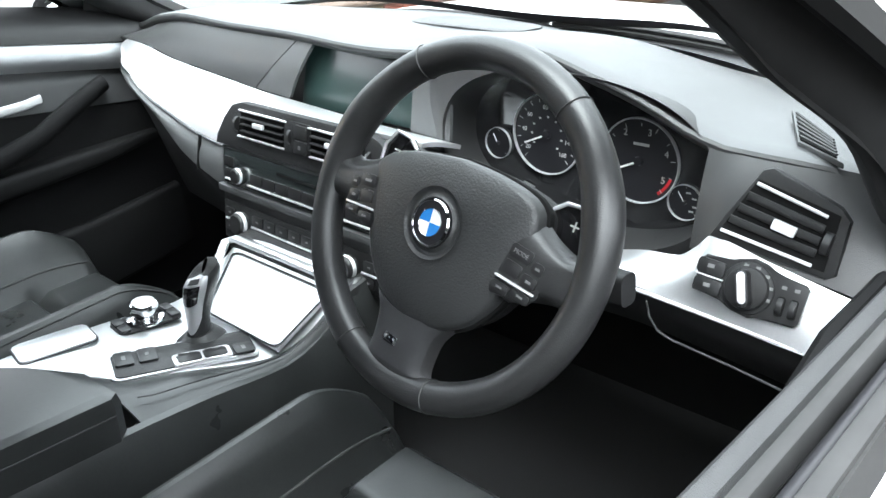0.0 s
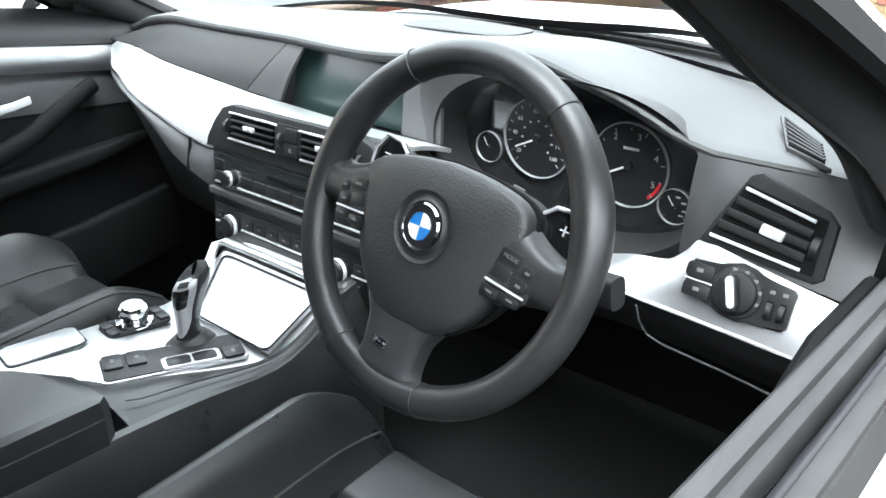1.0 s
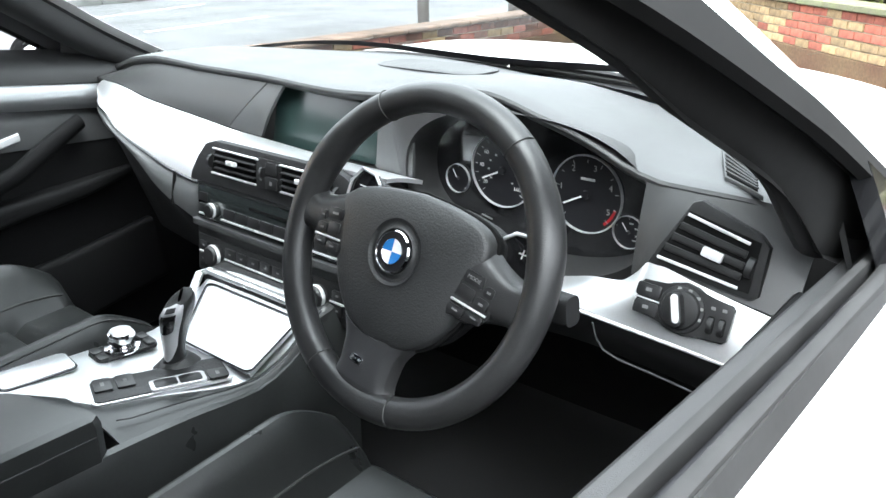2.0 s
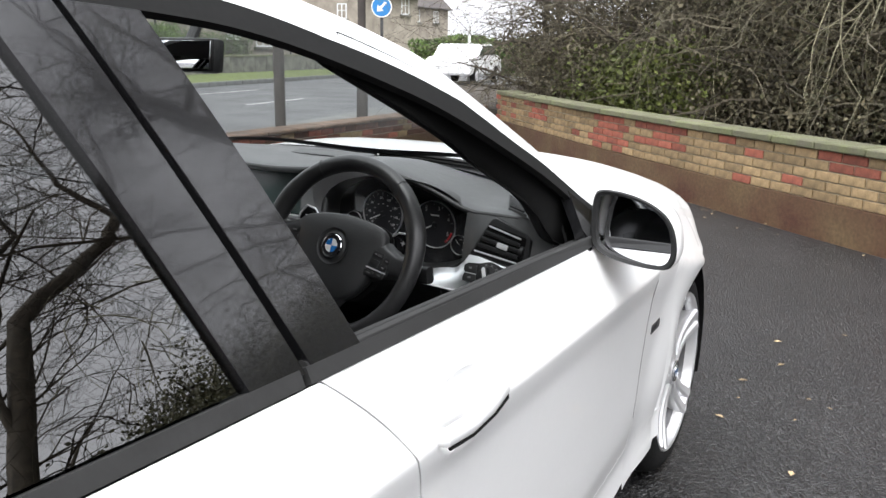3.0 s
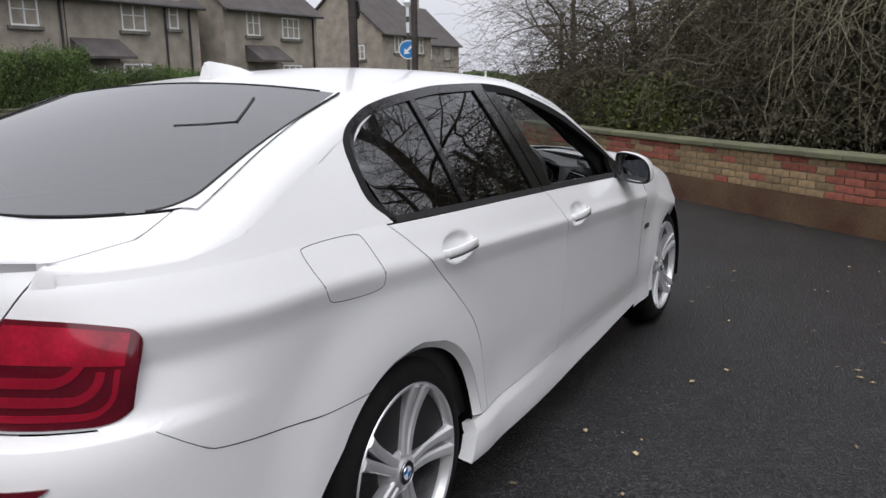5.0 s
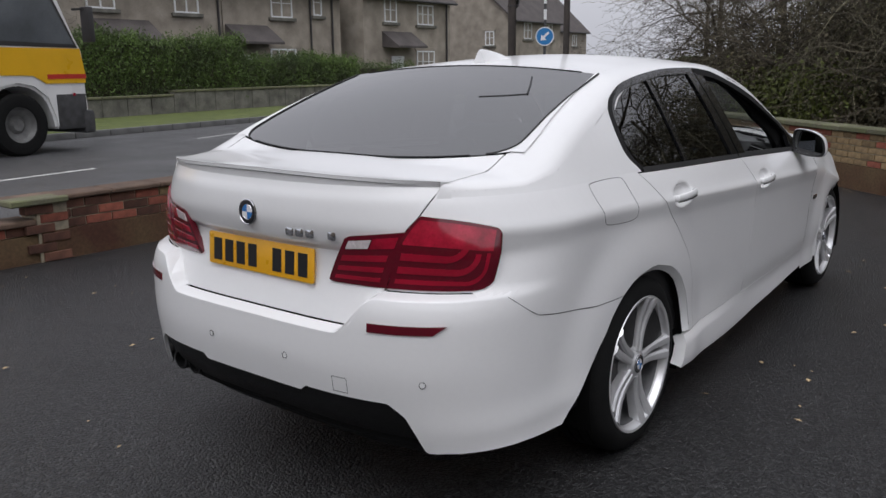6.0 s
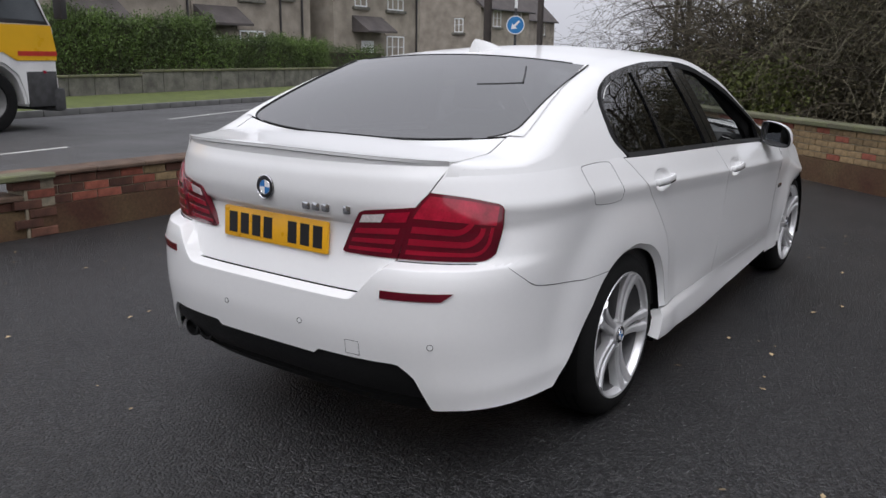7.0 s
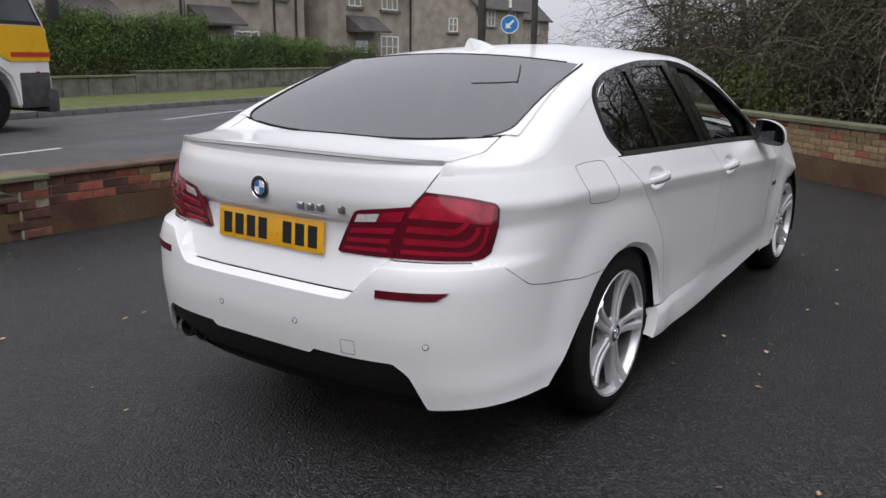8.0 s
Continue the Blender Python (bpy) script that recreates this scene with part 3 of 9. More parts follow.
def wing(mir):
    def side(u, v):
        y = lerp(2.288, 3.665, u)
        z = lerp(max(arch_z(y, AXLE_F, 0.368) if abs(y - AXLE_F) < 0.368 else 0.25, 0.25), belt(y), v)
        return flank(y, z)

    def turn(u, v):
        y = lerp(2.05, 3.62, u)
        p, q = rail(y, v), flank(y, belt(y))
        return p if v > 0.01 else rail(y, 0)

    def bridge(u, v):
        y = lerp(2.10, 3.62, u)
        a = rail(y, 0)
        return upper_side(y, lerp(belt(y) - 0.004, max(a.z, belt(y) - 0.003), v))

    def lip(u, v):
        ang = lerp(radians(-6), radians(186), u)
        r = 0.368 - 0.025 * v
        y, z = AXLE_F - r * math.cos(ang), 0.335 + r * math.sin(ang)
        return Vector((flank(y, max(z, 0.3)).x - 0.02 * v - 0.001, y, z))
    us = sorted(set(span(0, 0.25, 8) + span(0.2, 0.72, 30) + span(0.72, 1, 10)))
    return join(patch(side, us, span(0, 1, 16), 0.0, mirror=mir), patch(turn, span(0, 1, 24), span(0, 1, 8), 0.0, mirror=mir),
                patch(bridge, span(0, 1, 24), span(0, 1, 3), 0.0, mirror=mir),
                patch(lip, span(0, 1, 36), span(0, 1, 4), 0.0, mirror=mir, ref=(0, AXLE_F, 0.335)))


both("front_wing", wing, M_PAINT)
mesh_part("front_bumper", *patch(lambda u, v: Vector((u * 0.62, 3.665 - 0.14 * u * u, lerp(0.22, 0.72, v))), span(-1, 1, 12), span(0, 1, 6), 0.05), M_PAINT, car)

# dark backing behind the gaps
for mir in (False, True):
    v, f = join(patch(lambda u, v: flank(u, lerp(arch_z(u) if abs(u) < ARCH_R else 0.30, belt(u) - 0.01, v)), span(-0.33, 2.55, 60), span(0, 1, 12), 0.0, mirror=mir, offset=-0.036))
    mesh_part("inner_shell", v, f, M_GAP, car)
mesh_part("inner_shell", *patch(lambda u, v: tail(u, v), span(0.0, 2.0, 50), span(0.30, 1.09, 24), 0.0, offset=-0.05), M_GAP, car)
mesh_part("inner_shell", *patch(lambda u, v: tail(u, v), span(0.0, 2.0, 50), span(0.30, 1.09, 24), 0.0, mirror=True, offset=-0.05), M_GAP, car)

# ledge behind the bumper's upper edge
def ledge(mir):
    def f(u, v):
        z = lerp(0.732, 0.790, v)
        x = lerp(0.508, 0.62, u)
        x0 = plan_w(YC) - side_in(YC, z)
        b = YC - lid_y(z)
        return Vector((x, YC - b * (1 - (x / x0) ** 3.0) ** (1 / 3.0) - 0.012, z))
    return patch(f, span(0, 1, 10), span(0, 1, 6), 0.0, mirror=mir)


both("bumper_ledge", ledge, M_PAINT)

# boot lid
boot = new("boot_lid")
boot.parent = car


def spoiler_y(x):
    return tail(s_of_x(abs(x), 1.098), 1.098).y + 0.014 - 0.028 * (abs(x) / 0.645) ** 6


def lid_front_y(x):
    return -0.672 + 0.115 * (abs(x) / 0.66) ** 2.5


def lid_face(u, v):
    z = lerp(0.681, 1.098, v)
    x = u * (lid_edge_x(z) - GAP)
    p = tail(s_of_x(abs(x), z), z)
    return Vector((x, p.y, z))


def lid_roll(u, v):
    x = u * (0.643 - GAP)
    a = lid_face(u, 1.0)
    y1 = spoiler_y(x)
    b = Vector((x, y1, roof_pt(x, y1).z + 0.006))
    lipv = Vector((x, b.y - 0.017 * (1 - abs(u) ** 5), b.z + 0.001))
    if v < 0.5:
        t = v * 2
        return a.lerp(lipv, t)
    return lipv.lerp(b, (v - 0.5) * 2)


def lid_top(u, v):
    x = u * (0.643 - GAP)
    y = lerp(spoiler_y(x), lid_front_y(x), v)
    p = roof_pt(x, y)
    p.z += 0.006 * (1 - smoothstep(v / 0.12))
    return p


mesh_part("lid_panel", *join(patch(lid_face, span(-1, 1, 60), span(0, 1, 40), 0.012, edges="blr"),
                                       patch(lid_roll, span(-1, 1, 60), span(0, 1, 7), 0.0),
                                       patch(lid_top, span(-1, 1, 60), span(0, 1, 10), 0.012, edges="tlr")), M_PAINT, boot)
# strip under the lip, its shadow painted grey
mesh_part("lip_shade_strip", *patch(lambda u, v: Vector((u * 0.628, spoiler_y(u * 0.628) - 0.021 * (1 - abs(u) ** 5) + 0.018 * v, roof_pt(u * 0.628, spoiler_y(u * 0.628)).z - 0.004 - 0.011 * v * (1 - abs(u) ** 5))),
                                span(-0.93, 0.93, 40), span(0, 1, 4), 0.0, ref=(0, -0.6, 1.2)), M_LIP_SHADE, boot, "grey underside of the boot lip")


# rear bumper
def bumper(mir):
    z_mid = 0.5
    s_corner = s_of_y(-0.72, z_mid)
    ss = span(0, 1, 14)
    tailpart = span(s_corner, s_of_x(0.73, z_mid), 20)[1:] + span(s_of_x(0.68, z_mid), s_of_x(0.62, z_mid), 9) \
        + span(s_of_x(0.61, z_mid), s_of_x(0.38, z_mid), 16) + span(s_of_x(0.36, z_mid), s_of_x(0.27, z_mid), 5) \
        + span(s_of_x(0.262, z_mid), s_of_x(0.235, z_mid), 5) + span(s_of_x(0.2, z_mid), 2.0, 6)

    def f(u, v):
        if u < 1:
            p0 = flank(-0.45, 0.5)
            y_nom = lerp(-0.36, -0.72, u)
            lo, hi = bumper_lo(0.9, min(y_nom, -0.39)), bumper_hi(0.9, y_nom)
            z = lerp(lo, hi, v)
            y = lerp(arch_y(z, -1), -0.72, u)
            hi = bumper_hi(0.9, y)
            z = lerp(lo, hi, v)
            return flank(lerp(arch_y(z, -1), -0.72, u), z)
        q = tail(u - 2.0, z_mid)
        lo, hi = bumper_lo(q.x, q.y), bumper_hi(q.x, q.y)
        return tail(u - 2.0, lerp(lo, hi, v))
    us = ss[:-1] + [2.0 + s for s in ([s_corner] + tailpart)]
    return patch(f, us, span(0, 0.92, 24) + span(0.93, 1, 14), 0.014, mirror=mir, edges="bt")


rear_bumper = new("rear_bumper")
rear_bumper.parent = car
both("bumper_cover", bumper, M_PAINT, parent=rear_bumper)
for sx in (1, -1):
    # reflector, sensors
    v, f = patch(lambda u, v: tail(s_of_x(lerp(0.511, lerp(0.691, 0.721, v), u), 0.70), lerp(0.686, 0.712, v)), span(0, 1, 16), span(0, 1, 4), 0.012, mirror=sx < 0, offset=0.004)
    mesh_part("reflector", v, f, M_RED_LENS, rear_bumper, "red rear reflector")
    for x, z in ((0.664, 0.534), (0.186, 0.555)):
        p = tail(s_of_x(x, z), z)
        n = Vector((0.55 if x > 0.5 else 0.1, -1, 0.02)).normalized()
        m = Matrix.Translation((sx * p.x, p.y, p.z)) @ Vector((sx * n.x, n.y, n.z)).to_track_quat("Z", "Y").to_matrix().to_4x4()
        part("parking_sensor", lathe([(0.0, 0.0012), (0.008, 0.0011), (0.0086, 0.0006), (0.0086, -0.01)], 18, m), M_PAINT, rear_bumper)
        part("sensor_ring", lathe([(0.0086, 0.0), (0.0092, 0.0016), (0.0104, 0.0016), (0.0108, 0.0), (0.0108, -0.01)], 18, m), M_BLACK_TRIM, rear_bumper)
tow_c = ((0.380, 0.527), (0.433, 0.527), (0.433, 0.478), (0.380, 0.478))
for a, b in zip(tow_c, tow_c[1:] + tow_c[:1]):
    pts = [tail(s_of_x(lerp(a[0], b[0], t), 0.5), lerp(a[1], b[1], t)) + Vector((0.0, -0.0002, 0)) for t in span(0, 1, 6)]
    mesh_part("tow_cover_gap", *sweep(pts, circle(0.0007, 5)), M_GAP, rear_bumper)


def diffuser(mir):
    return patch(lambda u, v: tail(s_of_x(lerp(0.0, 0.685, u), 0.40), lerp(0.24, 0.476, v)) + Vector((0, 0.10 * (1 - v) ** 2, 0)), span(0, 1, 24), span(0, 1, 10), 0.03, mirror=mir, offset=-0.012)


both("diffuser", diffuser, M_BLACK_TRIM, "dark plastic diffuser", parent=rear_bumper)
for i in (0, 1):
    bm = lathe([(0.030, 0.0), (0.038, 0.002), (0.040, 0.008), (0.040, 0.12), (0.034, 0.12), (0.033, 0.01), (0.030, 0.0)], 24,
               pose(-0.43 - 0.085 * i, -1.035, 0.362, -90, 0, 0))
    part("exhaust_pipe", bm, M_BLACK_TRIM, car, "dark metal tailpipe")


# tail lamps: each glass runs straight from its lower to its upper edge, past the crease of the lid
def lid_lamp_at(u, w):
    def end(z):
        x = lerp(lerp(0.306, 0.398, (z - 0.79) / 0.165), lid_edge_x(z) + 0.001, u)
        return tail(s_of_x(x, z), z)
    k = max(0.0, (0.10 - u) / 0.10) ** 2
    w = lerp(w, 0.5, 0.10 * k)
    p = end(0.801).lerp(end(lerp(0.950, 0.972, u)), w)
    return p + Vector((0, -0.004 * math.sin(math.pi * w), 0))


def outer_lamp_at(u, w):
    def end(z):
        s0, s1 = s_of_x(lid_edge_x(z) + 0.003, z), s_of_y(lerp(-0.824, -0.786, (z - 0.80) / 0.17), z)
        return tail(lerp(s0, s1, u), z)
    k = max(0.0, (u - 0.74) / 0.26)
    lo = 0.801 + 0.024 * k ** 2.6
    hi = lerp(1.018, 0.975, u) + 0.005 * math.sin(math.pi * u) - 0.026 * max(0.0, (u - 0.88) / 0.12) ** 2.4
    p = end(lo).lerp(end(hi), w)
    p.x -= 0.014 * (1 - u) ** 4 * math.sin(math.pi * w ** 1.6)
    out = Vector((0.55 * u, -1 + 0.5 * u, 0)).normalized()
    return p + out * (0.017 * math.sin(math.pi * w ** 1.25) + 0.010 * (1 - u) ** 4 * math.sin(math.pi * w ** 1.6))


def lamp_piece(name, at, box, mat, parent, mir, off, nu=28, nv=8, fl=0.004):
    u0, u1, w0, w1 = box
    v, f = patch(lambda a, b: at(lerp(u0, u1, a), lerp(w0, w1, b)), span(0, 1, nu), span(0, 1, nv), fl, mirror=mir, offset=off)
    return mesh_part(name, v, f, mat, parent)


def hooked_bar(at, w0, u1, wide, top, parent, mir):
    """A light bar that runs along the lamp and turns up at its outer end."""
    rad_u, rad_w = 0.16, 0.26
    line = [((u, w0), (0.0, 1.0)) for u in span(0.06, u1 - rad_u, 16)]
    for t in span(0, 1, 14)[1:]:
        g = t * math.pi / 2
        line.append(((u1 - rad_u + rad_u * math.sin(g), w0 + rad_w * (1 - math.cos(g))), (-0.55 * math.sin(g), math.cos(g))))
    if top > w0 + rad_w:
        line += [((u1, w), (-0.55, 0.0)) for w in span(w0 + rad_w, top, 8)[1:]]

    def f(a, b):
        (u, w), (du, dw) = line[int(round(a))]
        k = (b - 0.5) * wide
        return at(u + du * k, w + dw * k)
    v, fc = patch(f, list(range(len(line))), span(0, 1, 4), 0.003, mirror=mir, offset=0.0072)
    mesh_part("light_bar", v, fc, M_RED_BAR, parent)


for mir in (False, True):
    lamp = lamp_piece("tail_lamp", outer_lamp_at, (0, 1, 0, 1), M_RED_LENS, car, mir, 0.005, 40, 16, 0.022)
    lamp["label"] = "red wrap-round tail lamp"
    lamp_piece("lamp_top_band", outer_lamp_at, (0.035, 0.90, 0.63, 0.955), M_RED_BAND, lamp, mir, 0.0072)
    for w0, u1, wide, top in ((0.47, 0.64, 0.10, 0.56), (0.285, 0.76, 0.10, 0.58), (0.12, 0.86, 0.07, 0.60)):
        hooked_bar(outer_lamp_at, w0, u1, wide, top, lamp, mir)
    lid_lamp = lamp_piece("lid_lamp", lid_lamp_at, (0, 1, 0, 1), M_RED_LENS, boot, mir, 0.005, 30, 14, 0.022)
    lid_lamp["label"] = "red inner tail lamp on the boot lid"
    lamp_piece("reversing_light", lid_lamp_at, (0.10, 0.50, 0.73, 0.90), M_CLEAR_LENS, lid_lamp, mir, 0.0072, 12, 5)
    lamp_piece("lamp_top_band", lid_lamp_at, (0.53, 0.93, 0.72, 0.92), M_RED_BAND, lid_lamp, mir, 0.0072)
    for w0, w1 in ((0.48, 0.60), (0.28, 0.38), (0.10, 0.18)):
        lamp_piece("light_bar", lid_lamp_at, (0.10, 0.88, w0, w1), M_RED_BAR, lid_lamp, mir, 0.0072, 20, 4)

# number plate, badges
plate_m = pose(0, -1.044, 0.838, 90 - 4, 0, 0)
plate = part("number_plate", prism(round_rect(0.52, 0.111, 0.008), 0.006, plate_m, 0.001), M_PLATE, boot, "yellow rear number plate")
for i, w in enumerate((1, 1, 1, 1, 0, 1, 1, 1)):
    if w:
        part("plate_bar", rbox(0.043, 0.076, 0.0012, 0.0, plate_m @ pose(-0.212 + i * 0.0605 - (0.012 if i > 4 else -0.006) * 0, -0.002, 0.0064)), M_INK, plate)


def badge(parent, m, r):
    """A round badge: dark ring, chrome rim, four quarters in blue and white."""
    ring = part("badge", lathe([(r, 0.0), (r, 0.003), (r * 0.94, 0.0045), (r * 0.60, 0.0045), (r * 0.58, 0.0042), (0.0, 0.0042)], 36, m), M_INK, parent, "round blue and white badge")
    part("badge_rim", lathe([(r * 1.0, 0.002), (r * 1.03, 0.004), (r * 0.96, 0.0058), (r * 0.93, 0.0045)], 36, m), M_CHROME, ring)
    part("badge_inner_rim", lathe([(r * 0.63, 0.0042), (r * 0.61, 0.0058), (r * 0.575, 0.0045)], 36, m), M_CHROME, ring)
    for k in range(4):
        pts = [(0, 0)] + [(r * 0.58 * math.cos(radians(90 * k + a)), r * 0.58 * math.sin(radians(90 * k + a))) for a in range(0, 91, 10)]
        part("badge_quarter", prism(pts, 0.0012, m @ pose(0, 0, 0.0042)), M_BADGE_BLUE if k % 2 == 1 else M_BADGE_WHITE, ring)


badge(boot, pose(0, -1.0815, 0.99, 88, 0, 0), 0.041)
for i, w in enumerate((0.034, 0.034, 0.034, 0, 0.030)):
    if w:
        part("model_badge", prism(round_rect(w, 0.026, 0.006), 0.003, pose(0.182 + i * 0.041, tail(s_of_x(0.182 + i * 0.041, 0.945), 0.945).y - 0.001, 0.945, 90, 0, 3 + i), 0.001), M_CHROME, boot, "chrome model badge")

# ---- glass ----
def glass_half(v):
    """Half width of the rear window; its lower corners are rounded."""
    w = lerp(0.046, -0.012, v)
    return w + (0.075 - math.sqrt(max(0.0, 0.075 ** 2 - (0.075 - min(0.075, 0.76 * v)) ** 2)))


def rear_glass_pt(u, v, edge=0.0):
    y = lerp(-0.66, 0.098, v)
    for _ in range(4):
        x = u * (roof_half(y) + 0.004 - glass_half(v) * (1 - edge))
        y = lerp(lid_front_y(min(abs(x), 0.67)) + 0.006, 0.098, v)
    return roof_pt(x, y) + Vector((0, -0.001, 0.0015))


V_GLASS = [k * k / 400 for k in range(20)] + [0.9025 + 0.0975 * k / 2 for k in range(1, 3)]
rear_glass = mesh_part("rear_window", *patch(rear_glass_pt, span(-1, 1, 30), V_GLASS, 0.0), M_REARGLASS, car, "dark tinted rear window")
for sx in (-1, 1):
    mesh_part("pillar_flange", *patch(lambda u, v: rear_glass_pt(sx, v, u * 1.02) + Vector((0, 0, 0.001 + 0.003 * u)), span(0, 1, 6), V_GLASS, 0.0, ref=(0, -0.4, 0.4)), M_PAINT, car)
    mesh_part("window_seal", *sweep([rear_glass_pt(sx, v) + Vector((0, 0, 0.002)) for v in V_GLASS], circle(0.0035, 6)), M_RUBBER, rear_glass)


def border(fn, us):
    return sweep([fn(u) for u in us], [(-0.0025, -0.002), (0.0025, -0.002), (0.0025, 0.002), (-0.0025, 0.002)])


mesh_part("window_seal", *border(lambda x: roof_pt(x, lid_front_y(x) + 0.008) + Vector((0, 0, 0.002)), span(-0.53, 0.53, 40)), M_RUBBER, rear_glass)
mesh_part("window_seal", *border(lambda x: roof_pt(x, 0.10) + Vector((0, 0, 0.002)), span(-0.55, 0.55, 20)), M_RUBBER, rear_glass)
for pts, r in (((Vector((0.300, -0.224, 1.328)), Vector((0.39, -0.200, 1.334)), Vector((0.476, -0.166, 1.338))), 0.0016), ((Vector((0.476, -0.166, 1.340)), Vector((0.440, -0.09, 1.37)), Vector((0.395, -0.005, 1.398))), 0.0035)):
    mesh_part("glass_mark", *sweep([roof_pt(q.x, q.y) + Vector((0, -0.002, 0.003)) for q in pts], circle(r, 6)), M_INK, rear_glass)
windscreen = mesh_part("windscreen", *patch(lambda u, v: roof_pt(u * (roof_half(v) - 0.004), v), span(-1, 1, 24), span(1.565, 2.42, 16), 0.0), M_CLEAR, car, "clear windscreen")
windscreen.visible_shadow = False
mesh_part("black_border", *patch(lambda u, v: roof_pt(u, lerp(2.396, 2.428, v) - 0.42 * u * u) + Vector((0, -0.004, -0.004)), span(-0.60, 0.60, 40), span(0, 1, 4), 0.0), M_INK, windscreen, "black border at the foot of the windscreen")
mesh_part("cowl_panel", *patch(lambda u, v: Vector((u, lerp(2.36 - 0.10 * u * u, 2.455, v), roof_pt(u, lerp(2.36, 2.44, v)).z - 0.020 - 0.022 * (1 - v))), span(-0.70, 0.70, 20), span(0, 1, 4), 0.0, ref=(0, 2.4, 0.5)), M_BLACK_TRIM, car)
for x0, x1 in ((0.62, 0.02), (0.0, -0.58)):
    pts = [roof_pt(lerp(x0, x1, t), 2.432 - 0.02 * t) + Vector((0, 0.006, -0.004)) for t in span(0, 1, 14)]
    arm_w = mesh_part("wiper", *sweep(pts, circle(0.005, 6, 0.005)), M_BLACK_TRIM, car, "black windscreen wiper")
    mesh_part("wiper_blade", *sweep([p + Vector((0, 0.002, -0.010)) for p in pts[3:]], circle(0.003, 4, 0.006)), M_RUBBER, arm_w)


def side_frame(y0, y1, w0, mat, name, mir, parent, off):
    """A bent strip along the top of a side window."""
    v, fc = patch(lambda u, v: upper_side(u, lerp(dlo_top(u) - w0, frame_top(u), v)), span(y0, y1, 40), span(0, 1, 4), 0.012, mirror=mir, offset=off)
    return mesh_part(name, v, fc, mat, parent)


def pane(y0f, y1f, mir, mat, name, parent, off):
    def f(u, v):
        zlo, zhi = belt(0.6) , 1.40
        y = lerp(y0f(0.5), y1f(0.5), u)
        for _ in range(3):
            a, b = dlo_bot(y), dlo_top(y)
            z = lerp(a, b, v)
            h = (z - 1.03) / 0.37
            y = lerp(y0f(h), y1f(h), u)
        return upper_side(y, lerp(dlo_bot(y), dlo_top(y), v))
    v, fc = patch(f, span(0, 1, 20), span(0, 1, 14), 0.0, mirror=mir, offset=off)
    return mesh_part(name, v, fc, mat, parent)


def bar(y_bot, y_top, w, mir, mat, name, parent, off, z_over=0.0):
    def f(u, v):
        y = lerp(y_bot, y_top, v)
        z = lerp(dlo_bot(y_bot) - 0.01, dlo_top(y_top) + z_over, v)
        return upper_side(y + (u - 0.5) * w, z)
    v, fc = patch(f, span(0, 1, 4), span(0, 1, 12), 0.014, mirror=mir, offset=off)
    return mesh_part(name, v, fc, mat, parent)


for mir, rd, fd in ((False, rear_doors[0], front_doors[0]), (True, rear_doors[1], front_doors[1])):
    q = pane(lambda h: -0.05, lambda h: lerp(0.41, 0.36, h), mir, M_TINT, "quarter_glass", rd, -0.006)
    q["label"] = "dark tinted quarter glass"
    g = pane(lambda h: lerp(0.41, 0.36, h), lambda h: lerp(0.98, 0.87, h), mir, M_TINT, "door_glass", rd, -0.006)
    g["label"] = "dark tinted door glass"
    side_frame(-0.05, 0.885, 0.006, M_BLACK_GLOSS, "window_frame", mir, rd, 0.001)
    side_frame(0.888, 2.03, 0.010, M_SEAL, "window_frame", mir, fd, 0.002)
    bar(0.41, 0.36, 0.034, mir, M_BLACK_GLOSS, "glass_divider", rd, 0.001)
    bar(0.955, 0.835, 0.075, mir, M_BLACK_GLOSS, "pillar_cover", rd, 0.002)
    bar(1.05, 0.925, 0.085, mir, M_BLACK_GLOSS, "pillar_cover", fd, 0.002)
    # belt moulding
    for d, a, b in ((rd, 0.02, 0.985), (fd, 0.995, 1.99)):
        v, fc = patch(lambda u, v: upper_side(u, belt(u) - 0.002 + 0.017 * v) + Vector((0, 0, 0)), span(a, b, 24), span(0, 1, 4), 0.016, mirror=mir, offset=0.003)
        mesh_part("belt_moulding", v, fc, M_RUBBER, d)
    # rear round of the window frame
    v, fc = patch(lambda u, v: upper_side(lerp(-0.075, -0.045, v) + 0.09 * (1 - math.sin(math.pi * u)) ** 2 * (1 if u < 0.5 else 1.3), lerp(1.072, 1.352, u)), span(0, 1, 24), span(0, 1, 4), 0.01, mirror=mir, offset=0.001)
    mesh_part("window_frame", v, fc, M_BLACK_TRIM, rd)

# ---- handles, fuel flap, badges on the flank ----
for mir, sx, rd, fd in ((False, 1, rear_doors[0], front_doors[0]), (True, -1, rear_doors[1], front_doors[1])):
    for d, yc in ((rd, HANDLE_Y[0]), (fd, HANDLE_Y[1])):
        zc = crease(yc) + 0.015
        pts = [(sx * (flank(yc + dy, zc).x + ox), yc + dy, zc + 0.05 * dy) for dy, ox in ((-0.096, -0.006), (-0.085, 0.010), (-0.04, 0.020), (0.02, 0.022), (0.07, 0.018), (0.092, 0.008), (0.098, -0.004))]
        mesh_part("door_handle", *sweep(pts, circle(0.0075, 12, 0.0132), scales=[0.8, 1, 1.08, 1.08, 1, 0.85, 0.6]), M_PAINT, d, "white pull handle")
        # dark strip painted as the shade under the handle
        mesh_part("handle_shade", *sweep([(x + sx * 0.004, y, z - 0.014) for x, y, z in pts[1:-1]], circle(0.003, 6, 0.0024)), M_GAP, d)
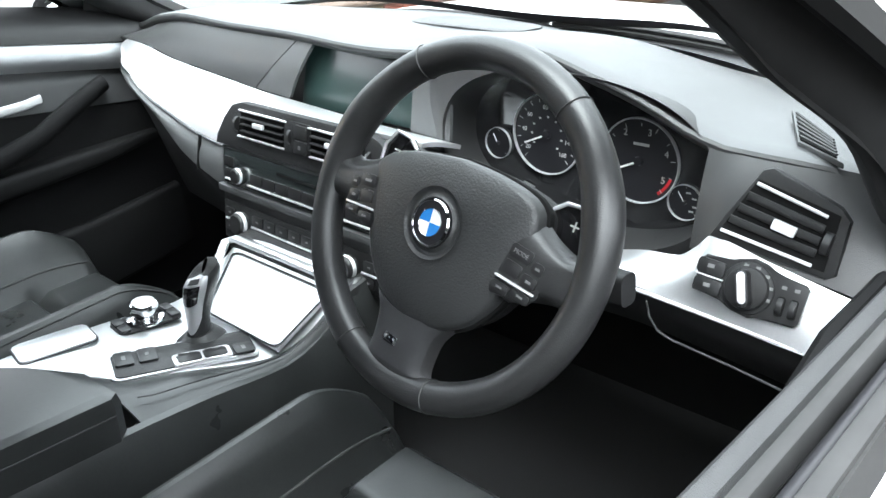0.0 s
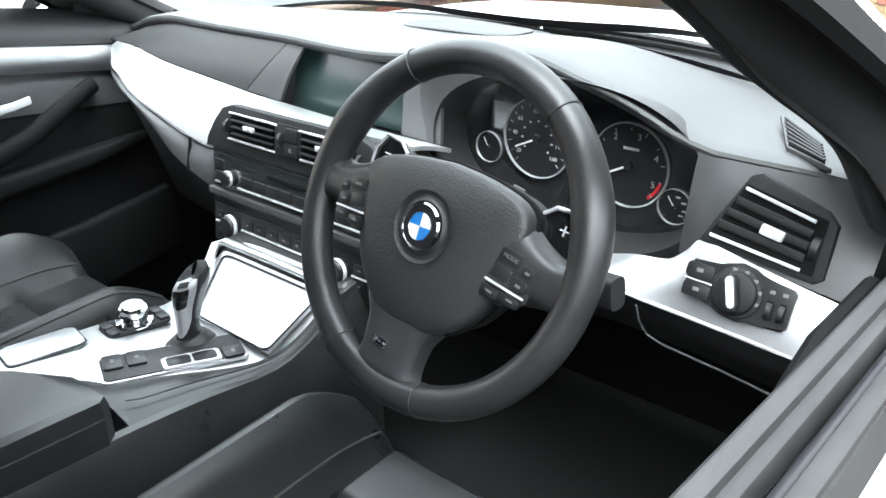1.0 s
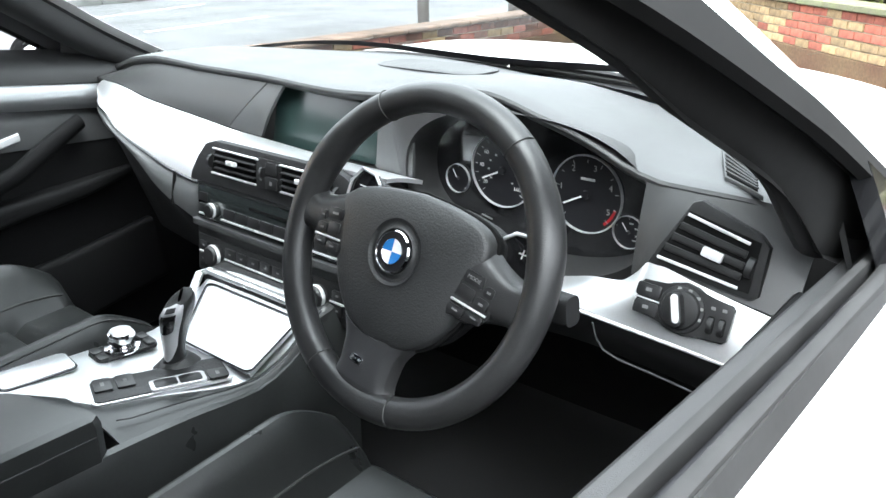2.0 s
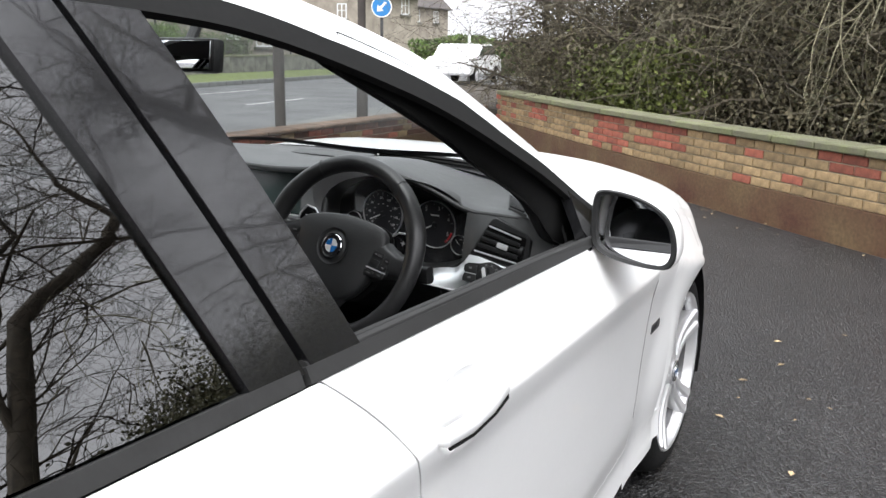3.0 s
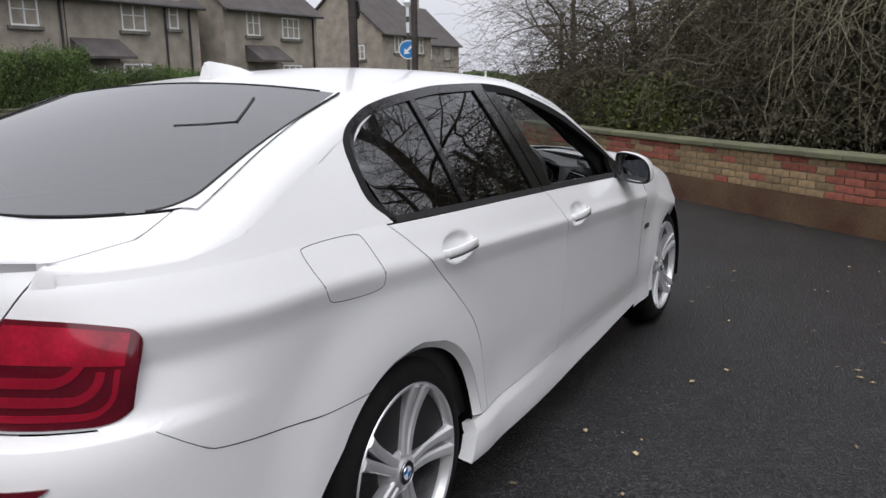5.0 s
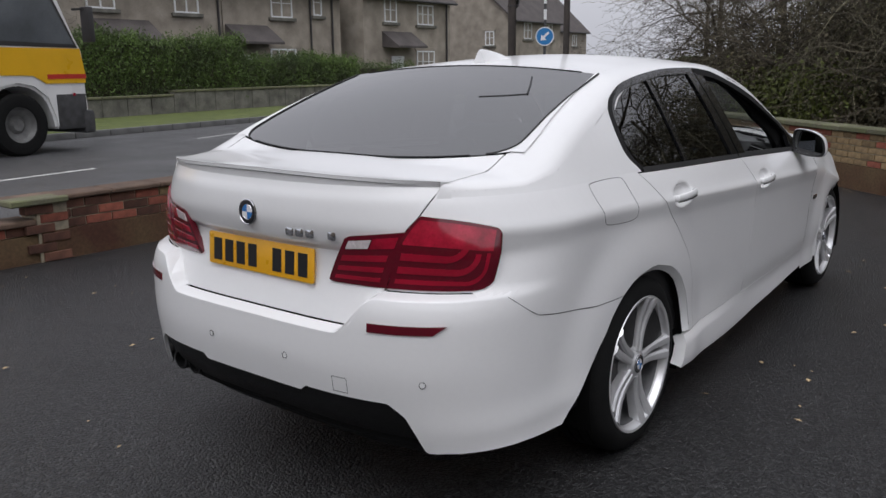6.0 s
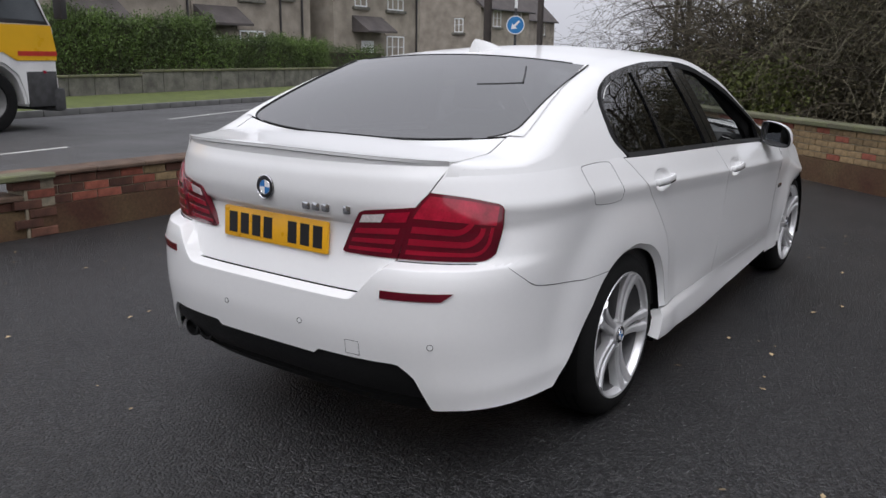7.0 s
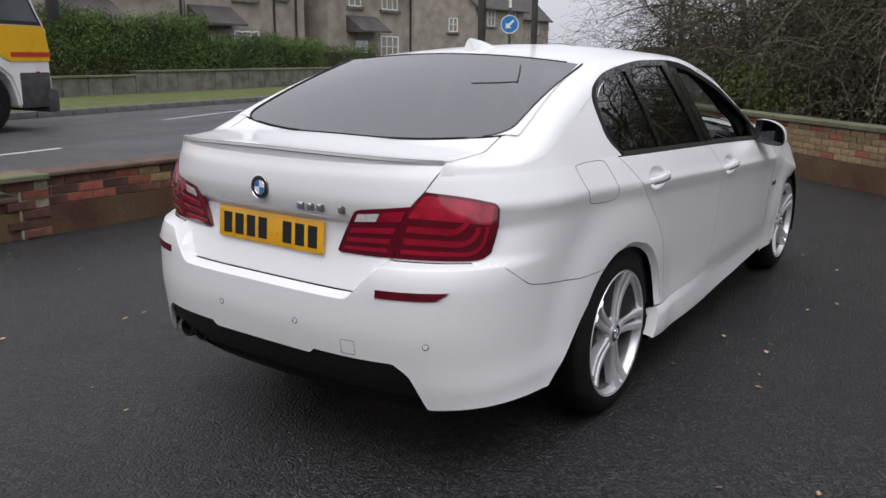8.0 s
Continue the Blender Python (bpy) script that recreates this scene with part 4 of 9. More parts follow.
# fuel flap outline on the right
FLAP = ((-0.380, 1.052), (-0.368, 1.066), (-0.165, 1.066), (-0.140, 1.050), (-0.100, 0.935), (-0.122, 0.910), (-0.300, 0.918), (-0.330, 0.936))
outline = [Vector(p) for p in FLAP]
for _ in range(2):
    outline = [q for a, b in zip(outline, outline[1:] + outline[:1]) for q in (a.lerp(b, 0.25), a.lerp(b, 0.75))]
pts = [flank(p.x, p.y) + Vector((-0.0008, 0, 0)) for p in (a.lerp(b, t) for a, b in zip(outline, outline[1:] + outline[:1]) for t in (0, 0.5))]
mesh_part("fuel_flap_gap", *sweep(pts, circle(0.0014, 6), closed=True), M_GAP, car)
for mir in (False, True):
    pts = [(lambda p: Vector((-p.x if mir else p.x, p.y, p.z)))(flank(y, bumper_hi(0.9, y) + 0.0012)) for y in span(arch_y(0.652, -1) - 0.004, -0.822, 34)]
    mesh_part("bumper_seam", *sweep(pts, circle(0.0009, 6)), M_GAP, car)
for sx in (1, -1):
    p = flank(2.39, 0.675)
    part("wing_badge", prism(round_rect(0.085, 0.024, 0.006), 0.004, pose(sx * (p.x - 0.001), 2.39, 0.675, 90, 0, 90 * sx), 0.001), M_CHROME, car, "small chrome and dark badge on the wing")
    part("badge_fill", prism(round_rect(0.05, 0.014, 0.004), 0.0012, pose(sx * (p.x + 0.003), 2.38, 0.675, 90, 0, 90 * sx)), M_INK, car)

# roof aerial
fin_bm = bmesh.new()
rows = []
for t in span(0, 1, 12):
    y = lerp(0.20, 0.42, t)
    h = 0.062 * (1 - t) ** 0.75 * (1 if t > 0.04 else 0.9) + 0.002
    w = 0.030 * math.sin(math.pi * min(1, 0.30 + 0.62 * (1 - t) if t > 0.06 else 0.5)) + 0.003
    base = top_z(y) - 0.002
    rows.append([fin_bm.verts.new((sx * w * k, y, base + h * kz)) for sx, k, kz in
                 ((-1, 1, 0), (-1, 0.75, 0.25), (-1, 0.35, 0.75), (1, 0.0, 1.0), (1, 0.35, 0.75), (1, 0.75, 0.25), (1, 1, 0))])
for i in range(len(rows) - 1):
    for j in range(6):
        fin_bm.faces.new((rows[i][j], rows[i][j + 1], rows[i + 1][j + 1], rows[i + 1][j]))
fin_bm.faces.new(rows[0])
fin_bm.faces.new(list(reversed(rows[-1])))
part("roof_aerial", fin_bm, M_PAINT, car, "white shark-fin aerial")


# ---- door mirrors ----
def door_mirror(sx, d):
    """Housing tapering to the front, with a dark glass facing back."""
    out = [(0.862, 1.085), (0.875, 1.105), (0.935, 1.100), (0.985, 1.083), (1.020, 1.055), (1.034, 1.01), (1.032, 0.972), (1.012, 0.955), (0.935, 0.960), (0.880, 0.975), (0.862, 1.0)]
    for _ in range(2):
        out = [(lerp(a[0], b[0], t), lerp(a[1], b[1], t)) for a, b in zip(out, out[1:] + out[:1]) for t in (0.25, 0.75)]
    cx, cz = 0.945, 1.03
    verts, faces = [], []
    n = len(out)
    for y, k in ((1.885, 0.97), (1.893, 1.0), (1.92, 1.0), (1.95, 0.96), (1.985, 0.85), (2.012, 0.62), (2.025, 0.25)):
        for x, z in out:
            verts.append((sx * (cx + (x - cx) * k), y, cz + (z - cz) * k))
    for r in range(6):
        for j in range(n):
            faces.append((r * n + j, r * n + (j + 1) % n, (r + 1) * n + (j + 1) % n, (r + 1) * n + j))
    faces.append(tuple(range(6 * n, 7 * n)))
    hs = mesh_part("door_mirror", verts, faces, M_PAINT, d, "white door mirror with dark glass")
    rim_v = [(sx * (cx + (x - cx) * k), y, cz + (z - cz) * k) for y, k in ((1.886, 0.985), (1.880, 0.95), (1.884, 0.86), (1.90, 0.85)) for x, z in out]
    rim_f = [(r * n + j, r * n + (j + 1) % n, (r + 1) * n + (j + 1) % n, (r + 1) * n + j) for r in range(3) for j in range(n)]
    mesh_part("mirror_rim", rim_v, rim_f, M_BLACK_TRIM, hs)
    gv = [(sx * (cx + (x - cx) * 0.87), 1.902 - 0.16 * (x - cx) + 0.12 * (z - cz), cz + (z - cz) * 0.87) for x, z in out]
    mesh_part("mirror_glass", gv, [tuple(range(n)) if sx > 0 else tuple(reversed(range(n)))], M_MIRROR, hs, smooth=False)
    mesh_part("mirror_arm", *sweep([(sx * 0.835, 1.965, 0.985), (sx * 0.865, 1.955, 0.99), (sx * 0.90, 1.945, 0.995)], circle(0.022, 10, 0.016)), M_BLACK_TRIM, hs)
    mesh_part("mirror_base", *patch(lambda u, v: upper_side(lerp(1.86, 2.06, u), lerp(belt(2.0), max(belt(2.0) + 0.004, dlo_top(lerp(1.86, 2.06, u)) + 0.004), v)), span(0, 1, 10), span(0, 1, 5), 0.02, mirror=sx < 0, offset=0.003), M_BLACK_GLOSS, d)


door_mirror(1, front_doors[0])
door_mirror(-1, front_doors[1])


# ---- wheels ----
def wheel(m, name="wheel"):
    """Tyre, five twin-spoke alloy, disc and cap; the outer face looks along +z before placing."""
    w = new(name)
    w.parent = car
    w.matrix_world = m
    prof = [(0.250, 0.100), (0.258, 0.110), (0.275, 0.112), (0.300, 0.104), (0.322, 0.086), (0.333, 0.062), (0.3345, 0.04), (0.3345, -0.07), (0.325, -0.095), (0.28, -0.11), (0.250, -0.10)]
    tyre = part("tyre", lathe(prof, 56), M_TYRE, w)
    for h in (0.045, 0.005, -0.035):
        part("tread_groove", lathe([(0.3352, h - 0.004), (0.3352, h + 0.004), (0.330, h + 0.004), (0.330, h - 0.004), (0.3352, h - 0.004)], 56), M_GAP, tyre)
    rim = part("rim", lathe([(0.241, 0.100), (0.246, 0.106), (0.243, 0.112), (0.234, 0.109), (0.226, 0.094), (0.224, 0.078), (0.234, 0.07), (0.241, 0.100)], 56), M_ALLOY, w)
    part("rim_barrel", lathe([(0.2245, 0.080), (0.219, 0.060), (0.214, 0.0), (0.216, -0.09), (0.222, -0.09), (0.232, 0.06), (0.2245, 0.080)], 56), M_BARREL, rim)
    rim.scale = (1.045, 1.045, 1.0)
    part("brake_disc", lathe([(0.0, 0.0), (0.165, 0.0), (0.165, -0.02), (0.0, -0.02)], 36, pose(0, 0, 0.005)), M_DISC, w)
    part("wheel_well_face", lathe([(0.0, 0.0), (0.205, 0.0)], 24, pose(0, 0, -0.03)), M_GAP, w)
    for k in range(5):
        base = 2 * math.pi * k / 5 + math.pi / 2
        for sgn in (-1, 1):
            path, sc = [], []
            for t in span(0, 1, 9):
                r = lerp(0.045, 0.236, t)
                off = sgn * (0.0125 + 0.0165 * t ** 1.25)
                ca, sa = math.cos(base), math.sin(base)
                path.append((r * ca - off * sa, r * sa + off * ca, 0.088 + 0.016 * t - 0.012 * math.sin(math.pi * t)))
                sc.append(lerp(0.78, 1.02, t) + 0.34 * max(0.0, t - 0.62) ** 1.2 * 2.0)
            sec = [(-0.0165, -0.034), (-0.0165, 0.002), (-0.010, 0.009), (0.0, 0.0105), (0.010, 0.009), (0.0165, 0.002), (0.0165, -0.034)]
            mesh_part("spoke", *sweep(path, sec, scales=sc), M_ALLOY, rim)
        a2 = base + math.pi / 5
        part("wheel_bolt", lathe([(0.0, 0.012), (0.008, 0.012), (0.009, 0.0)], 8, pose(0.052 * math.cos(a2), 0.052 * math.sin(a2), 0.066)), M_DISC, rim)
    part("hub", lathe([(0.0, 0.098), (0.034, 0.098), (0.038, 0.094), (0.062, 0.084), (0.068, 0.05), (0.0, 0.05)], 32), M_ALLOY, rim)
    badge(rim, pose(0, 0, 0.098, 0, 0, 20), 0.032)
    return w


right = Matrix(((0, 0, 1, 0), (1, 0, 0, 0), (0, 1, 0, 0), (0, 0, 0, 1)))
left = Matrix(((0, 0, -1, 0), (-1, 0, 0, 0), (0, 1, 0, 0), (0, 0, 0, 1)))
for x, y, sx in ((0.776, 0.0, 1), (0.726, AXLE_F, 1), (-0.776, 0.0, -1), (-0.726, AXLE_F, -1)):
    wheel(Matrix.Translation((x, y, WHEEL_R)) @ (right if sx > 0 else left) @ pose(0, 0, 0, 0, 0, -18 if y < 1 else 10) @ Matrix.Scale(WHEEL_R / 0.335, 4))
    part("wheel_arch_liner", lathe([(0.395, -0.20), (0.395, 0.105)], 40, Matrix.Translation((x, y, WHEEL_R)) @ (right if sx > 0 else left) @ pose(0, 0, 0, 0, 0, -20), radians(220)), M_GAP, car)
    part("arch_inner_wall", rbox(0.01, 0.78, 0.50, 0.0, pose(x - sx * 0.17, y, 0.45)), M_GAP, car)

# ---- the car's interior ----
M_LEATHER = material("black_leather", (0.0205, 0.0218, 0.0215), 0.30, var=0.2, scale=12, fine=300, bump=0.0002, bump_scale=700, rough_var=0.08)
M_DASH = material("dark_soft_plastic", (0.045, 0.046, 0.047), 0.48, var=0.12, scale=10, fine=500, bump=0.0005, bump_scale=900)
M_DASH_TOP = material("dash_top_plastic", (0.028, 0.0285, 0.029), 0.40, var=0.1, scale=10, fine=500, bump=0.0003, bump_scale=900, spec=0.6)
M_WHEEL = material("wheel_leather", (0.020, 0.020, 0.0205), 0.36, var=0.25, scale=14, fine=260, bump=0.00025, bump_scale=600, rough_var=0.12, spec=0.55)
M_WHEEL_HUB = material("grained_vinyl", (0.027, 0.0275, 0.028), 0.46, var=0.12, scale=18, fine=420, bump=0.0006, bump_scale=420, rough_var=0.08)
M_INLAY = material("grey_inlay", (0.034, 0.034, 0.036), 0.42, var=0.12, scale=20, fine=300)
M_SEAM = material("seam_thread", (0.035, 0.035, 0.034), 0.7, var=0.2, scale=60)
M_SATIN = material("satin_silver", (0.55, 0.55, 0.56), 0.32, metal=0.5, var=0.03)
M_SILVER = material("bright_silver_trim", (0.78, 0.78, 0.79), 0.25, metal=0.35, var=0.03)
M_DASH_FACE = material("dark_panel_plastic", (0.016, 0.016, 0.0165), 0.45, var=0.12, scale=10, bump=0.0004, bump_scale=900)
M_ALU = material("brushed_aluminium", (0.78, 0.79, 0.80), 0.36, metal=0.9, var=0.05, scale=6, fine=400)
# darker copy of the aluminium: the door strip's dim light put into the colour
M_DOORALU = material("shaded_brushed_aluminium", (0.42, 0.43, 0.44), 0.42, metal=0.9, var=0.06, scale=6, fine=400)
M_SCREEN = material("screen_glass", (0.014, 0.026, 0.024), 0.30, coat=0.15, rough_var=0.03)
M_RADIO = material("radio_gloss", (0.020, 0.024, 0.024), 0.16, coat=0.8, rough_var=0.04)
M_BUTTON = material("button_plastic", (0.013, 0.013, 0.0135), 0.4, var=0.15, scale=30)
M_ICON = material("icon_print", (0.15, 0.15, 0.15), 0.5)
M_NEEDLE = material("needle_white", (0.75, 0.75, 0.74), 0.4)
M_REDMARK = material("red_marking", (0.45, 0.02, 0.03), 0.4)
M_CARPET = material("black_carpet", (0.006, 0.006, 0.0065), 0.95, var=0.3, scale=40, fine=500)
M_HEADLINER = material("headliner_cloth", (0.045, 0.045, 0.047), 0.9, var=0.1, scale=20, fine=600)
M_PILLAR = material("pillar_plastic", (0.024, 0.024, 0.025), 0.7, var=0.12, scale=20, fine=600, bump=0.0003, bump_scale=900, spec=0.3)
# near-black lining: the shade low on the doors put into the colour
M_LINING = material("shaded_door_lining", (0.0055, 0.0055, 0.0058), 0.7, var=0.15, scale=20, bump=0.0003, bump_scale=900, spec=0.15)
M_DIAL = material("dial_print", (0.42, 0.42, 0.41), 0.5)
M_DOORPAD = material("grey_door_plastic", (0.036, 0.037, 0.038), 0.50, var=0.1, scale=12, bump=0.0004, bump_scale=900)

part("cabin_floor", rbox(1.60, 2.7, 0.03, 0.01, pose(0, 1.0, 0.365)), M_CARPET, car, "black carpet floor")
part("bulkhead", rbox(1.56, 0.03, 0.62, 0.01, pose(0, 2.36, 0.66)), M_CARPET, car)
# lining of roof and pillars
mesh_part("headliner", *patch(lambda u, v: roof_pt(u * roof_half(v), v), span(-1, 1, 20), span(0.10, 1.57, 18), 0.0, offset=-0.03), M_HEADLINER, car, "dark headliner")
both("pillar_trim", lambda mir: join(patch(lambda u, v: rail(u, v), span(-0.6, 2.16, 60), span(0, 1, 8), 0.0, mirror=mir, offset=-0.020),
                                     patch(lambda u, v: upper_side(u, lerp(min(rail(u, 0).z - 0.004, dlo_top(u) + 0.004), rail(u, 0).z, v)), span(-0.05, 2.08, 50), span(0, 1, 4), 0.0, mirror=mir, offset=-0.022)),
     M_HEADLINER, "dark pillar lining")


def a_pillar(mir, part_of=1.0, proud=0.0):
    """Deep inner cover of the windscreen pillar."""
    def f(u, v):
        v *= part_of
        y = lerp(1.30, 2.16, u)
        a = rail(y, 0.15) + Vector((-0.012, 0, -0.006))
        b = rail(y, 1.0) + Vector((-0.004, -0.010, -0.022))
        ys = (1.30, 1.478, 1.593, 1.67, 1.725, 1.805, 1.835, 1.87, 2.12)
        e = Vector((pchip(ys, (0.685, 0.699, 0.703, 0.708, 0.722, 0.748, 0.764, 0.776, 0.79), y), y - 0.015,
                    pchip(ys, (1.330, 1.255, 1.206, 1.165, 1.133, 1.082, 1.043, 0.995, 0.93), y)))
        if mir:
            e = (a + b) / 2 + Vector((-0.030, -0.012, -0.018))
        mid = e * 2 - (a + b) / 2
        return a * (1 - v) ** 2 + mid * 2 * v * (1 - v) + b * v * v
    return patch(f, span(0, 1, 48), span(0, 1, 12), 0.012, mirror=mir, ref=(1.2, 1.8, 1.3) if not mir else (-1.2, 1.8, 1.3), offset=-proud)


both("windscreen_pillar_cover", a_pillar, M_PILLAR)
both("door_opening_seal", lambda mir: a_pillar(mir, 0.34, 0.003), M_SEAL, "black rubber door seal")
both("rear_pillar_lining", lambda mir: patch(lambda u, v: upper_side(lerp(-0.60, -0.06, u), lerp(1.07, max(1.075, rail(lerp(-0.60, -0.06, u), 0).z), v)), span(0, 1, 14), span(0, 1, 8), 0.0, mirror=mir, offset=-0.02), M_HEADLINER)
part("parcel_shelf", rbox(1.30, 0.55, 0.03, 0.012, pose(0, -0.28, 1.045)), M_DASH_FACE, car)
both("inner_flank", lambda mr: patch(lambda u, v: flank(u, lerp(0.38, belt(u) - 0.01, v)), span(-0.3, 2.32, 30), span(0, 1, 6), 0.0, mirror=mr, offset=-0.05), M_DASH_FACE)

# ---- dashboard ----
dash = new("dashboard")
dash.parent = car


def lip_z(x):
    return pchip((-0.76, -0.62, -0.51, -0.35, -0.2, 0.0, 0.12, 0.25, 0.32, 0.417, 0.471, 0.512, 0.551, 0.60, 0.66, 0.76),
                 (1.030, 1.062, 1.074, 1.070, 1.070, 1.066, 1.072, 1.094, 1.097, 1.076, 1.061, 1.046, 1.030, 1.020, 1.020, 1.008), x)


def lip_y(x):
    return pchip((-0.76, -0.55, -0.19, 0.0, 0.2, 0.38, 0.55, 0.66, 0.76), (1.985, 1.950, 1.940, 1.930, 1.925, 1.920, 1.915, 1.910, 1.935), x)


def pad(u, v):
    x = u
    yb = 2.375 - 0.26 * x * x
    zb = pchip((-0.77, -0.5, -0.2, 0.1, 0.3, 0.55, 0.775), (1.040, 1.052, 1.058, 1.044, 1.028, 1.012, 1.005), x)
    ly, lz = lip_y(x), lip_z(x)
    if v < 0.8:
        t = v / 0.8
        return Vector((x, lerp(yb, ly + 0.012, t), zb + (lz + 0.004 - zb) * math.sin(math.pi / 2 * t) + 0.006 * math.sin(math.pi * t)))
    t = (v - 0.8) / 0.2
    return Vector((x, ly + 0.012 * (1 - t) ** 2 + 0.016 * t * t, lz + 0.004 - 0.018 * t))


mesh_part("dash_pad", *patch(pad, span(-0.77, 0.775, 60), span(0, 1, 24), 0.0, ref=(0, 2.2, 0.6)), M_DASH_TOP, dash, "dark soft dashboard top")


def ribbon(name, top, bot, x0, x1, mat, parent, bulge=0.0, n=40, fl=0.006, m=6, label=""):
    """A dashboard strip between two edge lines, each a table of (x, y, z)."""
    tx, ty, tz = zip(*top)
    bx, by, bz = zip(*bot)

    def f(u, v):
        x = lerp(x0, x1, u)
        a = Vector((x, pchip(tx, ty, x), pchip(tx, tz, x)))
        b = Vector((x, pchip(bx, by, x), pchip(bx, bz, x)))
        p = b.lerp(a, v)
        k = bulge * math.sin(math.pi * v)
        return p + Vector((0, -k, k * 0.6))
    return mesh_part(name, *patch(f, span(0, 1, n), span(0, 1, m), fl, ref=(0, 2.2, 0.8)), mat, parent, label)


# upper face of the passenger side, down to the bright strip
STRIP_TOP = [(-0.72, 1.936, 1.014), (-0.661, 1.927, 1.014), (-0.521, 1.925, 0.994), (-0.343, 1.924, 0.978), (-0.241, 1.924, 0.969), (-0.144, 1.924, 0.965), (0.044, 1.924, 0.957), (0.22, 1.924, 0.954)]
STRIP_LOW = [(-0.72, 1.925, 0.985), (-0.608, 1.872, 0.971), (-0.543, 1.868, 0.934), (-0.453, 1.866, 0.909), (-0.366, 1.864, 0.889), (-0.291, 1.860, 0.882), (-0.245, 1.852, 0.892),
             (-0.205, 1.846, 0.940), (-0.180, 1.846, 0.966), (-0.15, 1.846, 0.974), (0.22, 1.846, 0.974)]


def strip_edge(table, x):
    tx, ty, tz = zip(*table)
    return Vector((x, pchip(tx, ty, x), pchip(tx, tz, x)))


def upper_face(name, low, high, mat):
    def f(u, v):
        x = lerp(lerp(low[0], high[0], v), lerp(low[1], high[1], v), u)
        a = strip_edge(STRIP_TOP, x) + Vector((0, 0.003, 0.001))
        b = Vector((x, pchip((-0.75, -0.55, -0.35, -0.12), (2.005, 1.966, 1.957, 1.950), x), lip_z(x) - 0.012))
        return a.lerp(b, v) + Vector((0, -0.006 * math.sin(math.pi * v), 0))
    return mesh_part(name, *patch(f, span(0, 1, 30), span(0, 1, 10), 0.006, ref=(-0.4, 2.3, 0.9)), mat, dash)


upper_face("passenger_face", (-0.74, -0.2625), (-0.74, -0.1680), M_DASH_TOP)
# paler wedge beside the display: the edge of a shadow put into the colour
upper_face("shadow_edge_wedge", (-0.2600, -0.1665), (-0.1655, -0.1240), M_DASH)
screen_frame = part("display", rbox(0.285, 0.02, 0.122, 0.006, pose(-0.030, 1.978, 1.005, -12, 0, 0)), M_DASH_FACE, dash, "dark navigation display")
part("display_glass", rbox(0.270, 0.004, 0.106, 0.001, pose(-0.032, 1.9655, 1.003, -12, 0, 0)), M_SCREEN, screen_frame, "dark greenish screen, switched off")
ribbon("screen_side", [(0.10, 1.945, 1.062), (0.20, 1.930, 1.062)], [(0.10, 1.93, 0.955), (0.20, 1.925, 0.955)], 0.112, 0.192, M_DASH, dash, 0.0, 6)

ribbon("bright_strip", STRIP_TOP, STRIP_LOW, -0.70, 0.215, M_ALU, dash, 0.007, 90, 0.006, 10, "brushed aluminium dashboard strip")
mesh_part("strip_seam", *sweep([strip_edge(STRIP_LOW, x) + Vector((0, -0.001, -0.003)) for x in span(-0.66, -0.235, 30)], circle(0.0026, 8)), M_BLACK_GLOSS, dash)
GLOVE_LOW = [(-0.71, 1.92, 0.965), (-0.569, 1.858, 0.938), (-0.477, 1.852, 0.898), (-0.398, 1.848, 0.849), (-0.348, 1.846, 0.831), (-0.267, 1.84, 0.814), (-0.19, 1.83, 0.80)]
ribbon("glovebox_upper", [(x, y + 0.002, z - 0.005) for x, y, z in STRIP_LOW[:7]] + [(-0.20, 1.845, 0.915)], GLOVE_LOW, -0.70, -0.21, M_DASH, dash, 0.006, 40)
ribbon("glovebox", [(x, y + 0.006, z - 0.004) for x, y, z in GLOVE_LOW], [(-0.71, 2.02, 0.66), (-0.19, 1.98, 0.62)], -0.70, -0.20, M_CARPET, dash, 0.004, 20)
part("joint_line", rbox(0.0022, 0.006, 0.062, 0.0, pose(-0.345, 1.850, 0.858, -12, 0, 0)), M_GAP, dash)

# side demister vents, let into the shoulders of the dash
for sx, x, y, z, tilt in ((-1, -0.665, 1.975, 1.028, 40), (1, 0.660, 1.982, 1.0300, 6)):
    m = pose(x, y, z, tilt, 0, 0)
    c = [(sx * (px - 0.660), py - 1.982) for px, py in ((0.621, 2.041), (0.684, 1.974), (0.704, 1.928), (0.656, 1.960))]
    leaf = c if sx < 0 else c[::-1]
    vent = part("side_vent", prism([(1.22 * p, 1.16 * q) for p, q in leaf], 0.006, m @ pose(0, 0, -0.003), 0.002), M_DASH_TOP, dash)
    part("vent_well", prism(leaf, 0.003, m @ pose(0, 0, 0.0015)), M_GAP, vent)
    for k in range(6):
        t = (k + 0.5) / 6
        p0, p1 = Vector((lerp(c[0][0], c[3][0], t), lerp(c[0][1], c[3][1], t), 0.0055)), Vector((lerp(c[1][0], c[2][0], t), lerp(c[1][1], c[2][1], t), 0.0055))
        mesh_part("vent_slat", *sweep([m @ p0, m @ p1], round_rect(0.0035, 0.002, 0.0008, 2)), M_BLACK_TRIM, vent)

# instrument cluster
CX, CZ = 0.385, 0.967


def ring_pt(a, rx, rz_top, rz_bot, n=2.3):
    c, s = math.cos(a), math.sin(a)
    rz = rz_top if s > 0 else rz_bot
    return (CX + rx * math.copysign(abs(c) ** (2 / n), c), CZ + rz * math.copysign(abs(s) ** (2 / n), s))


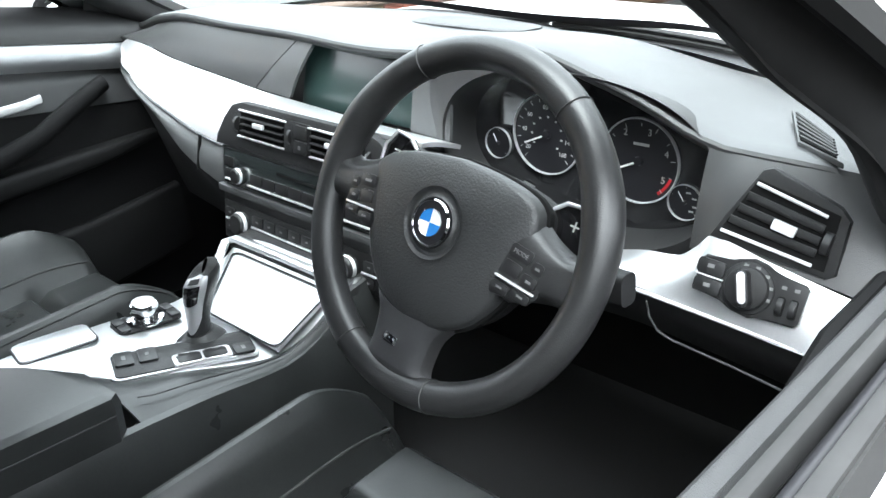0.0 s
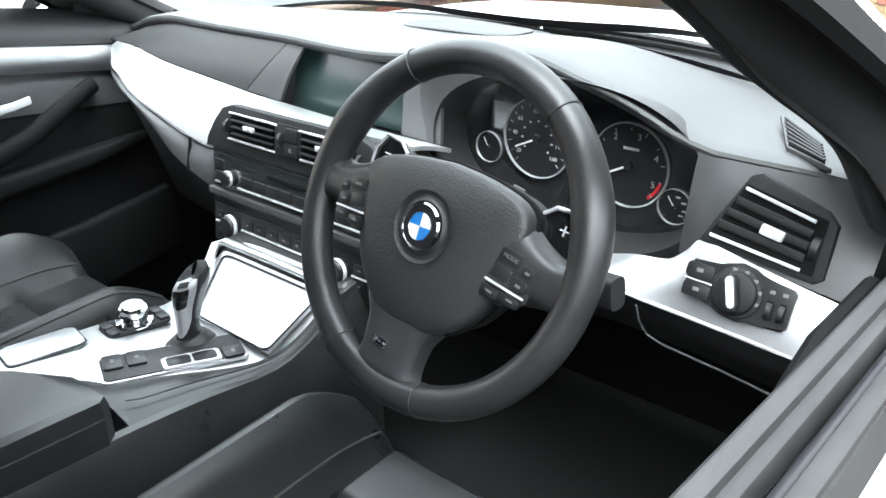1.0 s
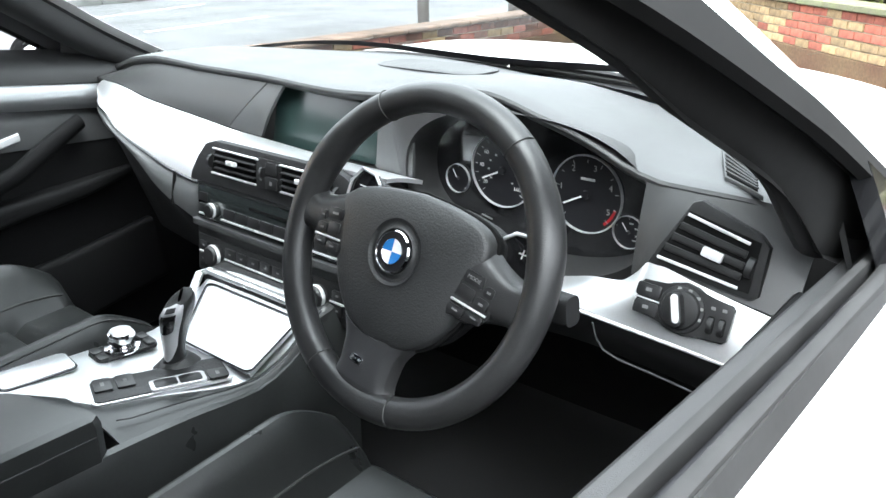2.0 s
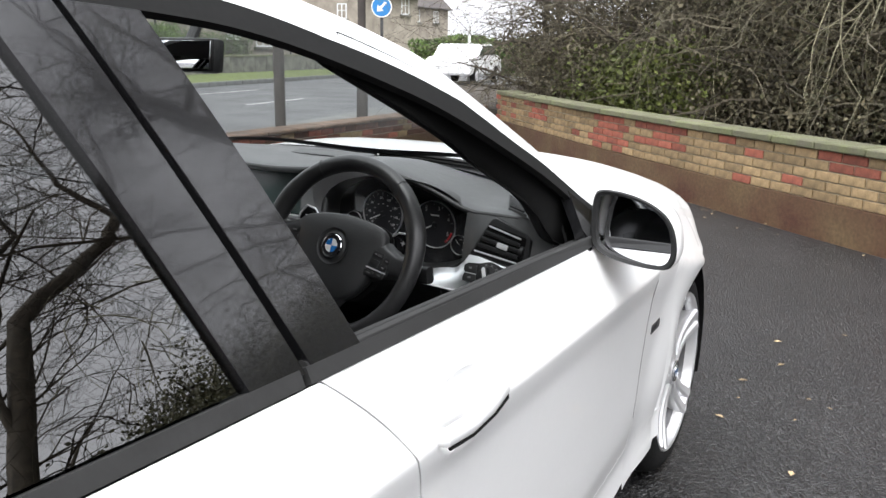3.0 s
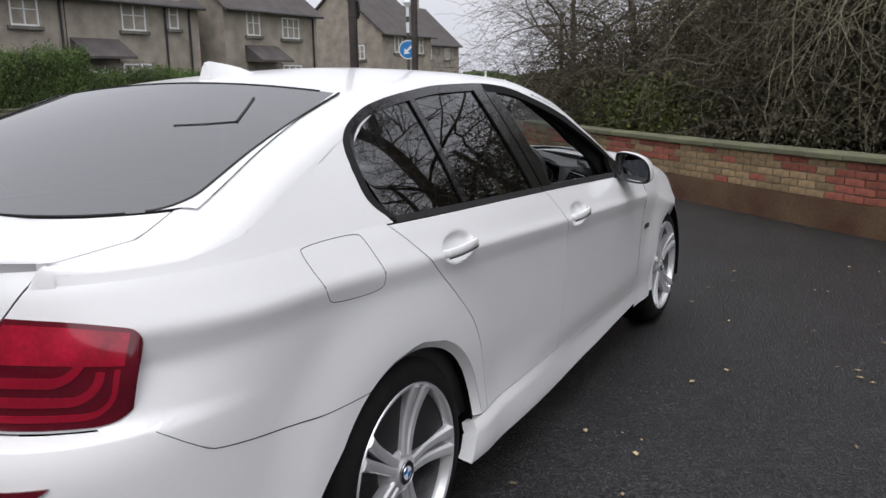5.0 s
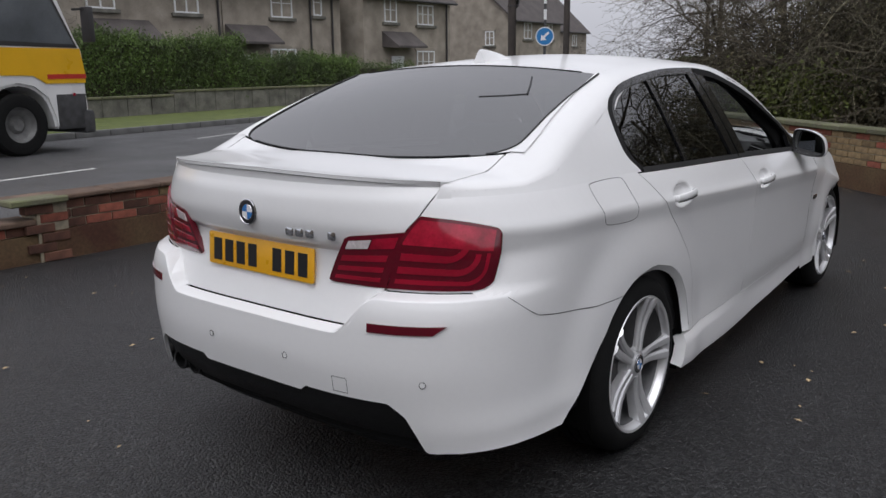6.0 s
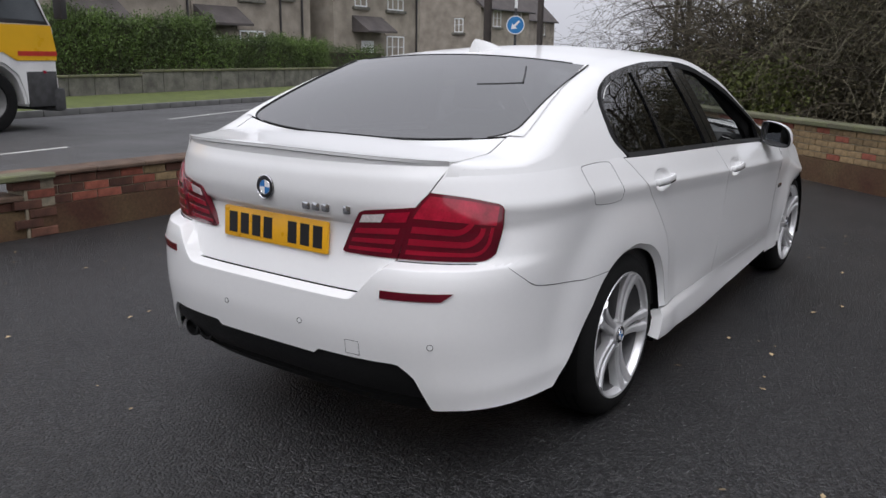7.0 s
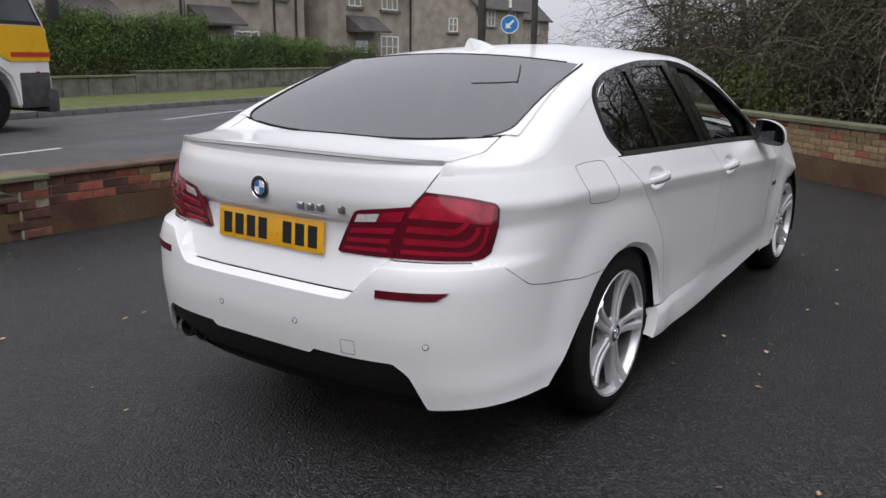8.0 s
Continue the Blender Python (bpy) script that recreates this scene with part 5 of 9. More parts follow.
def surround(u, v):
    a = 2 * math.pi * u
    x0, z0 = ring_pt(a, 0.203, 0.108, 0.108)
    x1, z1 = ring_pt(a, 0.30, 0.125, 0.125, 6.0)
    x1 = min(x1, 0.60)
    x1 = max(x1, 0.15)
    x, z = lerp(x0, x1, v), lerp(z0, z1, v)
    z = min(z, lip_z(x) - 0.003)
    return Vector((x, lerp(1.922, 1.932, v) + 0.10 * max(0, 0.92 - z) * 0, z))


cluster = mesh_part("instrument_binnacle", *patch(surround, span(0, 1, 72), span(0, 1, 5), 0.0, ref=(CX, 2.4, CZ)), M_DASH_FACE, dash, "dark instrument binnacle")
mesh_part("cluster_tunnel", *patch(lambda u, v: Vector((lerp(ring_pt(2 * math.pi * u, 0.203, 0.108, 0.108)[0], ring_pt(2 * math.pi * u, 0.196, 0.098, 0.10)[0], v), lerp(1.922, 1.988, v),
          lerp(ring_pt(2 * math.pi * u, 0.203, 0.108, 0.108)[1], ring_pt(2 * math.pi * u, 0.196, 0.098, 0.10)[1], v))), span(0, 1, 72), span(0, 1, 5), 0.0, ref=(CX, 1.95, CZ)), M_DASH_FACE, cluster)
part("cluster_plate", prism([(x - CX, z - CZ) for x, z in (ring_pt(2 * math.pi * k / 48, 0.199, 0.099, 0.101) for k in range(48))], 0.006, pose(CX, 1.994, CZ, 90, 0, 0)), M_BLACK_GLOSS, cluster)


def gauge(x, z, r, needle, ticks):
    m = pose(x, 1.987, z, 90, 0, 0)
    g = part("gauge", lathe([(0.0, 0.001), (r * 0.97, 0.001), (r * 0.99, 0.0)], 40, m), M_INK, cluster, "dial with pale markings")
    part("gauge_rim", lathe([(r * 0.985, 0.0), (r * 0.99, 0.0040), (r * 1.008, 0.0045), (r * 1.028, 0.0)], 44, m), M_SATIN, g)
    for k in range(ticks):
        a = radians(225 - 270 * k / (ticks - 1))
        big = k % 2 == 0
        part("gauge_tick", rbox(r * (0.11 if big else 0.07), r * 0.016, 0.0006, 0.0, m @ pose(r * 0.86 * math.cos(a), r * 0.86 * math.sin(a), 0.0015, 0, 0, math.degrees(a))), M_DIAL, g)
    part("needle", rbox(r * 0.72, r * 0.045, 0.001, 0.0, m @ pose(r * 0.34 * math.cos(radians(needle)), r * 0.34 * math.sin(radians(needle)), 0.004, 0, 0, needle)), M_NEEDLE, g)
    part("needle_hub", lathe([(0, 0.006), (r * 0.10, 0.006), (r * 0.12, 0.0)], 16, m), M_INK, g)
    return g, m


g_speed, ms = gauge(0.316, 0.973, 0.055, 205, 17)
for txt, a, rr in (("20", 215, .68), ("40", 175, .68), ("60", 140, .68), ("80", 95, .68), ("100", 62, .68), ("120", 25, .66), ("140", -10, .66), ("160", -42, .66)):
    part("gauge_number", text_mesh(txt, 0.0085, 0.0003, ms @ pose(0.055 * rr * math.cos(radians(a)), 0.055 * rr * math.sin(radians(a)), 0.002)), M_DIAL, g_speed)
g_tach, mt = gauge(0.457, 0.963, 0.0545, 207, 11)
for txt, a in (("1", 172), ("2", 122), ("3", 72), ("4", 22), ("5", -28)):
    part("gauge_number", text_mesh(txt, 0.0120, 0.0003, mt @ pose(0.040 * math.cos(radians(a)), 0.040 * math.sin(radians(a)), 0.002)), M_DIAL, g_tach)
part("red_zone", lathe([(0.0455, 0.0016), (0.0495, 0.0016)], 12, mt @ pose(0, 0, 0, 0, 0, -52), radians(34)), M_REDMARK, g_tach)
part("scale_note", rbox(0.022, 0.0035, 0.0004, 0.0, mt @ pose(0.002, 0.022, 0.002)), M_DIAL, g_tach)
gauge(0.233, 0.947, 0.0222, 120, 5)
g_temp, mq = gauge(0.524, 0.923, 0.0225, 125, 5)
for k, a in enumerate((75, 30, -15, -48)):
    part("scale_note", rbox(0.0060, 0.0022, 0.0004, 0.0, mq @ pose(0.0135 * math.cos(radians(a)), 0.0135 * math.sin(radians(a)), 0.002)), M_DIAL, g_temp)
for k in range(9):
    a = radians(214 - 32 * k)
    part("scale_note", rbox(0.0034, 0.0024, 0.0004, 0.0, ms @ pose(0.0245 * math.cos(a), 0.0245 * math.sin(a), 0.002)), M_DIAL, g_speed)
for x in (0.262, 0.290):
    part("indicator_bar", rbox(0.02, 0.002, 0.002, 0.0, pose(x, 1.984, 0.897, 0, 12, 0)), M_ICON, cluster)

# right-hand end: face, strip, vent, light switches, knee panel
ribbon("driver_face", [(0.56, 1.925, 1.030), (0.60, 1.922, 1.020), (0.66, 1.92, 1.020), (0.775, 1.95, 1.008)], [(0.56, 1.905, 0.898), (0.59, 1.890, 0.914), (0.608, 1.880, 0.934), (0.675, 1.876, 0.922), (0.775, 1.875, 0.908)], 0.575, 0.775, M_DASH_TOP, dash, 0.003, 16)
ribbon("bright_strip", [(0.46, 1.905, 0.870), (0.50, 1.895, 0.884), (0.53, 1.885, 0.895), (0.572, 1.878, 0.903), (0.593, 1.875, 0.920), (0.610, 1.873, 0.938), (0.675, 1.870, 0.926), (0.735, 1.868, 0.915), (0.78, 1.866, 0.908)],
       [(0.46, 1.86, 0.866), (0.53, 1.845, 0.868), (0.608, 1.838, 0.864), (0.671, 1.834, 0.859), (0.728, 1.831, 0.857), (0.78, 1.828, 0.856)], 0.47, 0.777, M_ALU, dash, 0.003, 60, 0.008, 8, "brushed aluminium dashboard strip")
mesh_part("strip_lip", *sweep([(x, 1.8375 - 0.03 * (x - 0.6) ** 1, 0.8635 - 0.045 * (x - 0.61)) for x in span(0.49, 0.776, 12)], circle(0.0022, 8)), M_SILVER, dash)
ribbon("knee_panel", [(0.30, 1.875, 0.862), (0.55, 1.850, 0.862), (0.64, 1.842, 0.857), (0.78, 1.832, 0.853)], [(0.30, 1.93, 0.76), (0.55, 1.90, 0.790), (0.78, 1.875, 0.785)], 0.30, 0.775, M_DASH_FACE, dash, 0.01, 24)
mesh_part("knee_panel_edge", *sweep([(0.560, 1.836, 0.858), (0.563, 1.840, 0.838), (0.572, 1.844, 0.822), (0.590, 1.846, 0.815), (0.66, 1.845, 0.809), (0.725, 1.840, 0.804), (0.738, 1.836, 0.812), (0.752, 1.826, 0.850)], circle(0.0014, 6)), M_DASH, dash)
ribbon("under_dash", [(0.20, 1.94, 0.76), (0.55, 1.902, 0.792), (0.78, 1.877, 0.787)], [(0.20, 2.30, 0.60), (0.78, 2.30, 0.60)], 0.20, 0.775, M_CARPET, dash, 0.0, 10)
vent_m = pose(0.668, 1.893, 0.962, 76, 0, 4)
BEZEL = [(-0.063, -0.028), (-0.050, -0.004), (-0.022, 0.050), (-0.012, 0.054), (0.058, 0.027), (0.069, 0.015), (0.067, -0.040), (0.058, -0.046)]
vent = part("air_vent", prism(BEZEL[::-1], 0.012, vent_m, 0.004), M_BLACK_TRIM, dash, "black slatted air vent")
OPEN_L, OPEN_R = ((-0.050, -0.018), (-0.023, 0.036)), ((0.044, -0.034), (0.049, 0.016))
part("vent_hollow", prism([(OPEN_L[0][0] - 0.003, OPEN_L[0][1] - 0.003), (OPEN_R[0][0] + 0.012, OPEN_R[0][1] - 0.004), (OPEN_R[1][0] + 0.011, OPEN_R[1][1] + 0.003), (OPEN_L[1][0], OPEN_L[1][1] + 0.004)], 0.002, vent_m @ pose(0, 0, 0.0115)), M_GAP, vent)
for k in range(5):
    t = k / 4
    a, b = (Vector((lerp(e[0][0], e[1][0], t), lerp(e[0][1], e[1][1], t), 0.0155)) for e in (OPEN_L, OPEN_R))
    mesh_part("vent_slat", *sweep([vent_m @ a, vent_m @ b], round_rect(0.0036 if k in (0, 4) else 0.0085, 0.0034 if k in (0, 4) else 0.0026, 0.001, 2), up=(0, -0.97, 0.24)), M_SILVER if k in (0, 4) else M_BLACK_TRIM, vent)
part("vent_slider", rbox(0.024, 0.011, 0.008, 0.002, vent_m @ pose(0.012, -0.003, 0.019, 0, 0, -13)), M_SILVER, vent)
part("vent_wheel", lathe([(0, 0.004), (0.011, 0.004), (0.012, 0.003), (0.012, -0.004), (0, -0.004)], 16, vent_m @ pose(0.0535, -0.010, 0.0125, 0, 90, -8)), M_BUTTON, vent)
sw_m = pose(0.666, 1.8455, 0.9035, 70, 0, 2)
switch = part("light_switch_panel", prism([(-0.056, -0.015), (-0.024, -0.018), (-0.012, -0.026), (0.006, -0.029), (0.020, -0.025), (0.050, -0.026), (0.055, -0.022), (0.058, 0.012), (0.054, 0.017), (0.024, 0.022), (0.014, 0.028), (0.000, 0.031), (-0.016, 0.027), (-0.024, 0.023), (-0.048, 0.024), (-0.052, 0.020)], 0.005, sw_m, 0.0015), M_BUTTON, dash, "black light switch panel")
part("switch_dial", lathe([(0.0, 0.008), (0.019, 0.008), (0.021, 0.007), (0.0225, 0.003), (0.026, 0.002), (0.027, 0.0)], 40, sw_m @ pose(0.000, 0.000, 0.005)), M_BLACK_TRIM, switch)
knob = part("switch_knob", prism(round_rect(0.0125, 0.038, 0.006), 0.013, sw_m @ pose(0.0, 0.0, 0.012, 0, 0, 16), 0.003), M_BUTTON, switch)
part("knob_blade", prism(round_rect(0.0075, 0.032, 0.0035), 0.004, sw_m @ pose(0.0, 0.001, 0.0235, 0, 0, 16), 0.001), M_SILVER, knob, "silver pointer of the rotary knob")
for k in range(5):
    a = radians(104 - 30 * k)
    part("dial_mark", rbox(0.0045, 0.0032, 0.0005, 0.0, sw_m @ pose(0.0235 * math.cos(a), 0.0235 * math.sin(a), 0.0078)), M_ICON, switch)
for y in (0.012, -0.008):
    part("switch_button", prism(round_rect(0.029, 0.0155, 0.003), 0.003, sw_m @ pose(-0.040, y, 0.005, 0, 0, -4), 0.001), M_BUTTON, switch)
    part("button_icon", rbox(0.007, 0.004, 0.0004, 0.0, sw_m @ pose(-0.040, y + 0.001, 0.0084)), M_ICON, switch)
part("switch_line", rbox(0.030, 0.0018, 0.0020, 0.0005, sw_m @ pose(-0.040, 0.002, 0.0070, 0, 0, -4)), M_SILVER, switch)
for x in (0.0345, 0.047):
    part("dimmer_slot", prism(round_rect(0.008, 0.020, 0.003), 0.001, sw_m @ pose(x, -0.009, 0.005)), M_GAP, switch)
    part("dimmer_wheel", lathe([(0, 0.003), (0.010, 0.003), (0.0105, 0.002), (0.0105, -0.003), (0, -0.003)], 14, sw_m @ pose(x, -0.009, 0.000, 0, 90, 0)), M_BLACK_TRIM, switch)
    part("button_icon", rbox(0.005, 0.0035, 0.0004, 0.0, sw_m @ pose(x, 0.010, 0.0055)), M_ICON, switch)

# centre stack: air vents above, radio and climate panels below
stack_m = pose(-0.019, 1.835, 0.870, 83, 0, -1)
stack = part("centre_stack", prism([(-0.215, 0.026), (-0.212, -0.135), (0.20, -0.135), (0.215, 0.026)], 0.012, stack_m, 0.003), M_DASH_FACE, dash, "black centre stack with radio and climate controls")
part("stack_body", rbox(0.40, 0.26, 0.28, 0.02, pose(-0.012, 1.985, 0.80)), M_DASH_FACE, dash)
vf = stack_m @ pose(0, 0.070, 0.006)
surround_o = [(-0.224, -0.042), (-0.220, -0.026), (-0.200, 0.004), (-0.176, 0.028), (-0.150, 0.036), (0.150, 0.036), (0.176, 0.028), (0.200, 0.004), (0.220, -0.026), (0.224, -0.042)]
part("vent_surround", prism(surround_o[::-1], 0.014, vf, 0.005), M_BLACK_TRIM, stack)
for sx, w in ((-1, 0.112), (1, 0.112)):
    xm = sx * 0.088
    part("vent_hollow", prism([(xm - w / 2 - (0.012 if sx < 0 else 0), -0.019), (xm + w / 2 + (0.012 if sx > 0 else 0), -0.019), (xm + w / 2, 0.024), (xm - w / 2, 0.024)], 0.002, vf @ pose(0, 0, 0.0135)), M_GAP, stack)
    for k, y in enumerate((-0.0185, -0.008, 0.0025, 0.013, 0.0235)):
        part("vent_slat", rbox(w * (1.10 if k in (0, 4) else 0.98), 0.0030 if k in (0, 4) else 0.0022, 0.004 if k in (0, 4) else 0.009, 0.001, vf @ pose(xm - (0.004 if k == 0 else 0) * -sx, y, 0.0170, 12, 0, 0)), M_SILVER if k in (0, 4) else M_BLACK_TRIM, stack)
    part("vent_slider", rbox(0.026, 0.008, 0.006, 0.002, vf @ pose(xm - 0.004, 0.006, 0.0215)), M_SILVER, stack)
    part("vent_thumbwheel", lathe([(0, 0.003), (0.013, 0.003), (0.013, -0.003), (0, -0.003)], 16, vf @ pose(sx * 0.157, 0.000, 0.010, 0, 90, 0)), M_BUTTON, stack)
    part("thumbwheel_mark", rbox(0.004, 0.004, 0.001, 0.0, vf @ pose(sx * 0.157, 0.004, 0.0226)), M_ICON, stack)
part("hazard_block", prism(round_rect(0.062, 0.050, 0.004), 0.004, vf @ pose(0, 0.002, 0.013), 0.001), M_BLACK_TRIM, stack)
for y in (0.014, -0.009):
    part("hazard_button", prism(round_rect(0.028, 0.019, 0.003), 0.004, vf @ pose(0.010, y, 0.0165), 0.0015), M_BUTTON, stack)
part("button_icon", rbox(0.006, 0.006, 0.0004, 0.0, vf @ pose(0.010, -0.009, 0.0207)), M_ICON, stack)
part("vent_thumbwheel", lathe([(0, 0.003), (0.014, 0.003), (0.014, -0.003), (0, -0.003)], 16, vf @ pose(-0.018, 0.002, 0.0085, 0, 90, 0)), M_BUTTON, stack)
part("radio_face", prism([(-0.206, 0.022), (-0.204, -0.036), (0.200, -0.036), (0.204, 0.022)][::-1], 0.004, stack_m @ pose(0.0, 0.0, 0.012), 0.0015), M_RADIO, stack, "glossy black radio panel")
part("disc_slot", rbox(0.155, 0.0040, 0.003, 0.0, stack_m @ pose(0.020, 0.006, 0.0160)), M_GAP, stack)
for x0, x1 in ((-0.200, -0.176), (-0.136, 0.200)):
    part("radio_line", rbox(x1 - x0, 0.0028, 0.004, 0.0008, stack_m @ pose((x0 + x1) / 2, -0.0285, 0.0175)), M_SILVER, stack)
for k in range(9):
    part("preset_button", prism(round_rect(0.0305, 0.017, 0.002), 0.003, stack_m @ pose(-0.112 + 0.0335 * k, -0.0165, 0.0155), 0.0008), M_BUTTON, stack)


def dial_knob(m, r, h, parent):
    k = part("dial_knob", lathe([(0.0, h), (r * 0.80, h), (r * 0.92, h * 0.92), (r, h * 0.75), (r, 0.0)], 30, m), M_BUTTON, parent)
    part("knob_ring", lathe([(r * 1.0, h * 0.35), (r * 1.07, h * 0.40), (r * 1.07, h * 0.62), (r * 1.0, h * 0.70)], 30, m), M_SILVER, k)


dial_knob(stack_m @ pose(-0.158, -0.017, 0.015), 0.0125, 0.015, stack)
for y in (0.002, -0.018):
    part("radio_button", prism(round_rect(0.026, 0.015, 0.002), 0.003, stack_m @ pose(-0.188, y, 0.0155), 0.0008), M_BUTTON, stack)
part("stack_divider", prism([(-0.216, -0.040), (-0.214, -0.052), (0.205, -0.052), (0.208, -0.040)][::-1], 0.016, stack_m @ pose(0, 0, 0.006), 0.004), M_DASH, stack)
part("climate_face", prism([(-0.208, -0.068), (-0.204, -0.128), (0.195, -0.128), (0.200, -0.068)][::-1], 0.004, stack_m @ pose(0.0, 0.0, 0.010), 0.0015), M_BLACK_TRIM, stack)
for x in (-0.152, 0.120):
    dial_knob(stack_m @ pose(x, -0.097, 0.013), 0.0185, 0.020, stack)
for x0, x1 in ((-0.202, -0.176), (-0.128, 0.098), (0.144, 0.175)):
    part("climate_line", rbox(x1 - x0, 0.0030, 0.004, 0.0008, stack_m @ pose((x0 + x1) / 2, -0.0985, 0.0155)), M_SILVER, stack)
for k in range(7):
    for y in (-0.087, -0.111):
        part("climate_button", prism(round_rect(0.0295, 0.0175, 0.002), 0.003, stack_m @ pose(-0.112 + 0.0325 * k, y, 0.0135), 0.0008), M_BUTTON, stack)
        part("button_icon", rbox(0.006, 0.0028, 0.0004, 0.0, stack_m @ pose(-0.112 + 0.0325 * k, y, 0.0168)), M_ICON, stack)
for x in (-0.190, 0.160):
    for y in (-0.087, -0.111):
        part("climate_button", prism(round_rect(0.024, 0.016, 0.002), 0.003, stack_m @ pose(x, y, 0.0135), 0.0008), M_BUTTON, stack)
        part("button_icon", rbox(0.006, 0.0030, 0.0004, 0.0, stack_m @ pose(x, y, 0.0168)), M_ICON, stack)

# ---- centre console ----
console = new("centre_console")
console.parent = car


def console_z(y):
    return pchip((1.05, 1.42, 1.52, 1.65, 1.69, 1.79), (0.715, 0.712, 0.708, 0.697, 0.706, 0.765), y)


mesh_part("console_side", *join(*[patch(lambda u, v: Vector((sx * (0.128 + 0.034 * math.sin(math.pi / 2 * min(1, v * 2.2))), u, console_z(u) - 0.001 - 0.30 * max(0, v - 0.12) - 0.018 * v)), span(1.0, 1.82, 30), span(0, 1, 12), 0.0, ref=(0, 1.4, 0.4)) for sx in (-1, 1)]), M_LEATHER, console, "black leather console side")
part("console_core", rbox(0.27, 0.80, 0.30, 0.02, pose(0, 1.42, 0.535)), M_DASH_FACE, console)


def plate_edge(y):
    return pchip((1.36, 1.452, 1.475, 1.52, 1.556, 1.63, 1.676, 1.75, 1.80), (-0.08, -0.010, 0.028, 0.052, 0.070, 0.103, 0.113, 0.117, 0.116), y)


mesh_part("console_plate", *patch(lambda u, v: Vector((lerp(-0.145, plate_edge(v), u), v, console_z(v) + 0.004 - 0.003 * abs(2 * u - 1) ** 6)), span(0, 1, 24), span(1.20, 1.80, 50), 0.008, ref=(0, 1.5, 0.3)), M_ALU, console, "brushed aluminium console plate")
mesh_part("console_shoulder", *patch(lambda u, v: Vector((lerp(plate_edge(v), 0.140, u), v, console_z(v) + 0.001 + 0.010 * math.sin(math.pi * u) - 0.010 * u)), span(0, 1, 8), span(1.445, 1.80, 30), 0.004, ref=(0, 1.5, 0.3)), M_LEATHER, console)
mesh_part("stitch_line", *sweep([(plate_edge(y) * 0.35 + 0.140 * 0.65, y, console_z(y) + 0.0105) for y in span(1.46, 1.78, 24)], circle(0.0011, 6)), M_INK, console)
# oddments tray with its sliding lid
def tray_pt(px, py, up=0.0):
    n, f = Vector((lerp(-0.058, 0.112, px), 1.655, 0.7045)), Vector((lerp(-0.125, 0.108, px), 1.758, 0.750))
    return n.lerp(f, py) + Vector((0, -0.3 * up, up))


part("tray_frame", merge(rbox(0.30, 0.060, 0.05, 0.012, pose(-0.010, 1.800, 0.744, 12, 0, 0))), M_DASH_FACE, console)
mesh_part("tray_lip", *sweep([tray_pt(-0.12, -0.02, 0.001), tray_pt(-0.13, 0.5, 0.002), tray_pt(-0.12, 1.08, 0.006), tray_pt(-0.02, 1.16, 0.010), tray_pt(0.5, 1.17, 0.010), tray_pt(1.05, 1.16, 0.010)], circle(0.008, 10, 0.006)), M_ALU, console, "bright edge of the oddments tray")
tray = mesh_part("tray_lid", *patch(lambda u, v: tray_pt(u, v, 0.004), span(0, 1, 8), span(0, 1, 8), 0.006, ref=(0, 1.7, 0.3)), M_ALU, console, "bright sliding tray lid")
mesh_part("tray_seam", *sweep([tray_pt(0.5 + x, 0.5 + y, 0.006) for x, y in round_rect(1.0, 1.0, 0.10, 4)], circle(0.0017, 6), closed=True), M_INK, tray)
# ashtray lid
part("cup_holder_lid", prism(round_rect(0.058, 0.100, 0.010), 0.006, pose(-0.124, 1.456, 0.7135, 0.5, 0, -8), 0.002), M_ALU, console, "aluminium cup-holder lid")
mesh_part("lid_seam", *sweep([pose(-0.124, 1.456, 0.7165, 0.5, 0, -8) @ Vector((x, y, 0)) for x, y in round_rect(0.061, 0.103, 0.011)], circle(0.0015, 6), closed=True), M_INK, console)
# rotary controller
ctl_m = pose(-0.101, 1.580, 0.7075, 0, 0, -6)
part("controller_base", prism(round_rect(0.052, 0.094, 0.012), 0.005, ctl_m, 0.002), M_BLACK_TRIM, console)
ctl = part("rotary_controller", lathe([(0, 0.034), (0.0165, 0.034), (0.0195, 0.0325), (0.0208, 0.029), (0.0208, 0.019), (0.0190, 0.016), (0.0190, 0.010), (0.0265, 0.009), (0.0275, 0.006), (0.0270, 0.004)], 40, ctl_m), M_CHROME, console, "chrome rotary controller")
part("controller_cap", lathe([(0, 0.0352), (0.0160, 0.0348), (0.0166, 0.0338)], 30, ctl_m), M_ALU, ctl)
for k in range(2):
    for y in (0.037, -0.037):
        part("menu_button", prism(round_rect(0.022, 0.014, 0.003), 0.004, ctl_m @ pose(0.012 - 0.024 * k, y, 0.005, 0, 0, 0), 0.001), M_BUTTON, console)
# gear selector
gate_m = pose(0.030, 1.562, 0.7075, -3, 0, -21)
part("gate_frame", prism(round_rect(0.072, 0.190, 0.010), 0.0042, gate_m, 0.0012), M_ALU, console)
part("gear_gate", prism(round_rect(0.064, 0.182, 0.008), 0.003, gate_m @ pose(0, 0, 0.0030), 0.001), M_DASH_FACE, console)
for y, ic in ((-0.076, 0.012), (-0.046, 0.008)):
    part("brake_button", prism(round_rect(0.036, 0.024, 0.003), 0.004, gate_m @ pose(-0.012, y, 0.0050), 0.001), M_BUTTON, console)
    part("button_icon", rbox(ic, 0.005, 0.0004, 0.0, gate_m @ pose(-0.012, y, 0.0093)), M_ICON, console)
part("drive_mode_frame", prism(round_rect(0.030, 0.076, 0.005), 0.0045, gate_m @ pose(0.020, 0.020, 0.0045), 0.001), M_SILVER, console)
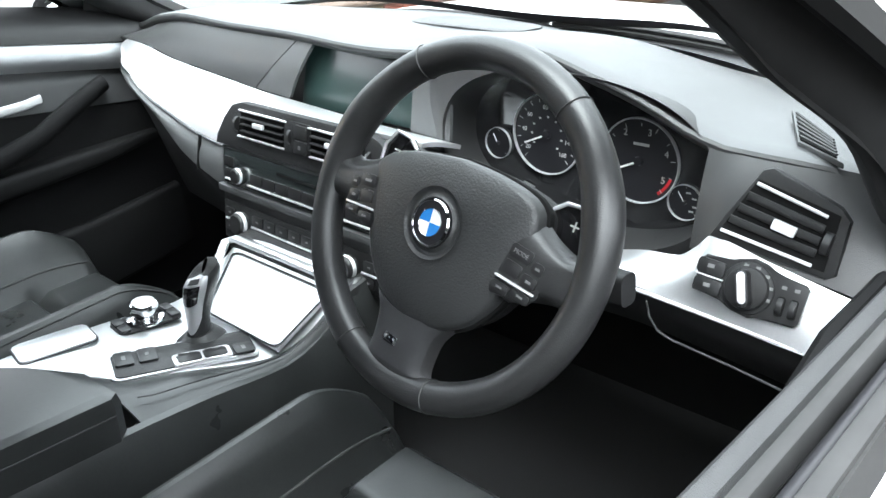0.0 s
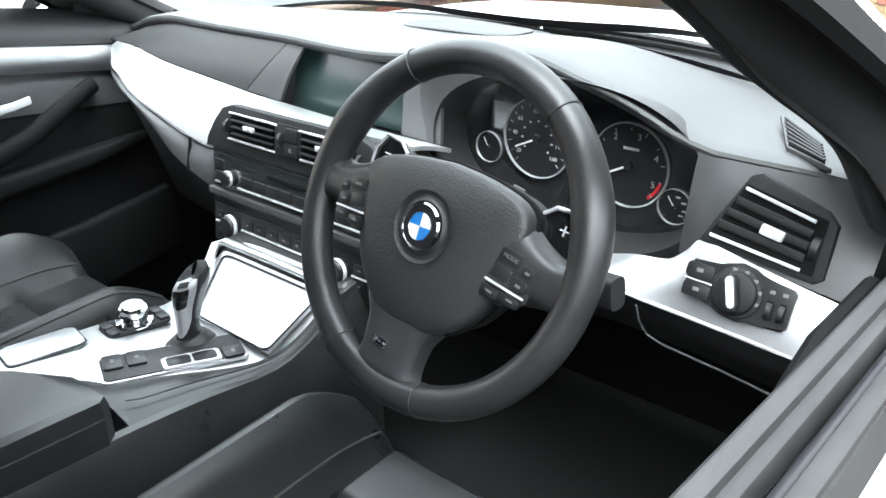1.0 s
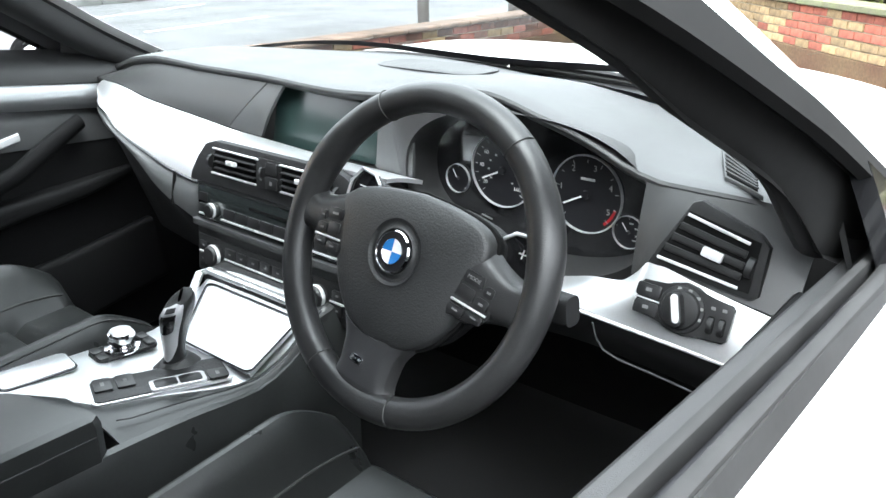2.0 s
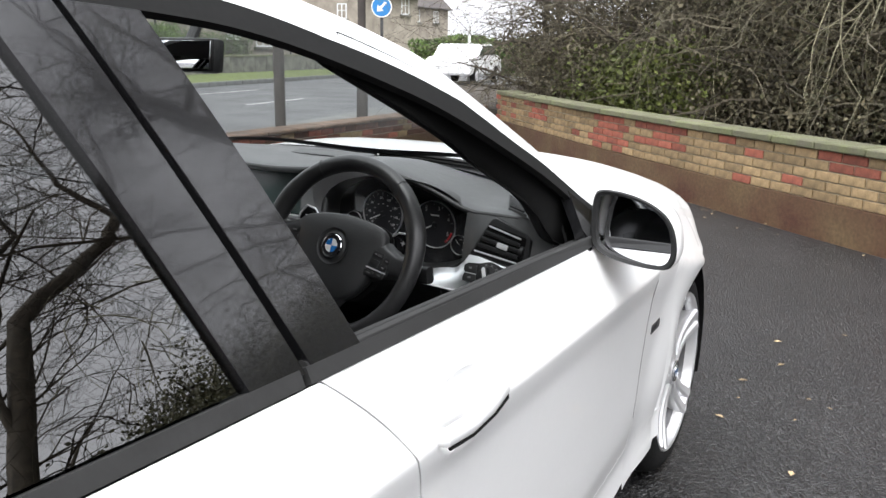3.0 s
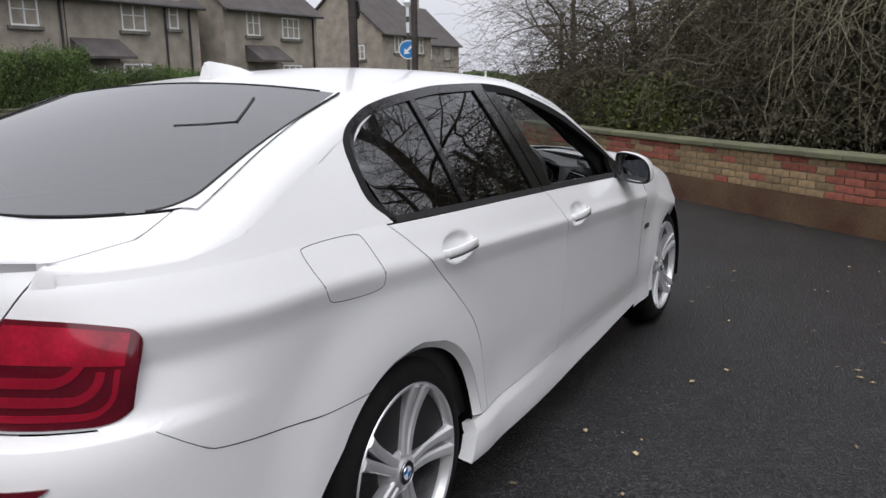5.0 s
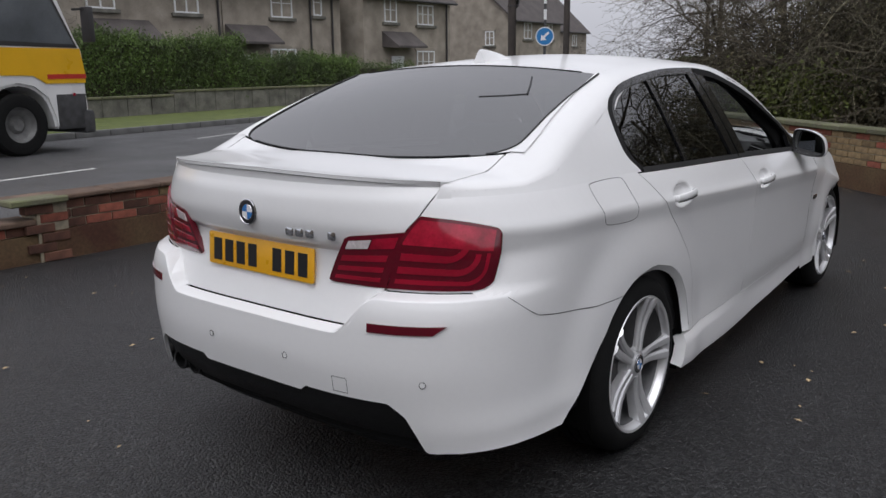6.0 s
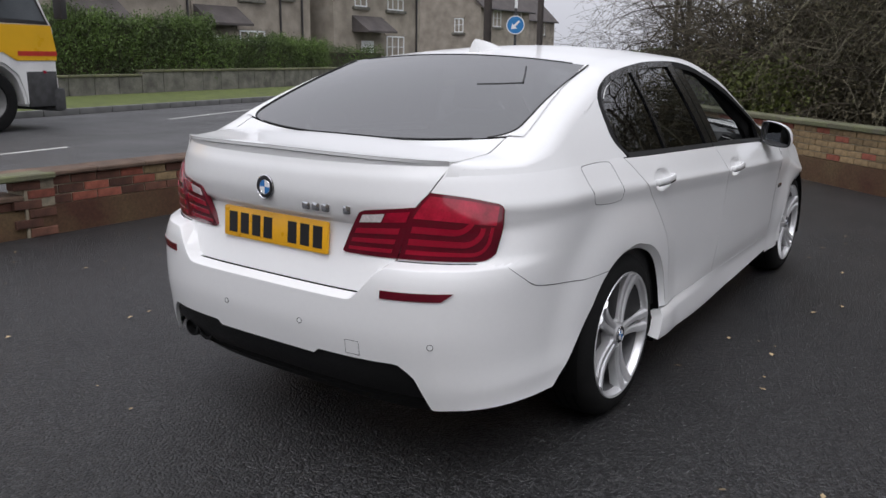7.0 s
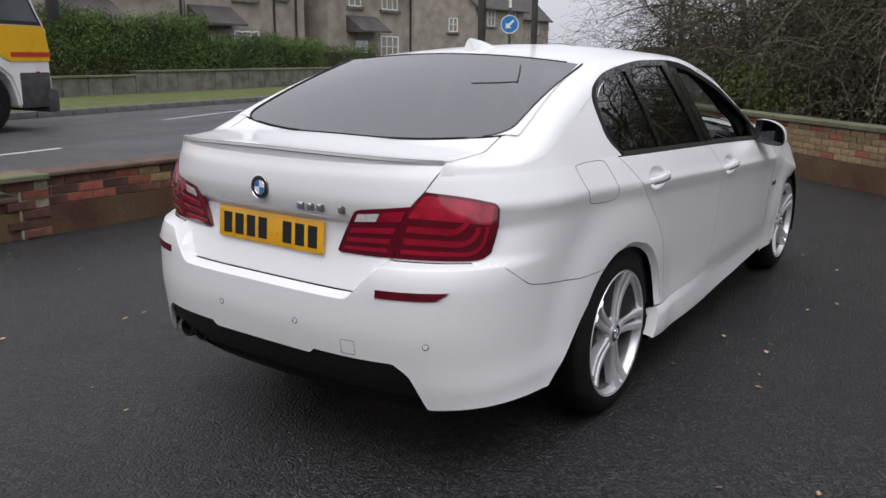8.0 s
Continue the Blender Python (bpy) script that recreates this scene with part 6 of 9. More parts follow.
for y in (0.003, 0.037):
    part("drive_mode_switch", prism(round_rect(0.022, 0.031, 0.004), 0.005, gate_m @ pose(0.020, y, 0.0052), 0.0015), M_BUTTON, console)
part("traction_button", prism(round_rect(0.028, 0.026, 0.004), 0.004, gate_m @ pose(0.021, 0.075, 0.005), 0.001), M_BUTTON, console)
part("button_icon", rbox(0.010, 0.005, 0.0004, 0.0, gate_m @ pose(0.021, 0.075, 0.0093)), M_ICON, console)
gear = new("gear_selector")
gear.parent = car


def lever_body(u, v):
    """Leather-clad lever, slim at the foot, swelling to a leaning head."""
    z = lerp(0.704, 0.818, v)
    c = Vector((0.002 + 0.010 * v ** 2, 1.604 + 0.018 * v ** 1.6, z))
    rx = pchip((0, 0.25, 0.55, 0.8, 0.95, 1.0), (0.017, 0.0135, 0.016, 0.021, 0.017, 0.004), v)
    ry = pchip((0, 0.25, 0.55, 0.8, 0.95, 1.0), (0.022, 0.0165, 0.022, 0.027, 0.021, 0.005), v)
    return c + Vector((rx * math.cos(u), ry * math.sin(u), 0.010 * math.sin(u) * v))


mesh_part("lever", *patch(lever_body, span(0, 2 * math.pi, 29), span(0, 1, 24), 0.0, ref=(0.005, 1.61, 0.76)), M_BLACK_TRIM, gear, "black leather gear lever")


def lever_face(u, v, out=0.0015):
    return lever_body(radians(lerp(-116, -10, u)), lerp(0.16 + 0.20 * (2 * u - 1) ** 2, 0.985 - 0.06 * (2 * u - 1) ** 2, v)) + Vector((0.0008, -0.0016, 0.0010)) * (out / 0.0015)


mesh_part("lever_face", *patch(lever_face, span(0, 1, 16), span(0, 1, 22), 0.002, ref=(0.02, 1.65, 0.76)), M_SATIN, gear, "satin silver front of the lever")
mesh_part("lever_display", *patch(lambda u, v: lever_face(lerp(0.20, 0.80, u), lerp(0.50, 0.84, v), 0.0030), span(0, 1, 10), span(0, 1, 10), 0.001, ref=(0.02, 1.65, 0.76)), M_BLACK_GLOSS, gear)
mesh_part("lever_button", *patch(lambda u, v: lever_face(lerp(0.30, 0.72, u), lerp(0.885, 0.965, v), 0.0030), span(0, 1, 6), span(0, 1, 5), 0.001, ref=(0.02, 1.65, 0.76)), M_INLAY, gear)
mesh_part("lever_gaiter", *sweep([(0.002, 1.606, 0.706), (0.002, 1.606, 0.713), (0.002, 1.605, 0.720)], circle(0.025, 18, 0.030), up=(0, 1, 0), scales=[1.25, 1.0, 0.72]), M_DASH_FACE, gear)
# armrest
arm = part("armrest", prism([(-0.095, 1.02), (0.140, 1.02), (0.140, 1.412), (0.130, 1.424), (0.060, 1.420), (0.0, 1.376), (-0.095, 1.315)], 0.086, pose(0, 0, 0.680), 0.014), M_LEATHER, car, "black leather armrest")
mesh_part("armrest_seam", *sweep([(0.1405, y, 0.742) for y in span(1.02, 1.412, 8)], circle(0.0012, 6)), M_INK, arm)

# ---- steering wheel ----
SW0 = pose(0.433, 1.649, 0.975, 67.5, 0, 0)
SW = SW0 @ pose(0, 0, 0, 0, 0, -7)
sw = new("steering_wheel")
sw.parent = car
sw.matrix_world = SW
SW_R = 0.1715
rim_path = [(SW_R * math.cos(a), SW_R * math.sin(a), 0.0) for a in [2 * math.pi * k / 96 for k in range(96)]]
rim_sc = []
for k in range(96):
    a = math.degrees(2 * math.pi * k / 96)
    grip = max(math.exp(-((a - 22) / 15) ** 2), math.exp(-((a - 158) / 15) ** 2))
    rim_sc.append(1.0 + 0.12 * grip)
mesh_part("wheel_rim", *sweep(rim_path, circle(0.0172, 18, 0.0182), closed=True, scales=rim_sc), M_WHEEL, sw, "black leather steering wheel rim")
for a in (57, 123, 246, 288):
    c = Vector((SW_R * math.cos(radians(a)), SW_R * math.sin(radians(a)), 0))
    mesh_part("rim_seam", *sweep([c + Vector((0.0178 * math.cos(t) * math.cos(radians(a)), 0.0178 * math.cos(t) * math.sin(radians(a)), 0.0188 * math.sin(t))) for t in [2 * math.pi * k / 24 for k in range(24)]],
              circle(0.0007, 4), closed=True), M_SEAM, sw)


def shield(k=1.0, n=24):
    """Outline of the airbag cover: broad shoulders, a rounded point below."""
    ys = (-0.104, -0.101, -0.094, -0.078, -0.050, -0.015, 0.018, 0.038, 0.050, 0.058, 0.064, 0.067)
    ws = (0.0, 0.026, 0.045, 0.066, 0.086, 0.099, 0.107, 0.106, 0.096, 0.074, 0.040, 0.0)
    side = []
    for i in range(n + 1):
        t = i / n
        t = t - 0.10 * math.sin(4 * math.pi * t) / (2 * math.pi)
        f = t * (len(ys) - 1)
        j = min(int(f), len(ys) - 2)
        side.append((lerp(ws[j], ws[j + 1], f - j) * k, lerp(ys[j], ys[j + 1], f - j) * k))
    return side + [(-x, y) for x, y in reversed(side[1:-1])]


def domed(outline, h, crown_h, m):
    """A cushion-like lid over an outline."""
    bm = bmesh.new()
    cx = sum(p[0] for p in outline) / len(outline)
    cy = sum(p[1] for p in outline) / len(outline)
    rings = []
    for k, z in ((1.0, 0.0), (1.0, h * 0.7), (0.975, h * 0.92), (0.94, h), (0.80, h + crown_h * 0.45), (0.55, h + crown_h * 0.8), (0.28, h + crown_h * 0.96)):
        rings.append([bm.verts.new((cx + (x - cx) * k, cy + (y - cy) * k, z)) for x, y in outline])
    n = len(outline)
    for a, b in zip(rings, rings[1:]):
        for i in range(n):
            bm.faces.new((a[i], a[(i + 1) % n], b[(i + 1) % n], b[i]))
    bm.faces.new(rings[-1])
    bmesh.ops.transform(bm, matrix=m, verts=bm.verts[:])
    return bm


COVER = pose(0.002, 0.0, 0.0, 0, 0, 4)
part("airbag_cover", domed(shield(), 0.024, 0.010, COVER @ pose(0, 0, -0.010)), M_WHEEL_HUB, sw, "black grained airbag cover", angle=60)
part("cover_gap", domed(shield(1.025), 0.010, 0.0, COVER @ pose(0, 0, -0.012)), M_GAP, sw)
mesh_part("badge_dish", *patch(lambda u, v: COVER @ Vector((lerp(0.0255, 0.036, v) * math.cos(u), lerp(0.0255, 0.036, v) * math.sin(u), 0.0262 - 0.0030 * math.sin(math.pi * v))), span(0, 2 * math.pi, 41), span(0, 1, 6), 0.0, ref=(0, 0, -1)), M_WHEEL_HUB, sw)
badge(sw, COVER @ pose(0.0, 0.0, 0.0240), 0.0228)
part("hub_shell", domed(shield(0.97), 0.026, 0.002, COVER @ pose(0, 0, -0.042)), M_BLACK_TRIM, sw)
for sx in (-1, 1):
    def spoke(u, v):
        x = lerp(0.070, 0.164, u)
        top = pchip((0.07, 0.10, 0.125, 0.145, 0.164), (0.050, 0.043, 0.030, 0.024, 0.030), x)
        low = pchip((0.07, 0.10, 0.125, 0.145, 0.164), (-0.052, -0.040, -0.030, -0.026, -0.034), x)
        edge = abs(2 * v - 1)
        return Vector((sx * x, lerp(low, top, v), lerp(0.010, 0.004, u) + 0.008 * (1 - edge ** 2.6) - 0.016 * edge ** 6))
    mesh_part("wheel_spoke", *patch(spoke, span(0, 1, 22), span(0, 1, 18), 0.016, ref=(sx * 0.11, 0, -0.3)), M_WHEEL, sw)
    pm = pose(0, -0.002, 0.0195, 0, 5 * sx, 0)
    pod = part("button_pod", prism([(sx * x, y) for x, y in ((0.090, 0.024), (0.100, 0.024), (0.124, 0.014), (0.134, -0.002), (0.132, -0.022), (0.122, -0.032), (0.084, -0.034), (0.080, -0.026))], 0.004, pm, 0.0015), M_BUTTON, sw)
    for (x, y, w, h, ic) in ((0.104, 0.011, 0.024, 0.013, 0.42), (0.1245, 0.004, 0.012, 0.011, 0.40), (0.100, -0.005, 0.019, 0.013, 0.0), (0.120, -0.010, 0.016, 0.012, 0.35), (0.094, -0.0255, 0.020, 0.009, 0.35), (0.117, -0.0255, 0.020, 0.009, 0.35)):
        part("wheel_button", prism(round_rect(w, h, 0.0025), 0.003, pm @ pose(sx * x, y, 0.0038, 0, 0, -7 * sx), 0.001), M_BUTTON, pod)
        if ic and not (sx > 0 and w == 0.024):
            part("button_icon", rbox(w * ic, h * 0.20, 0.0004, 0.0, pm @ pose(sx * x, y, 0.0070, 0, 0, -7 * sx)), M_ICON, pod)
    if sx > 0:
        part("button_word", text_mesh("MODE", 0.0058, 0.0002, pm @ pose(0.104, 0.011, 0.0071, 0, 0, -7)), M_ICON, pod)
    part("pod_line", rbox(0.044, 0.0022, 0.0030, 0.0006, pm @ pose(sx * 0.107, -0.0175, 0.0055, 0, 0, -5 * sx)), M_SILVER, pod)
    # gear paddle behind the spoke
    pd = part("gear_paddle", prism([(sx * x, y) for x, y in ((0.092, 0.052), (0.104, 0.062), (0.128, 0.064), (0.140, 0.046), (0.138, 0.012), (0.120, 0.014), (0.100, 0.034))], 0.006, pose(0, 0, -0.034), 0.002), M_BLACK_GLOSS, sw)
    mesh_part("paddle_edge", *sweep([(sx * 0.093, 0.053, -0.027), (sx * 0.105, 0.0625, -0.027), (sx * 0.127, 0.0645, -0.027), (sx * 0.139, 0.047, -0.027), (sx * 0.138, 0.014, -0.027)], circle(0.0021, 6)), M_SILVER, pd)
    part("paddle_sign", rbox(0.010, 0.0016, 0.0006, 0.0, pose(sx * 0.120, 0.045, -0.0278)), M_NEEDLE, pd)
    if sx > 0:
        part("paddle_sign", rbox(0.0016, 0.010, 0.0006, 0.0, pose(sx * 0.120, 0.045, -0.0278)), M_NEEDLE, pd)


def low_spoke(u, v):
    y = lerp(-0.070, -0.166, v)
    half = pchip((-0.166, -0.158, -0.140, -0.115, -0.090, -0.070), (0.062, 0.049, 0.042, 0.044, 0.058, 0.074), y)
    e = 2 * u - 1
    return Vector((half * e - 0.004, y, lerp(0.006, 0.004, v) + 0.008 * (1 - abs(e) ** 3) - 0.012 * abs(e) ** 7))


mesh_part("lower_spoke", *patch(low_spoke, span(0, 1, 24), span(0, 1, 20), 0.018, ref=(0, -0.12, -0.3)), M_WHEEL, sw)
mesh_part("spoke_inlay", *patch(lambda u, v: low_spoke(lerp(0.07, 0.93, u), lerp(0.30 - 0.10 * abs(2 * u - 1) ** 2, 0.86, v)) + Vector((0, 0, 0.0012)), span(0, 1, 20), span(0, 1, 14), 0.003, ref=(0, -0.12, -0.3)), M_INLAY, sw, "dark grey spoke inlay")
part("spoke_badge", prism(round_rect(0.018, 0.009, 0.002), 0.0018, pose(-0.008, -0.128, 0.0143, 0, 0, -3), 0.0005), M_CHROME, sw, "small chrome badge")
part("steering_column", lathe([(0.0, -0.05), (0.026, -0.05), (0.036, -0.08), (0.042, -0.14), (0.044, -0.30)], 24, SW0 @ pose(-0.01, -0.020, -0.03)), M_BLACK_TRIM, car)
for sx, x, z in ((1, 0.110, -0.022), (-1, -0.125, 0.050)):
    mesh_part("column_stalk", *sweep([SW0 @ Vector((sx * 0.05, z - 0.01, -0.10)), SW0 @ Vector((x, z, -0.098)), SW0 @ Vector((x + 0.032 * sx, z + 0.004, -0.094)), SW0 @ Vector((x + 0.052 * sx, z + 0.005, -0.092))],
              round_rect(0.022, 0.030, 0.007, 3), scales=[0.6, 0.85, 1.15, 1.1]), M_BLACK_TRIM, car, "black column stalk")


# ---- seats ----
def front_seat(cx):
    s = new("front_seat")
    s.parent = car
    s["label"] = "black leather front seat"

    def base(u, v):
        x = (u - 0.5) * 0.475
        y = lerp(1.18, 1.745, v)
        edge = abs(2 * u - 1)
        bol = 0.105 * math.exp(-((edge - 0.76) / 0.17) ** 2) * smoothstep((1.0 - v) / 0.35 + 0.25) - 0.10 * smoothstep((edge - 0.88) / 0.12)
        z = 0.572 + 0.050 * v + bol - 0.10 * smoothstep((v - 0.90) / 0.1) ** 2
        z -= 0.016 * math.exp(-((edge - 0.50) / 0.03) ** 2) + 0.018 * math.exp(-((v - 0.72) / 0.016) ** 2) * (1 if edge < 0.5 else 0)
        return Vector((cx + x, y, z))
    mesh_part("seat_cushion", *patch(base, span(0, 1, 56), span(0, 1, 50), 0.14, ref=(cx, 1.45, 0.2)), M_LEATHER, s)

    def back(u, v):
        x = (u - 0.5) * (0.54 - 0.10 * v)
        edge = abs(2 * u - 1)
        bol = smoothstep((edge - 0.52) / 0.30) * 0.075 - 0.05 * smoothstep((edge - 0.90) / 0.1)
        z = lerp(0.58, 1.14, v)
        return Vector((cx + x, 1.21 - 0.30 * v + bol - 0.04 * smoothstep((v - 0.9) / 0.1), z))
    mesh_part("seat_back", *patch(back, span(0, 1, 40), span(0, 1, 30), 0.10, ref=(cx, 0.7, 0.8)), M_LEATHER, s)
    part("head_restraint", rbox(0.26, 0.10, 0.17, 0.04, pose(cx, 0.865, 1.235, -8, 0, 0), 4), M_LEATHER, s)
    for sx in (-1, 1):
        mesh_part("piping", *sweep([base(0.5 + sx * 0.285, v) + Vector((0, 0, 0.002)) for v in span(0.06, 0.92, 26)], circle(0.0022, 6)), M_SEAM, s)
        mesh_part("piping", *sweep([base(0.5 + sx * 0.405, v) + Vector((0, 0, 0.0015)) for v in span(0.06, 0.97, 26)], circle(0.0016, 6)), M_SEAM, s)


front_seat(0.418)
front_seat(-0.418)
bench = part("rear_seat", merge(rbox(1.30, 0.50, 0.20, 0.05, pose(0, 0.28, 0.50), 4), rbox(1.30, 0.16, 0.56, 0.05, pose(0, 0.02, 0.80, -18, 0, 0), 4)), M_LEATHER, car, "black leather rear bench")
part("seat_belt", rbox(0.05, 0.004, 0.5, 0.001, pose(0.62, 1.05, 0.80, -6, 14, 0)), M_INK, car)

# ---- door linings ----
def door_sill(mir):
    """Padded top of the door lining with the window slot seals."""
    def f(u, v):
        y = lerp(1.02, 2.06, u)
        sec = ((0.745, 0.900), (0.752, 0.955), (0.770, 0.985), (0.798, 0.998), (0.818, 0.992), (0.826, 0.975))
        k = v * (len(sec) - 1)
        i = min(int(k), len(sec) - 2)
        x, z = lerp(sec[i][0], sec[i + 1][0], k - i), lerp(sec[i][1], sec[i + 1][1], k - i)
        if not mir:
            x = lerp(0.806, x, smoothstep((x - 0.79) / 0.04))
        return Vector((x, y, z + (belt(y) - belt(1.5))))
    return patch(f, span(0, 1, 24), span(0, 1, 21), 0.0, mirror=mir, ref=(0.9 * (-1 if mir else 1), 1.5, 0.8))


both("door_sill_pad", door_sill, M_DOORPAD, "grey padded door top")
for sx in (-1, 1):
    for x, w, z, mt_ in ((0.834, 0.010, -0.006, M_RUBBER), (0.8475, 0.008, -0.014, M_INK), (0.862, 0.012, 0.004, M_RUBBER)):
        mesh_part("window_slot_seal", *sweep([(sx * x, y, belt(y) + z) for y in span(1.0, 2.03, 20)], round_rect(w, 0.030, 0.003, 2)), mt_, front_doors[0 if sx > 0 else 1])


def door_card(sx, d, out=0.0, low=0.0):
    pts = patch(lambda u, v: Vector((sx * (0.752 + out - 0.012 * math.sin(math.pi * v)), lerp(1.02, 2.20, u), lerp(0.40, 0.93, v))), span(0, 1, 16), span(0, 1, 10), 0.0, ref=(sx * 0.9, 1.5, 0.6))
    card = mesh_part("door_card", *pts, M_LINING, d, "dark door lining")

    def strip(u, v):
        y = lerp(1.10, 1.955, u)
        return Vector((sx * (0.742 + out - 0.010 * math.sin(math.pi * v)), y - 0.025 * (1 - v) * u, lerp(0.955, 1.006, v) - low + (1.9 - y) * 0.10))
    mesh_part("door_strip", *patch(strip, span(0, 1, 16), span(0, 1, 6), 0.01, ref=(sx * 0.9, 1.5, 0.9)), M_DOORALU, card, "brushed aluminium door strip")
    mesh_part("door_pad", *patch(lambda u, v: Vector((sx * (0.738 + out + 0.05 * v * v), lerp(1.02, 2.02, u), lerp(1.008, 1.075, v) - low + (1.9 - lerp(1.02, 2.02, u)) * 0.10)), span(0, 1, 12), span(0, 1, 6), 0.0, ref=(sx * 0.9, 1.5, 0.9)), M_DASH_FACE, card)
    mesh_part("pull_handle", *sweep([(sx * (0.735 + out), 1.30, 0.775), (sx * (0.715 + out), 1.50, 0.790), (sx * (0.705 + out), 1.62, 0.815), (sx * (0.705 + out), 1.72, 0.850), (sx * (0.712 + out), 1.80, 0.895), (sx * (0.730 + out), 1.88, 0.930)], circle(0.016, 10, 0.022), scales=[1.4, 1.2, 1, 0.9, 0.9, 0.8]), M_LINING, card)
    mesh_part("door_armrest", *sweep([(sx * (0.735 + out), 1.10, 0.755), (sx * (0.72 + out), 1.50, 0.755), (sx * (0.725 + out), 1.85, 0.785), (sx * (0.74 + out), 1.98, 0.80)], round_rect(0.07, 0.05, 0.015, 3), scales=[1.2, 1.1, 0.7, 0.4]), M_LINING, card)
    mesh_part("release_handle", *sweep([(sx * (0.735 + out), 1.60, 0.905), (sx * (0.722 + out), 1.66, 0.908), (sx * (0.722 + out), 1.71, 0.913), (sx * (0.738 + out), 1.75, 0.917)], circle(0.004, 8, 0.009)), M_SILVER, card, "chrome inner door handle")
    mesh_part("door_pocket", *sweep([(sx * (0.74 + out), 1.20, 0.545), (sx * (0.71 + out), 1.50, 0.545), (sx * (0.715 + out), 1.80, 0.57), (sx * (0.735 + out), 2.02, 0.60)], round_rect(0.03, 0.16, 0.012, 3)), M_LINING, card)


door_card(-1, front_doors[1])
door_card(1, front_doors[0], 0.052, 0.12)
for sx in (1, -1):
    mesh_part("mirror_sail", *patch(lambda u, v: Vector((sx * lerp(0.815, 0.772, v), lerp(1.89, 2.08, u), lerp(0.975, max(0.98, dlo_top(lerp(1.89, 2.08, u)) + 0.02), v))), span(0, 1, 8), span(0, 1, 5), 0.006, ref=(sx * 0.9, 1.9, 1.0)), M_BLACK_TRIM, front_doors[0 if sx > 0 else 1])
rear_view = part("interior_mirror", rbox(0.24, 0.03, 0.07, 0.012, pose(0.03, 1.66, 1.335, -6, 0, -8)), M_BLACK_TRIM, car, "black interior mirror")
part("mirror_face", rbox(0.222, 0.004, 0.056, 0.001, pose(0.03, 1.66, 1.335, -6, 0, -8) @ pose(0, -0.0155, 0)), M_MIRROR, rear_view)
mesh_part("mirror_stem", *sweep([(0.03, 1.668, 1.345), (0.02, 1.70, 1.375), (0.01, 1.735, 1.412)], circle(0.012, 10)), M_BLACK_TRIM, rear_view)
part("speaker_grille", prism(round_rect(0.24, 0.11, 0.04), 0.003, pose(0.02, 2.19, 1.0705, -1, 0, 0), 0.001), M_DASH_FACE, dash)

# ---- surroundings: materials ----
M_TARMAC = aggregate("drive_tarmac", (0.006, 0.006, 0.0065), (0.060, 0.060, 0.062), 0.36, 95.0, 0.005)
M_ROAD = aggregate("road_asphalt", (0.05, 0.05, 0.052), (0.12, 0.12, 0.122), 0.5, 80.0, 0.003)
M_KERB = material("kerb_concrete", (0.13, 0.13, 0.125), 0.8, var=0.25, scale=3, bump=0.002)
M_LINE = material("road_paint", (0.55, 0.55, 0.53), 0.6, var=0.2, scale=6)
M_GRASS = material("grass", (0.098, 0.122, 0.030), 0.9, var=0.35, scale=4, fine=60, bump=0.02, bump_scale=60)
M_BRICK_RED = material("red_brick", (0.27, 0.085, 0.055), 0.85, var=0.28, scale=14, fine=90, bump=0.002, bump_scale=120, island=0.30)
# darker brown brick for the roadside walls
M_BRICK_DARK = material("dark_brown_brick", (0.125, 0.055, 0.036), 0.8, var=0.35, scale=9, fine=90, bump=0.002, bump_scale=120, island=0.35)
M_COPING_DARK = material("dark_brick_coping", (0.13, 0.085, 0.06), 0.85, var=0.35, scale=6, fine=60, bump=0.003, island=0.2)
M_BRICK_BUFF = material("buff_brick", (0.27, 0.19, 0.10), 0.85, var=0.28, scale=14, fine=90, bump=0.002, bump_scale=120, island=0.28)
M_MORTAR = material("mortar", (0.30, 0.26, 0.19), 0.95, var=0.25, scale=10, bump=0.002)
M_PLINTH = material("plinth_brick", (0.15, 0.058, 0.032), 0.85, var=0.5, scale=2.2, fine=40, bump=0.003, color2=(0.13, 0.085, 0.042))
M_COPING = material("mossy_coping", (0.20, 0.19, 0.13), 0.9, var=0.35, scale=6, fine=60, bump=0.003, color2=(0.15, 0.16, 0.08), island=0.15)
M_BARK = material("bark", (0.075, 0.062, 0.045), 0.9, var=0.4, scale=8, fine=60, bump=0.006, bump_scale=40)
M_TWIG = material("pale_twig", (0.135, 0.118, 0.082), 0.85, var=0.3, scale=3, island=0.45)
M_STRAND = material("pale_strand", (0.215, 0.20, 0.13), 0.85, var=0.3, scale=3, island=0.4)
M_DARKTWIG = material("dark_twig", (0.060, 0.050, 0.035), 0.9, var=0.3, scale=3, island=0.45)
M_IVY = material("ivy_leaf", (0.118, 0.116, 0.060), 0.6, var=0.3, scale=1.2, island=0.5)
M_SCRUB = material("scrub_leaf", (0.118, 0.102, 0.060), 0.7, var=0.3, scale=1.2, island=0.5)
M_LEAF = material("yellow_green_leaf", (0.10, 0.12, 0.025), 0.55, var=0.3, scale=2, island=0.45)
M_HEDGE = material("hedge_leaf", (0.064, 0.104, 0.020), 0.65, var=0.45, scale=0.8, island=0.55)
M_REDLEAF = material("red_leaf", (0.14, 0.04, 0.03), 0.6, var=0.3, scale=2, island=0.4)
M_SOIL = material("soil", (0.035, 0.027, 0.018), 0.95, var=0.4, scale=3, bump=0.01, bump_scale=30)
M_DEADLEAF = material("dead_leaf", (0.32, 0.24, 0.14), 0.7, var=0.3, scale=20, island=0.5)
